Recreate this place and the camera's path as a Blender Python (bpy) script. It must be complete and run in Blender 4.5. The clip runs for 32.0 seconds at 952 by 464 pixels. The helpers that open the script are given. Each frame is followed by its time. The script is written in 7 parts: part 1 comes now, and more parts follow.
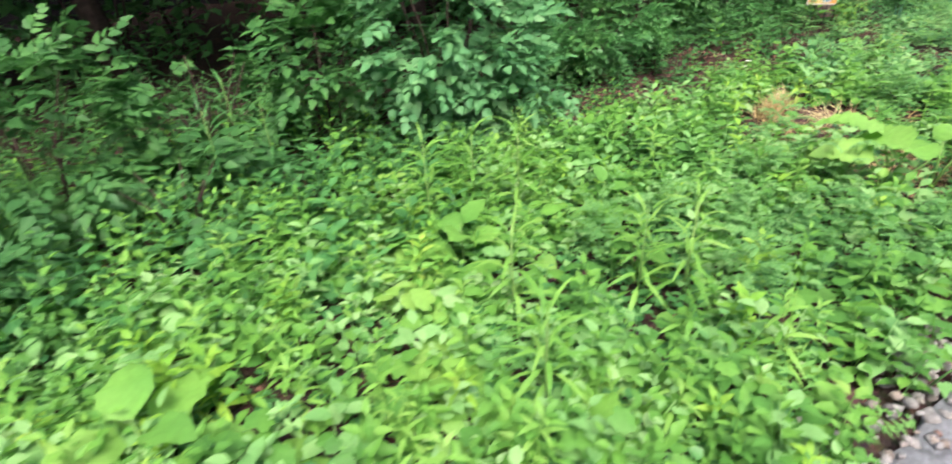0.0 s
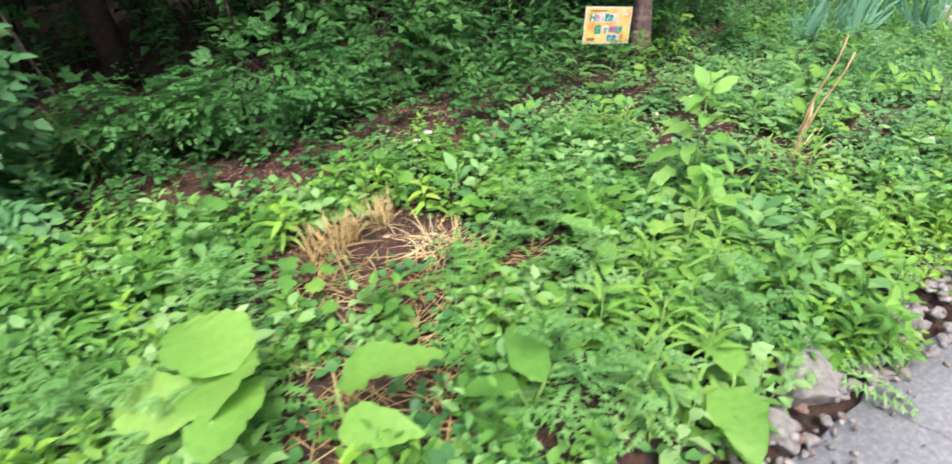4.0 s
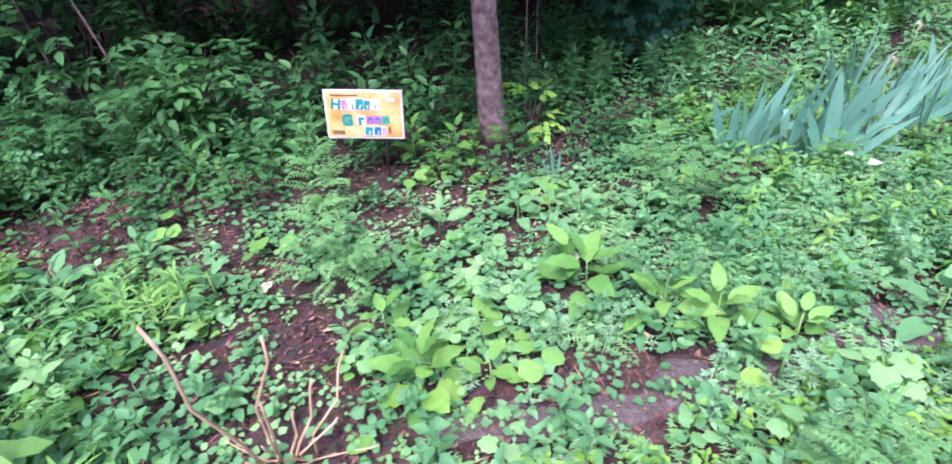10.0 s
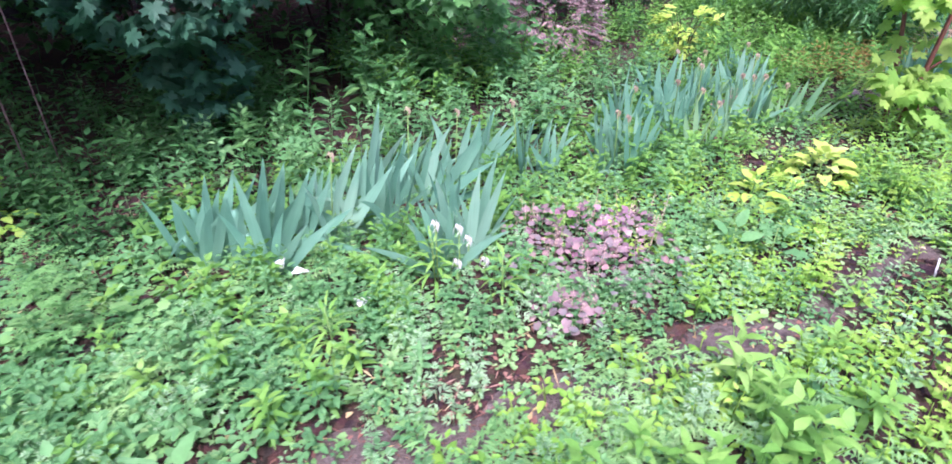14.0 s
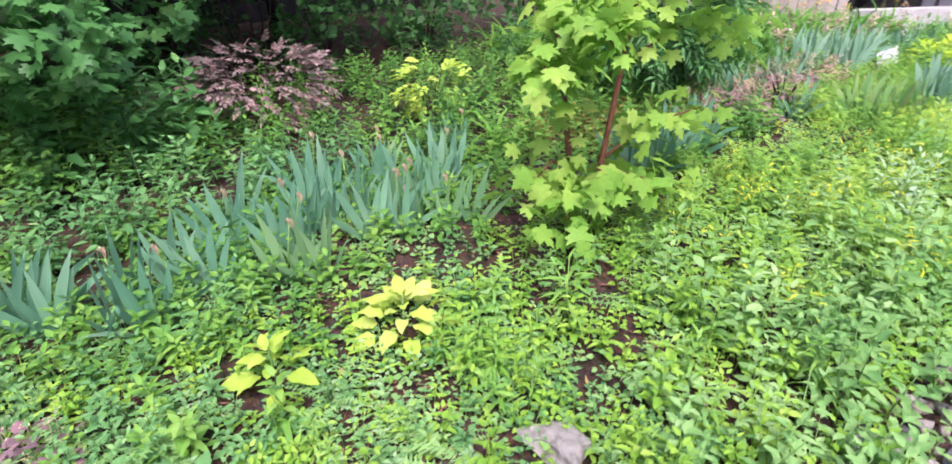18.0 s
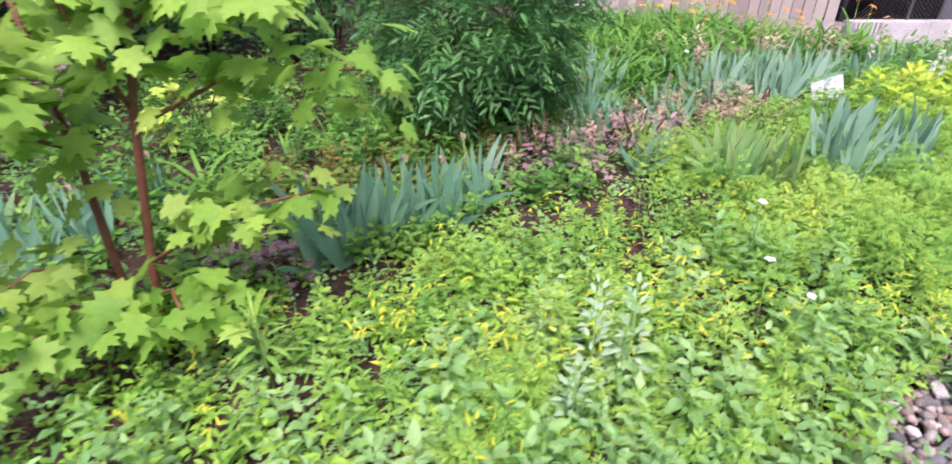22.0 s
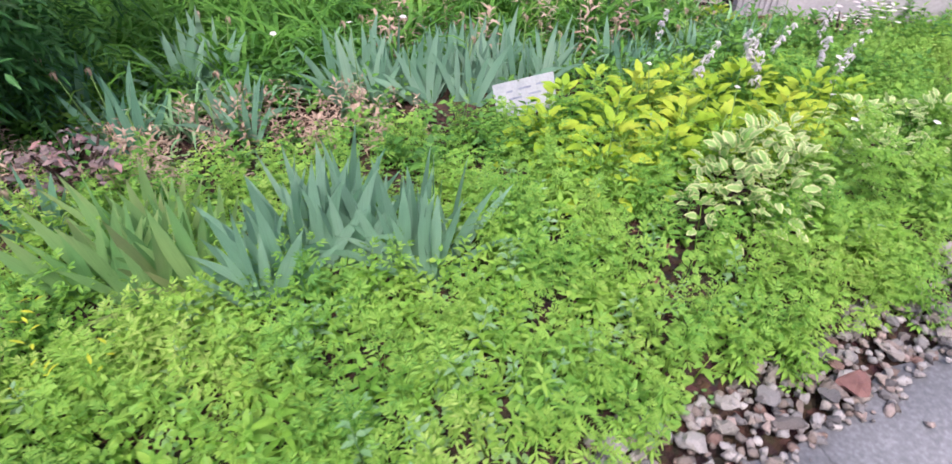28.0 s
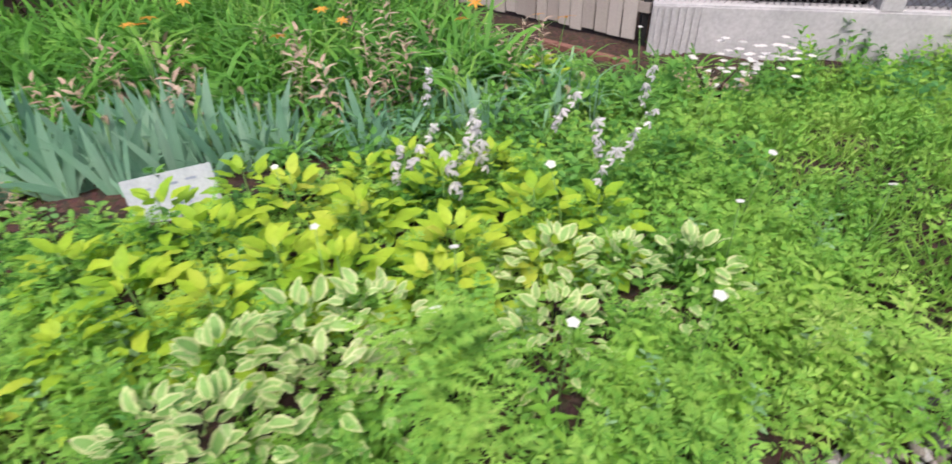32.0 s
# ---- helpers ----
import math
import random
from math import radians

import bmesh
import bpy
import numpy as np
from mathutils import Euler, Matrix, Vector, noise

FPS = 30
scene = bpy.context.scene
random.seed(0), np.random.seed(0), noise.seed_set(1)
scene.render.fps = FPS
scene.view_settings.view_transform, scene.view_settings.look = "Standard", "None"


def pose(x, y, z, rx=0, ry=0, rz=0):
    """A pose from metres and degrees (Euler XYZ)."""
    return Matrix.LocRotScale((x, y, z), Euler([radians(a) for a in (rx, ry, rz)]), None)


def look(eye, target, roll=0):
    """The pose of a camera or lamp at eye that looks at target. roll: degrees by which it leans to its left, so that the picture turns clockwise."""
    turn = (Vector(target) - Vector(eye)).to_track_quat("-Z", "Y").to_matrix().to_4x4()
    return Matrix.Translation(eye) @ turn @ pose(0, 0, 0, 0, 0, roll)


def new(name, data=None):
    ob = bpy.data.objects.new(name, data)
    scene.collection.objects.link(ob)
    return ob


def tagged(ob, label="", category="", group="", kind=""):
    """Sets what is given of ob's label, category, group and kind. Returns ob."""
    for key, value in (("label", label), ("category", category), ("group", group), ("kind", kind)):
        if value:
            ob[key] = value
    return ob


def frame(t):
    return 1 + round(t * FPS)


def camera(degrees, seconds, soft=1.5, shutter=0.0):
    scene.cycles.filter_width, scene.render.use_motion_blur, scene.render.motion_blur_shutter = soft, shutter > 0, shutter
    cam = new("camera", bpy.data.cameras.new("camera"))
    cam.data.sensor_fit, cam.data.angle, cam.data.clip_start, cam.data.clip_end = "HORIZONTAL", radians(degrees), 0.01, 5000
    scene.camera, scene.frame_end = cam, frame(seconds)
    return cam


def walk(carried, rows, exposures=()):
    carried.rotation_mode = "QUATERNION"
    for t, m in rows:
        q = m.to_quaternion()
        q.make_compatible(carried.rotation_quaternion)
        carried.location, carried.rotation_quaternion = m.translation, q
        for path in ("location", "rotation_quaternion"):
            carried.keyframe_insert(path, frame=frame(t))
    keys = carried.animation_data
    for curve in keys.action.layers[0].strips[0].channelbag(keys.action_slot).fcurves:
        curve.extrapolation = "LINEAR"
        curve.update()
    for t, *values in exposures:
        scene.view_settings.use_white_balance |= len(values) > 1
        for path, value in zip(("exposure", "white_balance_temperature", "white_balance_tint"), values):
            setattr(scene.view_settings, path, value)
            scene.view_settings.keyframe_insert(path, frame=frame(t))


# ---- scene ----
# camera and walk: x runs along the path, y into the garden bed
cam = camera(83.7, 32.0, soft=1.6, shutter=0.4)
PATH = [
    (0.0, (-0.000, -0.000, 1.397), (0.945, 1.408, 0.336), -3.77),
    (0.5, (0.373, -0.044, 1.427), (1.387, 1.346, 0.407), -3.41),
    (1.0, (0.726, -0.131, 1.428), (1.722, 1.283, 0.424), -3.45),
    (1.5, (1.088, -0.222, 1.425), (2.044, 1.222, 0.425), -2.77),
    (2.0, (1.474, -0.247, 1.422), (2.362, 1.236, 0.415), -2.76),
    (2.5, (1.822, -0.313, 1.426), (2.606, 1.220, 0.408), -3.67),
    (3.0, (2.163, -0.395, 1.426), (2.951, 1.142, 0.417), -3.79),
    (3.5, (2.556, -0.368, 1.390), (3.444, 1.086, 0.341), -2.56),
    (4.0, (2.931, -0.350, 1.378), (3.849, 1.054, 0.289), -2.65),
    (4.5, (3.310, -0.374, 1.397), (4.261, 1.021, 0.324), -2.62),
    (6.5, (4.598, -0.176, 1.395), (5.383, 1.310, 0.310), -1.69),
    (7.0, (4.862, -0.087, 1.396), (5.561, 1.419, 0.282), -2.86),
    (7.5, (5.118, -0.056, 1.401), (5.716, 1.483, 0.272), -5.15),
    (8.0, (5.394, -0.067, 1.421), (5.966, 1.481, 0.292), -6.60),
    (8.5, (5.715, -0.044, 1.428), (6.253, 1.524, 0.308), -6.76),
    (9.0, (5.953, -0.054, 1.454), (6.355, 1.576, 0.366), -6.91),
    (9.5, (6.163, -0.141, 1.464), (6.479, 1.513, 0.384), -6.84),
    (10.0, (6.341, -0.180, 1.454), (6.601, 1.463, 0.343), -6.67),
    (10.5, (6.565, -0.169, 1.431), (6.857, 1.467, 0.319), -5.73),
    (11.0, (6.836, -0.245, 1.443), (7.289, 1.376, 0.363), -4.34),
    (11.5, (7.125, -0.357, 1.457), (7.800, 1.202, 0.402), -3.08),
    (12.0, (7.415, -0.339, 1.435), (8.239, 1.158, 0.396), -1.86),
    (12.5, (7.648, -0.303, 1.450), (8.434, 1.233, 0.439), -2.50),
    (13.0, (7.883, -0.321, 1.461), (8.599, 1.246, 0.445), -3.30),
    (13.5, (8.168, -0.373, 1.467), (8.941, 1.164, 0.448), -2.22),
    (15.5, (9.257, -0.304, 1.448), (9.846, 1.224, 0.299), -1.43),
    (16.0, (9.564, -0.270, 1.451), (10.181, 1.246, 0.302), -0.31),
    (16.5, (9.897, -0.318, 1.438), (10.640, 1.147, 0.297), -0.22),
    (17.0, (10.219, -0.342, 1.424), (11.150, 1.046, 0.325), 0.55),
    (17.5, (10.531, -0.327, 1.444), (11.542, 1.073, 0.436), -0.22),
    (18.0, (10.797, -0.379, 1.463), (11.711, 1.106, 0.483), -1.66),
    (18.5, (11.032, -0.429, 1.477), (11.827, 1.123, 0.497), -0.56),
    (19.0, (11.330, -0.433, 1.477), (12.087, 1.143, 0.507), 0.84),
    (19.5, (11.650, -0.470, 1.476), (12.373, 1.122, 0.505), -0.14),
    (20.0, (11.958, -0.478, 1.471), (12.685, 1.098, 0.475), -0.51),
    (20.5, (12.272, -0.398, 1.437), (12.999, 1.160, 0.414), -0.53),
    (21.0, (12.549, -0.379, 1.424), (13.212, 1.189, 0.374), -1.46),
    (21.5, (12.813, -0.415, 1.447), (13.500, 1.148, 0.405), -2.09),
    (22.0, (13.035, -0.428, 1.439), (13.814, 1.115, 0.433), -0.70),
    (22.5, (13.308, -0.409, 1.433), (14.099, 1.138, 0.442), 0.33),
    (23.0, (13.556, -0.416, 1.392), (14.286, 1.143, 0.374), -0.34),
    (23.5, (13.837, -0.432, 1.381), (14.621, 1.059, 0.303), -0.21),
    (24.0, (14.185, -0.416, 1.384), (15.046, 1.007, 0.272), -0.67),
    (24.5, (14.501, -0.454, 1.406), (15.357, 1.004, 0.339), -1.71),
    (25.0, (14.815, -0.489, 1.430), (15.658, 1.000, 0.394), -0.98),
    (25.5, (15.158, -0.456, 1.425), (16.035, 1.005, 0.378), 0.23),
    (26.0, (15.491, -0.453, 1.429), (16.371, 0.975, 0.340), -0.13),
    (26.5, (15.786, -0.476, 1.443), (16.646, 0.925, 0.304), -0.46),
    (28.5, (16.787, -0.386, 1.458), (17.295, 1.104, 0.223), 0.15),
    (29.0, (17.054, -0.294, 1.432), (17.526, 1.201, 0.191), -0.87),
    (29.5, (17.289, -0.237, 1.419), (17.649, 1.286, 0.173), -3.51),
    (30.0, (17.546, -0.191, 1.428), (17.844, 1.361, 0.202), -4.92),
    (30.5, (17.837, -0.117, 1.413), (18.181, 1.410, 0.168), -4.58),
    (31.0, (18.135, -0.063, 1.416), (18.498, 1.463, 0.176), -4.39),
    (31.5, (18.455, -0.052, 1.409), (18.800, 1.503, 0.200), -4.26),
    (32.0, (18.764, 0.000, 1.379), (19.156, 1.556, 0.185), -2.27),
]
walk(cam, [(t, look(eye, target, roll)) for t, eye, target, roll in PATH],
     exposures=[(0.0, 1.63, 6550, 15), (2.0, 1.56, 6450, 16), (3.0, 1.59, 6000, 20), (4.5, 1.45, 6650, 16), (7.0, 1.47, 5450, 31), (9.0, 1.64, 5350, 38), (11.0, 1.81, 5300, 44),
                (12.0, 1.82, 5650, 39), (13.5, 1.82, 5600, 44), (16.5, 1.54, 5650, 36), (18.0, 1.49, 6300, 29), (20.0, 1.49, 6200, 34), (22.0, 1.42, 6300, 36), (24.0, 1.24, 6500, 28),
                (26.0, 1.05, 6450, 27), (30.0, 0.95, 6050, 22), (32.0, 0.85, 6450, 15)])

# overcast daylight
world = bpy.data.worlds.new("overcast_sky")
scene.world = world
world.use_nodes = True
wn, wl = world.node_tree.nodes, world.node_tree.links
sky = wn.new("ShaderNodeTexSky")
sky.sky_type, sky.sun_disc = "NISHITA", False
sky.sun_elevation, sky.sun_rotation = radians(62), radians(204)
sky.air_density, sky.dust_density, sky.ozone_density = 1.0, 6.0, 1.0
wn["Background"].inputs["Strength"].default_value = 0.15
wl.new(sky.outputs["Color"], wn["Background"].inputs["Color"])
sun = new("sun", bpy.data.lights.new("sun", "SUN"))
sun.data.energy, sun.data.angle, sun.data.color = 1.5, radians(25), (1.0, 0.96, 0.9)
sun.matrix_world = look((0, 0, 10), (2.1, 4.8, 0))

RNG = np.random.default_rng(7)


# ---- materials ----
def mat_base(name):
    m = bpy.data.materials.new(name)
    m.use_nodes = True
    return m, m.node_tree.nodes, m.node_tree.links, m.node_tree.nodes["Principled BSDF"]


def ramp_node(n, colours):
    r = n.new("ShaderNodeValToRGB")
    r.color_ramp.elements[0].color = (*colours[0], 1)
    r.color_ramp.elements[1].color = (*colours[-1], 1)
    for k, c in enumerate(colours[1:-1], 1):
        r.color_ramp.elements.new(k / (len(colours) - 1)).color = (*c, 1)
    return r


def leaf_mat(name, colours, rough=0.52, through_light=0.42, fine=60.0, veins=False):
    """Leaf surface: colour varies leaf by leaf and in broad patches, with light shining through the blade."""
    m, n, l, b = mat_base(name)
    geo, info = n.new("ShaderNodeNewGeometry"), n.new("ShaderNodeObjectInfo")
    add, fr = n.new("ShaderNodeMath"), n.new("ShaderNodeMath")
    add.operation, fr.operation = "ADD", "FRACT"
    l.new(geo.outputs["Random Per Island"], add.inputs[0])
    l.new(info.outputs["Random"], add.inputs[1])
    l.new(add.outputs[0], fr.inputs[0])
    broad = n.new("ShaderNodeTexNoise")
    broad.inputs["Scale"].default_value, broad.inputs["Detail"].default_value = 2.2, 3.0
    l.new(geo.outputs["Position"], broad.inputs["Vector"])
    mix = n.new("ShaderNodeMath")
    mix.operation = "MULTIPLY_ADD"
    mix.inputs[1].default_value = 0.46
    l.new(fr.outputs[0], mix.inputs[0])
    sc = n.new("ShaderNodeMath")
    sc.operation = "MULTIPLY_ADD"
    sc.inputs[1].default_value, sc.inputs[2].default_value = 1.5, -0.48
    l.new(broad.outputs["Fac"], sc.inputs[0])
    l.new(sc.outputs[0], mix.inputs[2])
    r = ramp_node(n, colours)
    l.new(mix.outputs[0], r.inputs[0])
    grain = n.new("ShaderNodeTexNoise")
    grain.inputs["Scale"].default_value, grain.inputs["Detail"].default_value = fine, 3.0
    if veins:
        # fine lengthwise veins and a dry tip, in the leaf's own coordinates
        co, mp = n.new("ShaderNodeTexCoord"), n.new("ShaderNodeMapping")
        mp.inputs["Scale"].default_value = (0.05, 1.2, 2.0)
        l.new(co.outputs["Object"], mp.inputs["Vector"])
        l.new(mp.outputs[0], grain.inputs["Vector"])
    else:
        l.new(geo.outputs["Position"], grain.inputs["Vector"])
    mul = n.new("ShaderNodeMix")
    mul.data_type, mul.blend_type = "RGBA", "MULTIPLY"
    mul.inputs["Factor"].default_value = 0.5
    g2 = ramp_node(n, [(0.55, 0.55, 0.5), (1.25, 1.25, 1.2)])
    l.new(grain.outputs["Fac"], g2.inputs[0])
    l.new(r.outputs[0], mul.inputs["A"])
    l.new(g2.outputs[0], mul.inputs["B"])
    l.new(mul.outputs["Result"], b.inputs["Base Color"])
    b.inputs["Roughness"].default_value = rough
    b.inputs["Specular IOR Level"].default_value = 0.24
    bump = n.new("ShaderNodeBump")
    bump.inputs["Strength"].default_value, bump.inputs["Distance"].default_value = 0.35, 0.004
    l.new(grain.outputs["Fac"], bump.inputs["Height"])
    l.new(bump.outputs[0], b.inputs["Normal"])
    if through_light > 0:
        tr, ms = n.new("ShaderNodeBsdfTranslucent"), n.new("ShaderNodeMixShader")
        ms.inputs[0].default_value = through_light
        l.new(mul.outputs["Result"], tr.inputs["Color"])
        l.new(b.outputs[0], ms.inputs[1])
        l.new(tr.outputs[0], ms.inputs[2])
        l.new(ms.outputs[0], n["Material Output"].inputs["Surface"])
    return m


def solid_mat(name, colours, rough=0.8, scale=8.0, detail=6.0, bump=0.4, dist=0.01, per_piece=False, metal=0.0):
    """Stone, wood, paint, soil: noise at two scales, bump, and where asked a colour of its own for each piece."""
    m, n, l, b = mat_base(name)
    geo = n.new("ShaderNodeNewGeometry")
    a, c = n.new("ShaderNodeTexNoise"), n.new("ShaderNodeTexNoise")
    a.inputs["Scale"].default_value, a.inputs["Detail"].default_value = scale, detail
    c.inputs["Scale"].default_value, c.inputs["Detail"].default_value = scale * 9, 3.0
    l.new(geo.outputs["Position"], a.inputs["Vector"])
    l.new(geo.outputs["Position"], c.inputs["Vector"])
    r = ramp_node(n, colours)
    if per_piece:
        info, add, fr = n.new("ShaderNodeObjectInfo"), n.new("ShaderNodeMath"), n.new("ShaderNodeMath")
        add.operation, fr.operation = "ADD", "FRACT"
        l.new(info.outputs["Random"], add.inputs[0])
        l.new(geo.outputs["Random Per Island"], add.inputs[1])
        l.new(add.outputs[0], fr.inputs[0])
        l.new(fr.outputs[0], r.inputs[0])
    else:
        ct = n.new("ShaderNodeMapRange")
        ct.inputs["From Min"].default_value, ct.inputs["From Max"].default_value = 0.3, 0.7
        l.new(a.outputs["Fac"], ct.inputs["Value"])
        l.new(ct.outputs[0], r.inputs[0])
    g2 = ramp_node(n, [(0.6, 0.6, 0.6), (1.3, 1.3, 1.3)])
    l.new(c.outputs["Fac"], g2.inputs[0])
    mul = n.new("ShaderNodeMix")
    mul.data_type, mul.blend_type = "RGBA", "MULTIPLY"
    mul.inputs["Factor"].default_value = 0.7
    l.new(r.outputs[0], mul.inputs["A"])
    l.new(g2.outputs[0], mul.inputs["B"])
    l.new(mul.outputs["Result"], b.inputs["Base Color"])
    b.inputs["Roughness"].default_value, b.inputs["Metallic"].default_value = rough, metal
    b.inputs["Specular IOR Level"].default_value = 0.12 if rough >= 0.85 else 0.4
    bm_ = n.new("ShaderNodeBump")
    bm_.inputs["Strength"].default_value, bm_.inputs["Distance"].default_value = bump, dist
    l.new(c.outputs["Fac"], bm_.inputs["Height"])
    l.new(bm_.outputs[0], b.inputs["Normal"])
    return m


M_WEED = leaf_mat("weed_leaf", [(0.055, 0.17, 0.04), (0.09, 0.26, 0.05), (0.15, 0.36, 0.06), (0.24, 0.42, 0.09)])
M_WEED_BRIGHT = leaf_mat("bright_weed_leaf", [(0.11, 0.30, 0.04), (0.18, 0.40, 0.05), (0.27, 0.50, 0.07), (0.38, 0.55, 0.12)])
M_WEED_COOL = leaf_mat("cool_weed_leaf", [(0.06, 0.19, 0.07), (0.10, 0.28, 0.10), (0.15, 0.36, 0.13), (0.24, 0.44, 0.17)])
M_SOFT = leaf_mat("soft_weed_leaf", [(0.11, 0.29, 0.09), (0.17, 0.38, 0.12), (0.25, 0.47, 0.17), (0.36, 0.55, 0.25)])
M_SHRUB = leaf_mat("shrub_leaf", [(0.06, 0.195, 0.08), (0.09, 0.265, 0.105), (0.135, 0.34, 0.135), (0.21, 0.42, 0.19)])
# Weed green darkened: shade is put into this leaf's colour.
M_DARK = leaf_mat("shade_darkened_leaf", [(0.03, 0.10, 0.03), (0.045, 0.15, 0.045), (0.07, 0.21, 0.055), (0.10, 0.26, 0.07)])
M_LANCE = leaf_mat("lance_leaf", [(0.09, 0.26, 0.05), (0.14, 0.35, 0.06), (0.22, 0.44, 0.09), (0.28, 0.48, 0.13)])
M_FERN = leaf_mat("feathery_leaf", [(0.07, 0.22, 0.06), (0.11, 0.30, 0.07), (0.16, 0.38, 0.09), (0.23, 0.43, 0.13)])
M_MUG = leaf_mat("cut_leaf", [(0.12, 0.32, 0.075), (0.17, 0.40, 0.065), (0.24, 0.47, 0.08), (0.30, 0.52, 0.09), (0.42, 0.58, 0.16)])
# Ivy green; also serves as a shaded copy of other leaves.
M_IVY = leaf_mat("ivy_and_shade_leaf", [(0.035, 0.14, 0.045), (0.06, 0.20, 0.06), (0.09, 0.27, 0.08), (0.15, 0.34, 0.10)], rough=0.35)
M_IRIS = leaf_mat("iris_blade", [(0.08, 0.235, 0.155), (0.12, 0.31, 0.205), (0.175, 0.385, 0.26), (0.28, 0.49, 0.35)], rough=0.5, through_light=0.25, veins=True)
M_IRIS_PALE = leaf_mat("pale_iris_blade", [(0.13, 0.30, 0.20), (0.19, 0.385, 0.265), (0.265, 0.47, 0.34), (0.40, 0.59, 0.45)], rough=0.5, through_light=0.25, veins=True)
M_IRIS_GREEN = leaf_mat("green_iris_blade", [(0.10, 0.25, 0.13), (0.14, 0.32, 0.16), (0.20, 0.39, 0.19), (0.28, 0.46, 0.25)], rough=0.5, through_light=0.25, veins=True)
M_IRIS_GOLD = leaf_mat("yellowing_iris_blade", [(0.13, 0.33, 0.13), (0.19, 0.41, 0.15), (0.27, 0.46, 0.17), (0.34, 0.38, 0.18)], through_light=0.25, veins=True)
M_MAPLE = leaf_mat("young_maple_leaf", [(0.14, 0.34, 0.05), (0.20, 0.42, 0.065), (0.29, 0.50, 0.09), (0.42, 0.58, 0.15)], through_light=0.5)
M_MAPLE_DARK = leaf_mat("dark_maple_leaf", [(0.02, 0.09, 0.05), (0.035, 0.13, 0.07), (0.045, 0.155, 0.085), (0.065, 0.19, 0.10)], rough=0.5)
M_HOSTA = leaf_mat("yellow_hosta_leaf", [(0.28, 0.48, 0.06), (0.36, 0.55, 0.08), (0.45, 0.61, 0.12), (0.55, 0.65, 0.22)])
M_CHART = leaf_mat("chartreuse_leaf", [(0.19, 0.385, 0.03), (0.29, 0.48, 0.035), (0.41, 0.56, 0.05), (0.52, 0.58, 0.08)])
M_BURDOCK = leaf_mat("burdock_leaf", [(0.09, 0.255, 0.05), (0.135, 0.335, 0.065), (0.19, 0.41, 0.08), (0.27, 0.475, 0.12)], fine=45.0)
M_PALE_EDGE = leaf_mat("cream_leaf_edge", [(0.55, 0.62, 0.30), (0.62, 0.68, 0.36), (0.70, 0.72, 0.45)])
M_VARIEG = leaf_mat("variegated_leaf", [(0.24, 0.45, 0.13), (0.33, 0.53, 0.18), (0.47, 0.61, 0.28)])
M_HEUCHERA = leaf_mat("purple_leaf", [(0.07, 0.05, 0.06), (0.14, 0.085, 0.11), (0.26, 0.14, 0.18), (0.17, 0.12, 0.14), (0.36, 0.22, 0.25), (0.13, 0.12, 0.11)], through_light=0.2)
M_PINK = leaf_mat("pink_grey_leaf", [(0.12, 0.11, 0.12), (0.21, 0.145, 0.15), (0.33, 0.20, 0.19), (0.15, 0.16, 0.15), (0.25, 0.17, 0.175), (0.14, 0.11, 0.115), (0.40, 0.28, 0.27), (0.17, 0.16, 0.16), (0.28, 0.16, 0.175)], through_light=0.2)
M_DRY = leaf_mat("dead_leaf", [(0.055, 0.028, 0.022), (0.11, 0.053, 0.041), (0.175, 0.083, 0.061), (0.25, 0.14, 0.105), (0.34, 0.24, 0.19)], rough=0.75, through_light=0.1)
M_STRAW = leaf_mat("straw", [(0.22, 0.135, 0.06), (0.35, 0.25, 0.11), (0.47, 0.38, 0.19), (0.58, 0.51, 0.31)], rough=0.7, through_light=0.1)
M_YELLOW = leaf_mat("yellowed_leaf", [(0.40, 0.52, 0.04), (0.54, 0.61, 0.05), (0.66, 0.67, 0.06)])
M_GOLD = leaf_mat("golden_dying_leaf", [(0.15, 0.09, 0.035), (0.30, 0.19, 0.06), (0.24, 0.24, 0.06), (0.42, 0.30, 0.10)])
M_GREY = leaf_mat("grey_green_leaf", [(0.24, 0.43, 0.24), (0.32, 0.51, 0.31), (0.43, 0.60, 0.42)])
M_SILVER = leaf_mat("silvery_leaf", [(0.14, 0.32, 0.13), (0.20, 0.40, 0.18), (0.28, 0.48, 0.25), (0.38, 0.56, 0.34)])
M_TANSY = leaf_mat("tansy_leaf", [(0.09, 0.26, 0.075), (0.135, 0.34, 0.10), (0.19, 0.41, 0.135), (0.27, 0.48, 0.19)])
M_COMFREY = leaf_mat("comfrey_leaf", [(0.13, 0.34, 0.07), (0.18, 0.42, 0.09), (0.25, 0.49, 0.12), (0.33, 0.54, 0.17)], fine=45.0)
M_CREAM = leaf_mat("cream_dead_leaf", [(0.50, 0.42, 0.28), (0.62, 0.55, 0.38), (0.68, 0.62, 0.48)], through_light=0.2)
M_PAPER = leaf_mat("wet_paper", [(0.55, 0.58, 0.58), (0.66, 0.68, 0.68), (0.74, 0.75, 0.75)], through_light=0.2)
M_TALL = leaf_mat("daylily_blade", [(0.045, 0.16, 0.025), (0.08, 0.245, 0.035), (0.13, 0.34, 0.05), (0.25, 0.45, 0.09)])
M_WHITE_PETAL = leaf_mat("white_petal", [(0.70, 0.68, 0.72), (0.80, 0.78, 0.80), (0.85, 0.84, 0.84)])
M_LILAC_PETAL = leaf_mat("pale_lilac_petal", [(0.60, 0.56, 0.66), (0.70, 0.66, 0.74), (0.78, 0.76, 0.80)])
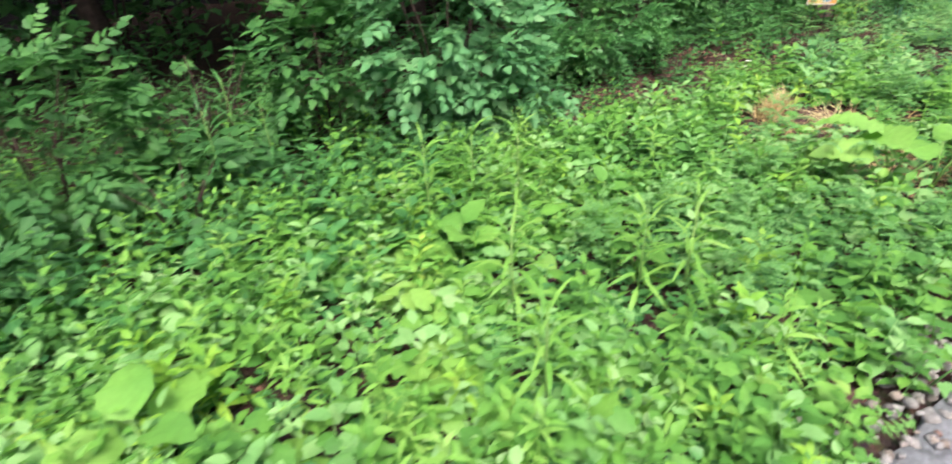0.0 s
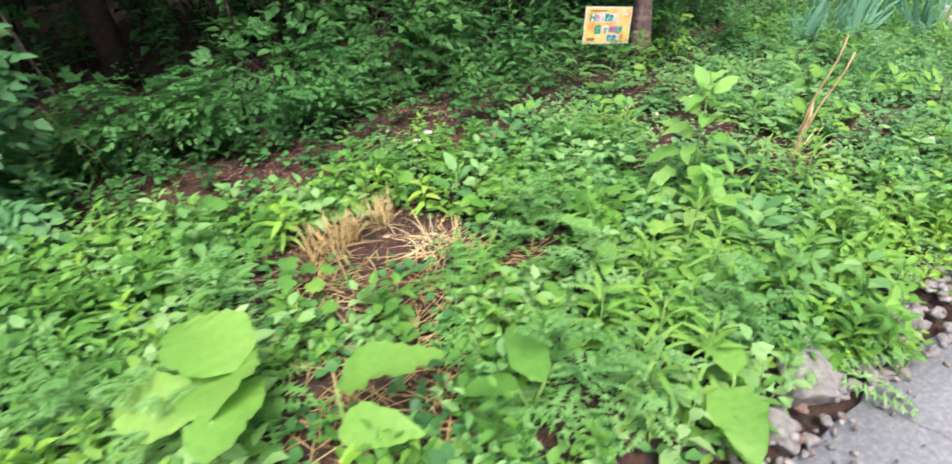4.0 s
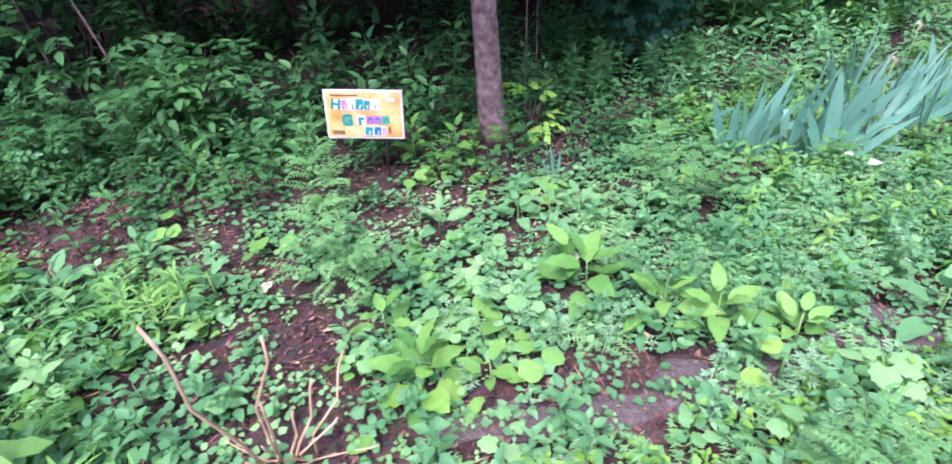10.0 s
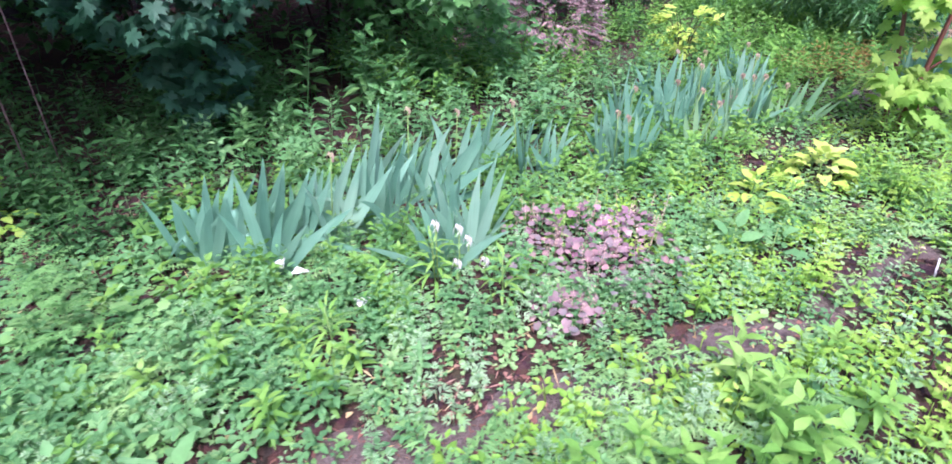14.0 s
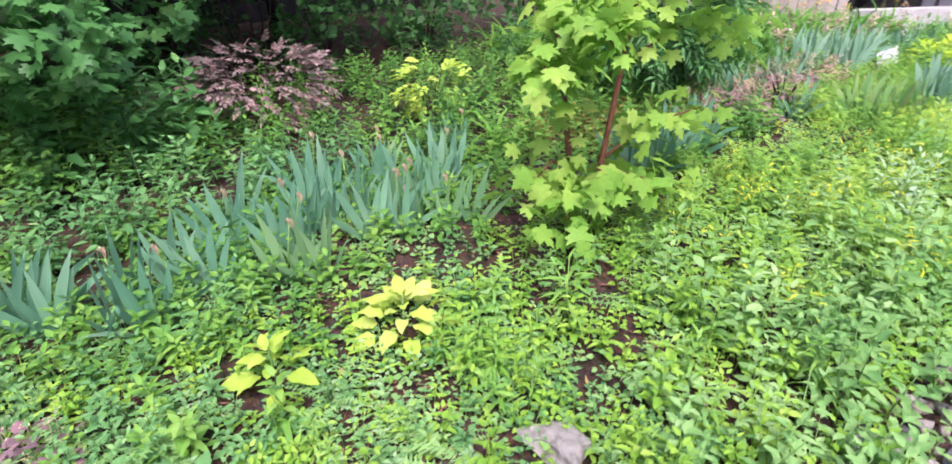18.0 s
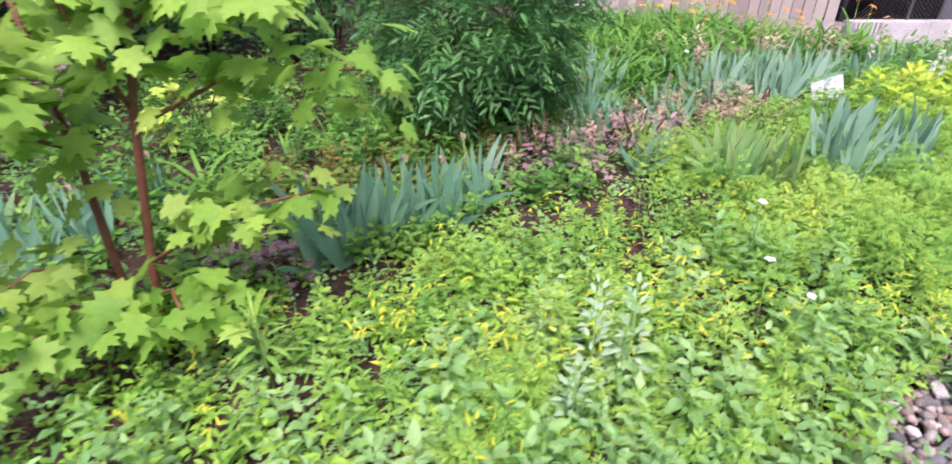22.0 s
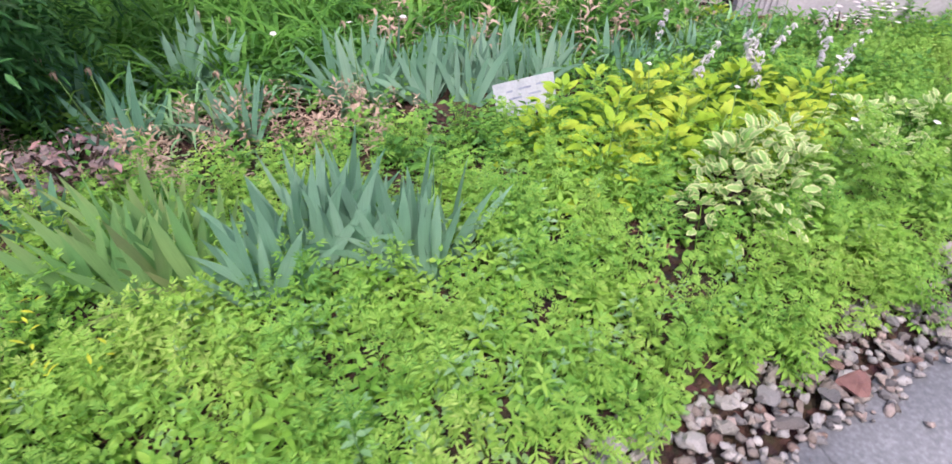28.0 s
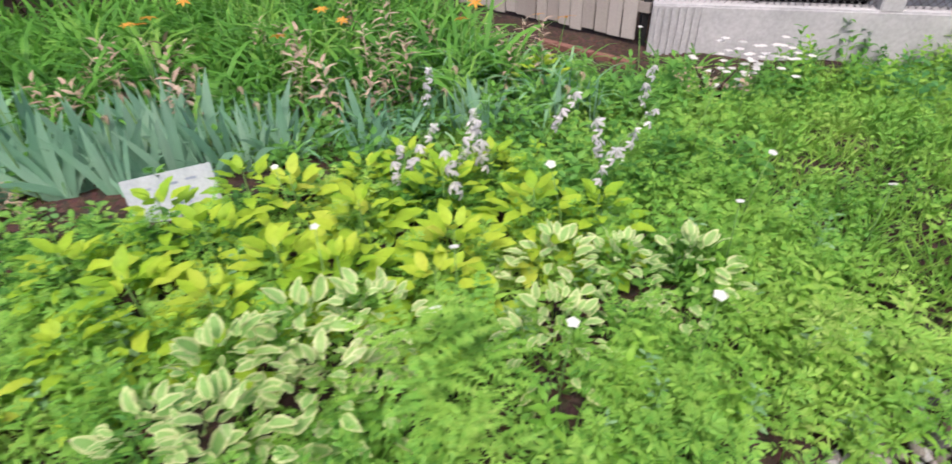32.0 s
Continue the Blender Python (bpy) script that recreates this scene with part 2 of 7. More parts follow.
M_ORANGE_PETAL = leaf_mat("orange_petal", [(0.62, 0.24, 0.03), (0.72, 0.32, 0.05), (0.78, 0.42, 0.08)])
M_TAN_PETAL = leaf_mat("withered_petal", [(0.26, 0.18, 0.13), (0.40, 0.30, 0.23), (0.56, 0.47, 0.38)], through_light=0.15)
M_STEM = leaf_mat("green_stem", [(0.10, 0.22, 0.06), (0.16, 0.30, 0.08), (0.20, 0.34, 0.10)], through_light=0.0)
M_BARK = solid_mat("bark", [(0.11, 0.075, 0.068), (0.22, 0.155, 0.14), (0.36, 0.28, 0.26)], 0.9, 22, bump=0.9, dist=0.02)
M_REDBARK = solid_mat("young_red_bark", [(0.11, 0.04, 0.025), (0.19, 0.075, 0.045)], 0.6, 40, bump=0.3, dist=0.004)
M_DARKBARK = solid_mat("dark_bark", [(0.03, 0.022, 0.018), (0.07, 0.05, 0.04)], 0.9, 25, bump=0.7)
M_CUTSTEM = solid_mat("dry_cane", [(0.36, 0.20, 0.11), (0.50, 0.34, 0.20), (0.58, 0.46, 0.28)], 0.7, 14, bump=0.3, dist=0.004)
M_STONE = solid_mat("edging_stone", [(0.09, 0.09, 0.092), (0.25, 0.245, 0.24), (0.35, 0.285, 0.255), (0.13, 0.115, 0.10), (0.46, 0.45, 0.43), (0.075, 0.077, 0.083), (0.26, 0.22, 0.185), (0.34, 0.335, 0.33), (0.19, 0.18, 0.155), (0.18, 0.11, 0.09)], 0.75, 20, bump=0.8, dist=0.01, per_piece=True)
M_REDSTONE = solid_mat("red_stone", [(0.13, 0.065, 0.058), (0.21, 0.11, 0.095)], 0.75, 20)
M_CONCRETE_LUMP = solid_mat("pale_rubble", [(0.30, 0.29, 0.275), (0.50, 0.49, 0.475), (0.63, 0.62, 0.60)], 0.95, 34, bump=1.0, dist=0.03)
M_BLUEGREY = solid_mat("blue_grey_paint", [(0.42, 0.46, 0.52), (0.55, 0.58, 0.63)], 0.7, 4, bump=0.1)
M_WALL = solid_mat("concrete_wall", [(0.38, 0.38, 0.40), (0.46, 0.46, 0.48)], 0.85, 3.5, bump=0.3)
M_BOARD = solid_mat("weathered_board", [(0.28, 0.25, 0.24), (0.37, 0.34, 0.32), (0.44, 0.41, 0.39)], 0.9, 9, bump=0.5, per_piece=True)
M_BRICKRED = solid_mat("red_brick", [(0.15, 0.075, 0.06), (0.22, 0.11, 0.09)], 0.9, 12)
M_WHITEPAINT = solid_mat("white_paint", [(0.66, 0.66, 0.66), (0.76, 0.76, 0.76)], 0.6, 6, bump=0.1)
# Near-black that paints deep shade; also the colour of the dark battens.
M_VOID = solid_mat("deep_shade_and_batten", [(0.012, 0.012, 0.013), (0.03, 0.03, 0.032)], 0.9, 5)
M_WIRE = solid_mat("galvanised_wire", [(0.20, 0.20, 0.21), (0.30, 0.30, 0.31)], 0.5, 20, metal=0.6)
M_IRON = solid_mat("dark_metal_stake", [(0.03, 0.03, 0.035), (0.07, 0.07, 0.075)], 0.5, 30, metal=0.6)


def soil_mat():
    """Damp dark soil with reddish bark mulch and small crumbs."""
    m, n, l, b = mat_base("garden_soil")
    geo = n.new("ShaderNodeNewGeometry")
    big, vor, fine = n.new("ShaderNodeTexNoise"), n.new("ShaderNodeTexVoronoi"), n.new("ShaderNodeTexNoise")
    big.inputs["Scale"].default_value, big.inputs["Detail"].default_value = 1.8, 5
    vor.inputs["Scale"].default_value = 38
    fine.inputs["Scale"].default_value, fine.inputs["Detail"].default_value = 70, 6
    for t_ in (big, vor, fine):
        l.new(geo.outputs["Position"], t_.inputs["Vector"])
    r1 = ramp_node(n, [(0.020, 0.014, 0.012), (0.040, 0.027, 0.023), (0.072, 0.040, 0.032)])
    l.new(big.outputs["Fac"], r1.inputs[0])
    mixv = n.new("ShaderNodeMix")
    mixv.data_type, mixv.blend_type = "RGBA", "OVERLAY"
    mixv.inputs["Factor"].default_value = 0.55
    l.new(r1.outputs[0], mixv.inputs["A"])
    l.new(vor.outputs["Color"], mixv.inputs["B"])
    hs = n.new("ShaderNodeHueSaturation")
    hs.inputs["Saturation"].default_value = 0.55
    l.new(mixv.outputs["Result"], hs.inputs["Color"])
    tint = n.new("ShaderNodeMix")
    tint.data_type, tint.blend_type = "RGBA", "MULTIPLY"
    tint.inputs["Factor"].default_value = 1.0
    tint.inputs["B"].default_value = (1.12, 0.90, 0.78, 1)
    l.new(hs.outputs[0], tint.inputs["A"])
    l.new(tint.outputs["Result"], b.inputs["Base Color"])
    b.inputs["Roughness"].default_value, b.inputs["Specular IOR Level"].default_value = 0.95, 0.1
    bump = n.new("ShaderNodeBump")
    bump.inputs["Strength"].default_value, bump.inputs["Distance"].default_value = 0.8, 0.02
    l.new(fine.outputs["Fac"], bump.inputs["Height"])
    l.new(bump.outputs[0], b.inputs["Normal"])
    return m


def asphalt_mat():
    """Old grey asphalt: aggregate speckle, patches and fine cracks."""
    m, n, l, b = mat_base("old_asphalt")
    geo = n.new("ShaderNodeNewGeometry")
    big, fine, warp, cr = (n.new("ShaderNodeTexNoise"), n.new("ShaderNodeTexNoise"), n.new("ShaderNodeTexNoise"), n.new("ShaderNodeTexVoronoi"))
    big.inputs["Scale"].default_value, fine.inputs["Scale"].default_value, warp.inputs["Scale"].default_value = 3.2, 70, 4.0
    warp.inputs["Detail"].default_value = 6
    big.inputs["Detail"].default_value = 5
    fine.inputs["Detail"].default_value = 4
    cr.feature = "DISTANCE_TO_EDGE"
    cr.inputs["Scale"].default_value = 1.3
    for t_ in (big, fine, warp):
        l.new(geo.outputs["Position"], t_.inputs["Vector"])
    wmix = n.new("ShaderNodeMix")
    wmix.data_type = "RGBA"
    wmix.inputs["Factor"].default_value = 0.22
    l.new(geo.outputs["Position"], wmix.inputs["A"])
    l.new(warp.outputs["Color"], wmix.inputs["B"])
    l.new(wmix.outputs["Result"], cr.inputs["Vector"])
    r = ramp_node(n, [(0.115, 0.124, 0.134), (0.175, 0.186, 0.197), (0.25, 0.262, 0.27)])
    l.new(big.outputs["Fac"], r.inputs[0])
    sp = ramp_node(n, [(0.35, 0.35, 0.36), (0.95, 0.95, 0.95), (2.0, 1.98, 1.95)])
    l.new(fine.outputs["Fac"], sp.inputs[0])
    mul = n.new("ShaderNodeMix")
    mul.data_type, mul.blend_type = "RGBA", "MULTIPLY"
    mul.inputs["Factor"].default_value = 0.8
    l.new(r.outputs[0], mul.inputs["A"])
    l.new(sp.outputs[0], mul.inputs["B"])
    line = n.new("ShaderNodeMapRange")
    line.inputs["From Min"].default_value, line.inputs["From Max"].default_value = 0.002, 0.009
    line.inputs["To Min"].default_value, line.inputs["To Max"].default_value = 0.6, 1.0
    l.new(cr.outputs["Distance"], line.inputs["Value"])
    mul2 = n.new("ShaderNodeMix")
    mul2.data_type, mul2.blend_type = "RGBA", "MULTIPLY"
    mul2.inputs["Factor"].default_value = 1.0
    l.new(mul.outputs["Result"], mul2.inputs["A"])
    l.new(line.outputs[0], mul2.inputs["B"])
    l.new(mul2.outputs["Result"], b.inputs["Base Color"])
    b.inputs["Roughness"].default_value = 0.7
    bump = n.new("ShaderNodeBump")
    bump.inputs["Strength"].default_value, bump.inputs["Distance"].default_value = 0.35, 0.003
    l.new(fine.outputs["Fac"], bump.inputs["Height"])
    l.new(bump.outputs[0], b.inputs["Normal"])
    return m


M_SOIL, M_ASPHALT = soil_mat(), asphalt_mat()
M_DUSTY = solid_mat("dry_dusty_soil", [(0.06, 0.048, 0.042), (0.14, 0.115, 0.10), (0.10, 0.08, 0.07), (0.22, 0.185, 0.165)], 0.95, 16, bump=1.0, dist=0.02)


# ---- mesh helpers ----
def tri_mesh(name, verts, tris, smooth=False):
    verts, tris = np.asarray(verts, np.float32), np.asarray(tris, np.int32)
    me = bpy.data.meshes.new(name)
    me.vertices.add(len(verts))
    me.vertices.foreach_set("co", verts.ravel())
    me.loops.add(3 * len(tris))
    me.loops.foreach_set("vertex_index", tris.ravel())
    me.polygons.add(len(tris))
    me.polygons.foreach_set("loop_start", np.arange(0, 3 * len(tris), 3, dtype=np.int32))
    me.update(calc_edges=True)
    if smooth:
        me.shade_smooth()
    return me


def with_mat(me, *mats):
    for m in mats:
        me.materials.append(m)
    return me


JOINED = {"inflorescence", "foliage", "crown", "frond", "straw", "leaves", "flower_spike", "chain_mesh"}


def part(name, data, mat, parent, label=""):
    """One mesh object under a thing or a part; data is a bmesh, a mesh or (verts, tris)."""
    if isinstance(data, bmesh.types.BMesh):
        me = bpy.data.meshes.new(name)
        data.to_mesh(me)
        data.free()
    elif isinstance(data, tuple):
        me = tri_mesh(name, *data)
    else:
        me = data
    if mat and not me.materials:
        me.materials.append(mat)
    ob = new(name, me)
    ob.parent = parent
    if name in JOINED:
        tagged(ob, kind="stuff")
    return tagged(ob, label)


def thing(name, m, label, category, group="", kind=""):
    ob = new(name)
    ob.empty_display_size = 0.1
    ob.matrix_world = m
    return tagged(ob, label, category, group, kind)


def rot(az, pitch=0.0, roll=0.0):
    """Turn that points +x to azimuth az, raised by pitch, rolled about its own length."""
    ca, sa, cp, sp, cr, sr = math.cos(az), math.sin(az), math.cos(pitch), math.sin(pitch), math.cos(roll), math.sin(roll)
    return (np.array([[ca, -sa, 0], [sa, ca, 0], [0, 0, 1.0]]) @ np.array([[cp, 0, -sp], [0, 1, 0], [sp, 0, cp]])
            @ np.array([[1.0, 0, 0], [0, cr, -sr], [0, sr, cr]]))


def moved(vt, r, t, s=1.0):
    return vt[0] @ r.T * s + np.asarray(t), vt[1]


def joined(pieces):
    verts, tris, k = [], [], 0
    for v, t in pieces:
        verts.append(v)
        tris.append(t + k)
        k += len(v)
    return np.concatenate(verts), np.concatenate(tris)


def blade(length, width, n=2, fold=0.2, droop=0.25, peak=0.45, wave=0.0, tip=1.0):
    """A leaf along +x with a folded midrib, widest at peak, drooping to its tip."""
    ex = math.log(0.5) / math.log(peak)
    v, rows = [(0, 0, 0)], []
    for k in range(1, n):
        t = k / n
        w = width / 2 * math.sin(math.pi * t ** ex) ** (0.75 * tip)
        z = -droop * length * t * t
        x = length * t * (1 - 0.12 * droop * t)
        wz = wave * width * (1 if k % 2 else -1)
        rows.append(len(v))
        v += [(x, -w, z + fold * w + wz), (x, 0, z), (x, w, z + fold * w - wz)]
    v.append((length * (1 - 0.12 * droop), 0, -droop * length))
    last = len(v) - 1
    f = [(0, rows[0], rows[0] + 1), (0, rows[0] + 1, rows[0] + 2)]
    for a, c in zip(rows, rows[1:]):
        f += [(a, c, c + 1), (a, c + 1, a + 1), (a + 1, c + 1, c + 2), (a + 1, c + 2, a + 2)]
    f += [(rows[-1], last, rows[-1] + 1), (rows[-1] + 1, last, rows[-1] + 2)]
    return np.array(v, float), np.array(f)


def diamond(length, width, droop=0.2):
    """A small two-faced leaflet along +x."""
    return np.array([(0, 0, 0), (0.5 * length, -width / 2, 0.1 * width - droop * length * 0.25), (length, 0, -droop * length), (0.5 * length, width / 2, 0.1 * width - droop * length * 0.25)]), np.array([(0, 1, 2), (0, 2, 3)])


def ovate(length, width, fold=0.25, droop=0.3, peak=0.34):
    """A small pointed oval leaf along +x, folded along its midrib."""
    w, z = width / 2, -droop * length
    return np.array([(0, 0, 0), (peak * length, -w, fold * w + z * peak * peak), (0.72 * length, -0.66 * w, fold * w * 0.6 + z * 0.5), (length, 0, z),
                     (0.72 * length, 0.66 * w, fold * w * 0.6 + z * 0.5), (peak * length, w, fold * w + z * peak * peak)]), np.array([(0, 1, 2), (0, 2, 3), (0, 3, 4), (0, 4, 5)])


def leaf_of(length, width, n, fold, droop):
    return ovate(length, width, fold, droop) if n == 2 else blade(length, width, n, fold, droop)


def lobed(size, lobes=5, depth=0.45, rng=RNG, sharp=True):
    """A maple-like leaf, stalk at the origin, blade along +x, gently cupped."""
    outline = [(0.02, 0.0)]
    if sharp:
        pts = [(-0.06, 0.22), (0.02, 0.46), (0.20, 0.30), (0.34, 0.56), (0.44, 0.46), (0.62, 0.55), (0.56, 0.30), (0.56, 0.17), (0.76, 0.22), (0.80, 0.10), (1.0, 0.0)]
    else:
        pts = [(-0.12, 0.24), (0.02, 0.44), (0.18, 0.42), (0.38, 0.54), (0.52, 0.42), (0.72, 0.40), (0.78, 0.22), (0.92, 0.14), (0.95, 0.0)]
    outline += pts
    outline += [(x, -y) for x, y in reversed(pts[:-1])]
    v = [(0.34, 0, 0.03)] + [(x, y, -0.16 * (abs(y) + max(0, x - 0.4)) ** 1.5 + float(rng.normal(0, 0.015))) for x, y in outline]
    k = len(outline)
    f = [(0, 1 + i, 1 + (i + 1) % k) for i in range(k)]
    return np.array(v, float) * size, np.array(f)


def tube(points, radii, sides=6):
    """A tapering stem or trunk through points."""
    pts = [Vector(p) for p in points]
    v, f = [], []
    for i, p in enumerate(pts):
        d = (pts[min(i + 1, len(pts) - 1)] - pts[max(i - 1, 0)]).normalized()
        a = d.orthogonal().normalized()
        if i and a.dot(prev) < 0:
            a = -a
        a = (a if not i else (prev - d * prev.dot(d)).normalized())
        prev = a
        c = d.cross(a)
        for k in range(sides):
            an = 2 * math.pi * k / sides
            v.append(p + (a * math.cos(an) + c * math.sin(an)) * radii[i])
    for i in range(len(pts) - 1):
        for k in range(sides):
            q, w = i * sides + k, i * sides + (k + 1) % sides
            f += [(q, w, w + sides), (q, w + sides, q + sides)]
    v += [pts[0], pts[-1]]
    n0, n1, o = len(v) - 2, len(v) - 1, (len(pts) - 1) * sides
    for k in range(sides):
        f += [(n0, (k + 1) % sides, k), (n1, o + k, o + (k + 1) % sides)]
    return np.array([tuple(q) for q in v], float), np.array(f)


def box(bm, size, m):
    bmesh.ops.create_cube(bm, size=1, matrix=m @ Matrix.Diagonal((*size, 1)))


def bevelled_box(size, bevel=0.004):
    bm = bmesh.new()
    box(bm, size, Matrix())
    bmesh.ops.bevel(bm, geom=bm.edges[:], offset=bevel, segments=2, affect="EDGES")
    return bm


# ---- lie of the land ----
EDGE_X = [-30, -5, 1.5, 3.0, 4.5, 8.0, 12.3, 15.0, 16.8, 18.0, 18.7, 21.0, 26.0, 60]
EDGE_Y = [0.6, 0.3, 0.14, 0.03, -0.08, -0.22, -0.24, -0.08, -0.02, 0.07, 0.17, 0.42, 0.9, 3.0]


def edge(x):
    """Where the asphalt meets the stone edging."""
    return np.interp(x, EDGE_X, EDGE_Y)


def ground_z(x, y):
    s = np.clip((np.asarray(y) - edge(x) - 0.05) / 0.3, 0, 1)
    bumps = 0.014 * np.sin(2.1 * x + 1.3 * y) + 0.012 * np.sin(5.3 * x - 3.7 * y + 1) + 0.008 * np.sin(11 * x + 9 * y)
    fall = np.clip((0.5 * (np.asarray(x) - 20) + np.asarray(y) - 2.4) / 2.2, 0, 1) * np.clip((np.asarray(x) - 19) / 1.5, 0, 1)
    return s * (bumps + 0.015) - (1 - s) * 0.035 - 0.3 * fall * fall * (3 - 2 * fall)


def sheet(name, xs, ys, zfn, mat):
    gx, gy = np.meshgrid(xs, ys)
    gz = zfn(gx, gy)
    v = np.stack([gx, gy, gz], -1).reshape(-1, 3)
    nx, ny = len(xs), len(ys)
    i = (np.arange(ny - 1)[:, None] * nx + np.arange(nx - 1)[None]).ravel()
    t = np.concatenate([np.stack([i, i + 1, i + nx + 1], 1), np.stack([i, i + nx + 1, i + nx], 1)])
    return new(name, with_mat(tri_mesh(name, v, t, True), mat))


far = [-600, -150, -50, -20, -9]
xs = np.concatenate([far, np.linspace(-5, 26, 270), [32, 45, 80, 180, 600]])
ys = np.concatenate([[-600, -120, -30, -9, -3, -1.5], np.linspace(-0.9, 7, 80), [9, 13, 22, 60, 150, 600]])
tagged(sheet("ground", xs, ys, ground_z, M_SOIL), "dark damp soil with reddish bark mulch", "ground", kind="structure")


def asphalt():
    xs_, rows_ = np.linspace(-30, 40, 500), np.linspace(0, 1, 14)
    e = edge(xs_) + 0.02 * np.sin(7 * xs_) + 0.012 * np.sin(19 * xs_ + 1)
    v = [np.stack([xs_, e, np.full_like(xs_, -0.05)], -1)]
    for r in rows_:
        y = e * (1 - r) - 3.4 * r - 0.012
        v.append(np.stack([xs_, y, 0.006 * np.sin(1.3 * xs_ + 2 * y)], -1))
    v = np.concatenate(v)
    nx = len(xs_)
    i = (np.arange(len(rows_))[:, None] * nx + np.arange(nx - 1)[None]).ravel()
    t = np.concatenate([np.stack([i, i + nx + 1, i + 1], 1), np.stack([i, i + nx, i + nx + 1], 1)])
    ob = new("road", with_mat(tri_mesh("road", v, t, True), M_ASPHALT))
    tagged(ob, "grey cracked asphalt path beside the bed", "path", kind="structure")


asphalt()


def dusty_strip():
    """Dry trodden soil behind the verge."""
    n, k = 260, 9
    x = np.linspace(6.3, 11.35, n)
    mid = np.interp(x, [6.3, 6.7, 7.9, 8.7, 9.3, 10.3, 11.35], [0.92, 0.8, 0.82, 0.66, 0.56, 0.5, 0.58])
    half = 0.15 * np.sin(np.pi * np.linspace(0.02, 0.98, n)) ** 0.5 + 0.04 * np.sin(9 * x) + 0.025 * np.sin(23 * x + 1)
    half = np.clip(half, 0.02, 1)
    rows_ = []
    for r in np.linspace(-1, 1, k):
        y = mid + r * half + 0.02 * np.sin(13 * x + 3 * r)
        rows_.append(np.stack([x, y, ground_z(x, y) + 0.012 - 0.03 * r ** 6], -1))
    v = np.concatenate(rows_)
    i = (np.arange(k - 1)[:, None] * n + np.arange(n - 1)[None]).ravel()
    t = np.concatenate([np.stack([i, i + 1, i + n + 1], 1), np.stack([i, i + n + 1, i + n], 1)])
    tagged(new("ground_strip", with_mat(tri_mesh("ground_strip", v, t, True), M_DUSTY)), "dry grey-brown trodden soil strip", "ground", kind="structure")


dusty_strip()


# ---- low wall, screen and fence at the far end ----
def far_end():
    a, b = Vector((21.55, 4.35, -0.25)), Vector((25.35, 2.1, -0.25))
    d = b - a
    ang, ln = math.atan2(d.y, d.x), d.length
    base = Matrix.Translation(a) @ Matrix.Rotation(ang, 4, "Z")
    w = thing("wall_low", base, "low pale grey concrete wall under a dark mesh screen", "wall", kind="structure")
    bm = bmesh.new()
    box(bm, (ln, 0.22, 0.54), Matrix.Translation((ln / 2, 0.11, 0.13)))
    bmesh.ops.bevel(bm, geom=bm.edges[:], offset=0.015, segments=2, affect="EDGES")
    part("wall_body", bm, M_WALL, w)
    for k in range(7):
        bm = bmesh.new()
        box(bm, (0.03, 0.03, 0.53), Matrix.Translation((0.06 + k * 0.06, -0.014, 0.13)))
        part("rib", bm, M_WALL, w)
    part("pier", bevelled_box((0.17, 0.19, 0.62), 0.01), M_WALL, w, "pale square concrete pier").location = (1.83, 0.11, 0.5)
    for x in (0.85, 2.6, 3.5):
        part("pole", tube([(x, 0.16, 0.38), (x + 0.03, 0.16, 1.9)], [0.019, 0.019], 8), M_WIRE, w, "thin grey metal pole")
    # chain mesh
    wires = []
    for k in range(90):
        x0 = -0.9 + k * 0.055
        for s in (1, -1):
            p, q = (x0, 0.10 + 0.004 * s, 0.40), (x0 + s * 0.9, 0.10 + 0.004 * s, 1.30)
            if s < 0:
                p, q = (x0 + 0.9, p[1], p[2]), (x0, q[1], q[2])
            if min(p[0], q[0]) > 0 and max(p[0], q[0]) < ln:
                wires.append(tube([p, q], [0.0028, 0.0028], 3))
    part("chain_mesh", joined(wires), M_WIRE, w, "grey diagonal wire mesh")
    # pale boarding with dark battens further along behind the mesh
    bm = bmesh.new()
    box(bm, (2.6, 0.05, 1.9), Matrix.Translation((3.4, 1.3, 0.95)))
    part("pale_boarding", bm, M_BLUEGREY, w, "pale blue-grey panelling behind the mesh")
    for k in range(4):
        bm = bmesh.new()
        box(bm, (0.05, 0.04, 1.9), Matrix.Translation((2.35 + k * 0.62, 1.26, 0.95)))
        part("batten", bm, M_VOID, w)
    bm = bmesh.new()
    box(bm, (2.6, 0.04, 0.05), Matrix.Translation((3.4, 1.255, 0.62)))
    part("batten", bm, M_VOID, w)
    # Near-black sheets and a slab, added so the opening reads as deep shade.
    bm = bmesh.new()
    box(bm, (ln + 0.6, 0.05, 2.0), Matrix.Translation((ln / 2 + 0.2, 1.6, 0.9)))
    part("back_boarding", bm, M_VOID, w, "near-black sheet standing in for deep shade behind the mesh")
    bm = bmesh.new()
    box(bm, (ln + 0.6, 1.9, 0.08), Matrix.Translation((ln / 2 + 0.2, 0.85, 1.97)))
    part("deck", bm, M_VOID, w, "added slab that keeps the opening behind the mesh dark")
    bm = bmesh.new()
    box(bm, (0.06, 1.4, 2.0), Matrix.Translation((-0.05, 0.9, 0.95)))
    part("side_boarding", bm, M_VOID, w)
    # weathered board fence
    a2, b2 = Vector((19.1, 8.9, -0.28)), Vector((21.6, 4.5, -0.28))
    d2 = b2 - a2
    ang2, ln2 = math.atan2(d2.y, d2.x), d2.length
    f = thing("wooden_fence", Matrix.Translation(a2) @ Matrix.Rotation(ang2, 4, "Z"),
              "weathered grey vertical board fence, boards uneven", "fence", kind="structure")
    me = None
    n = int(ln2 / 0.15)
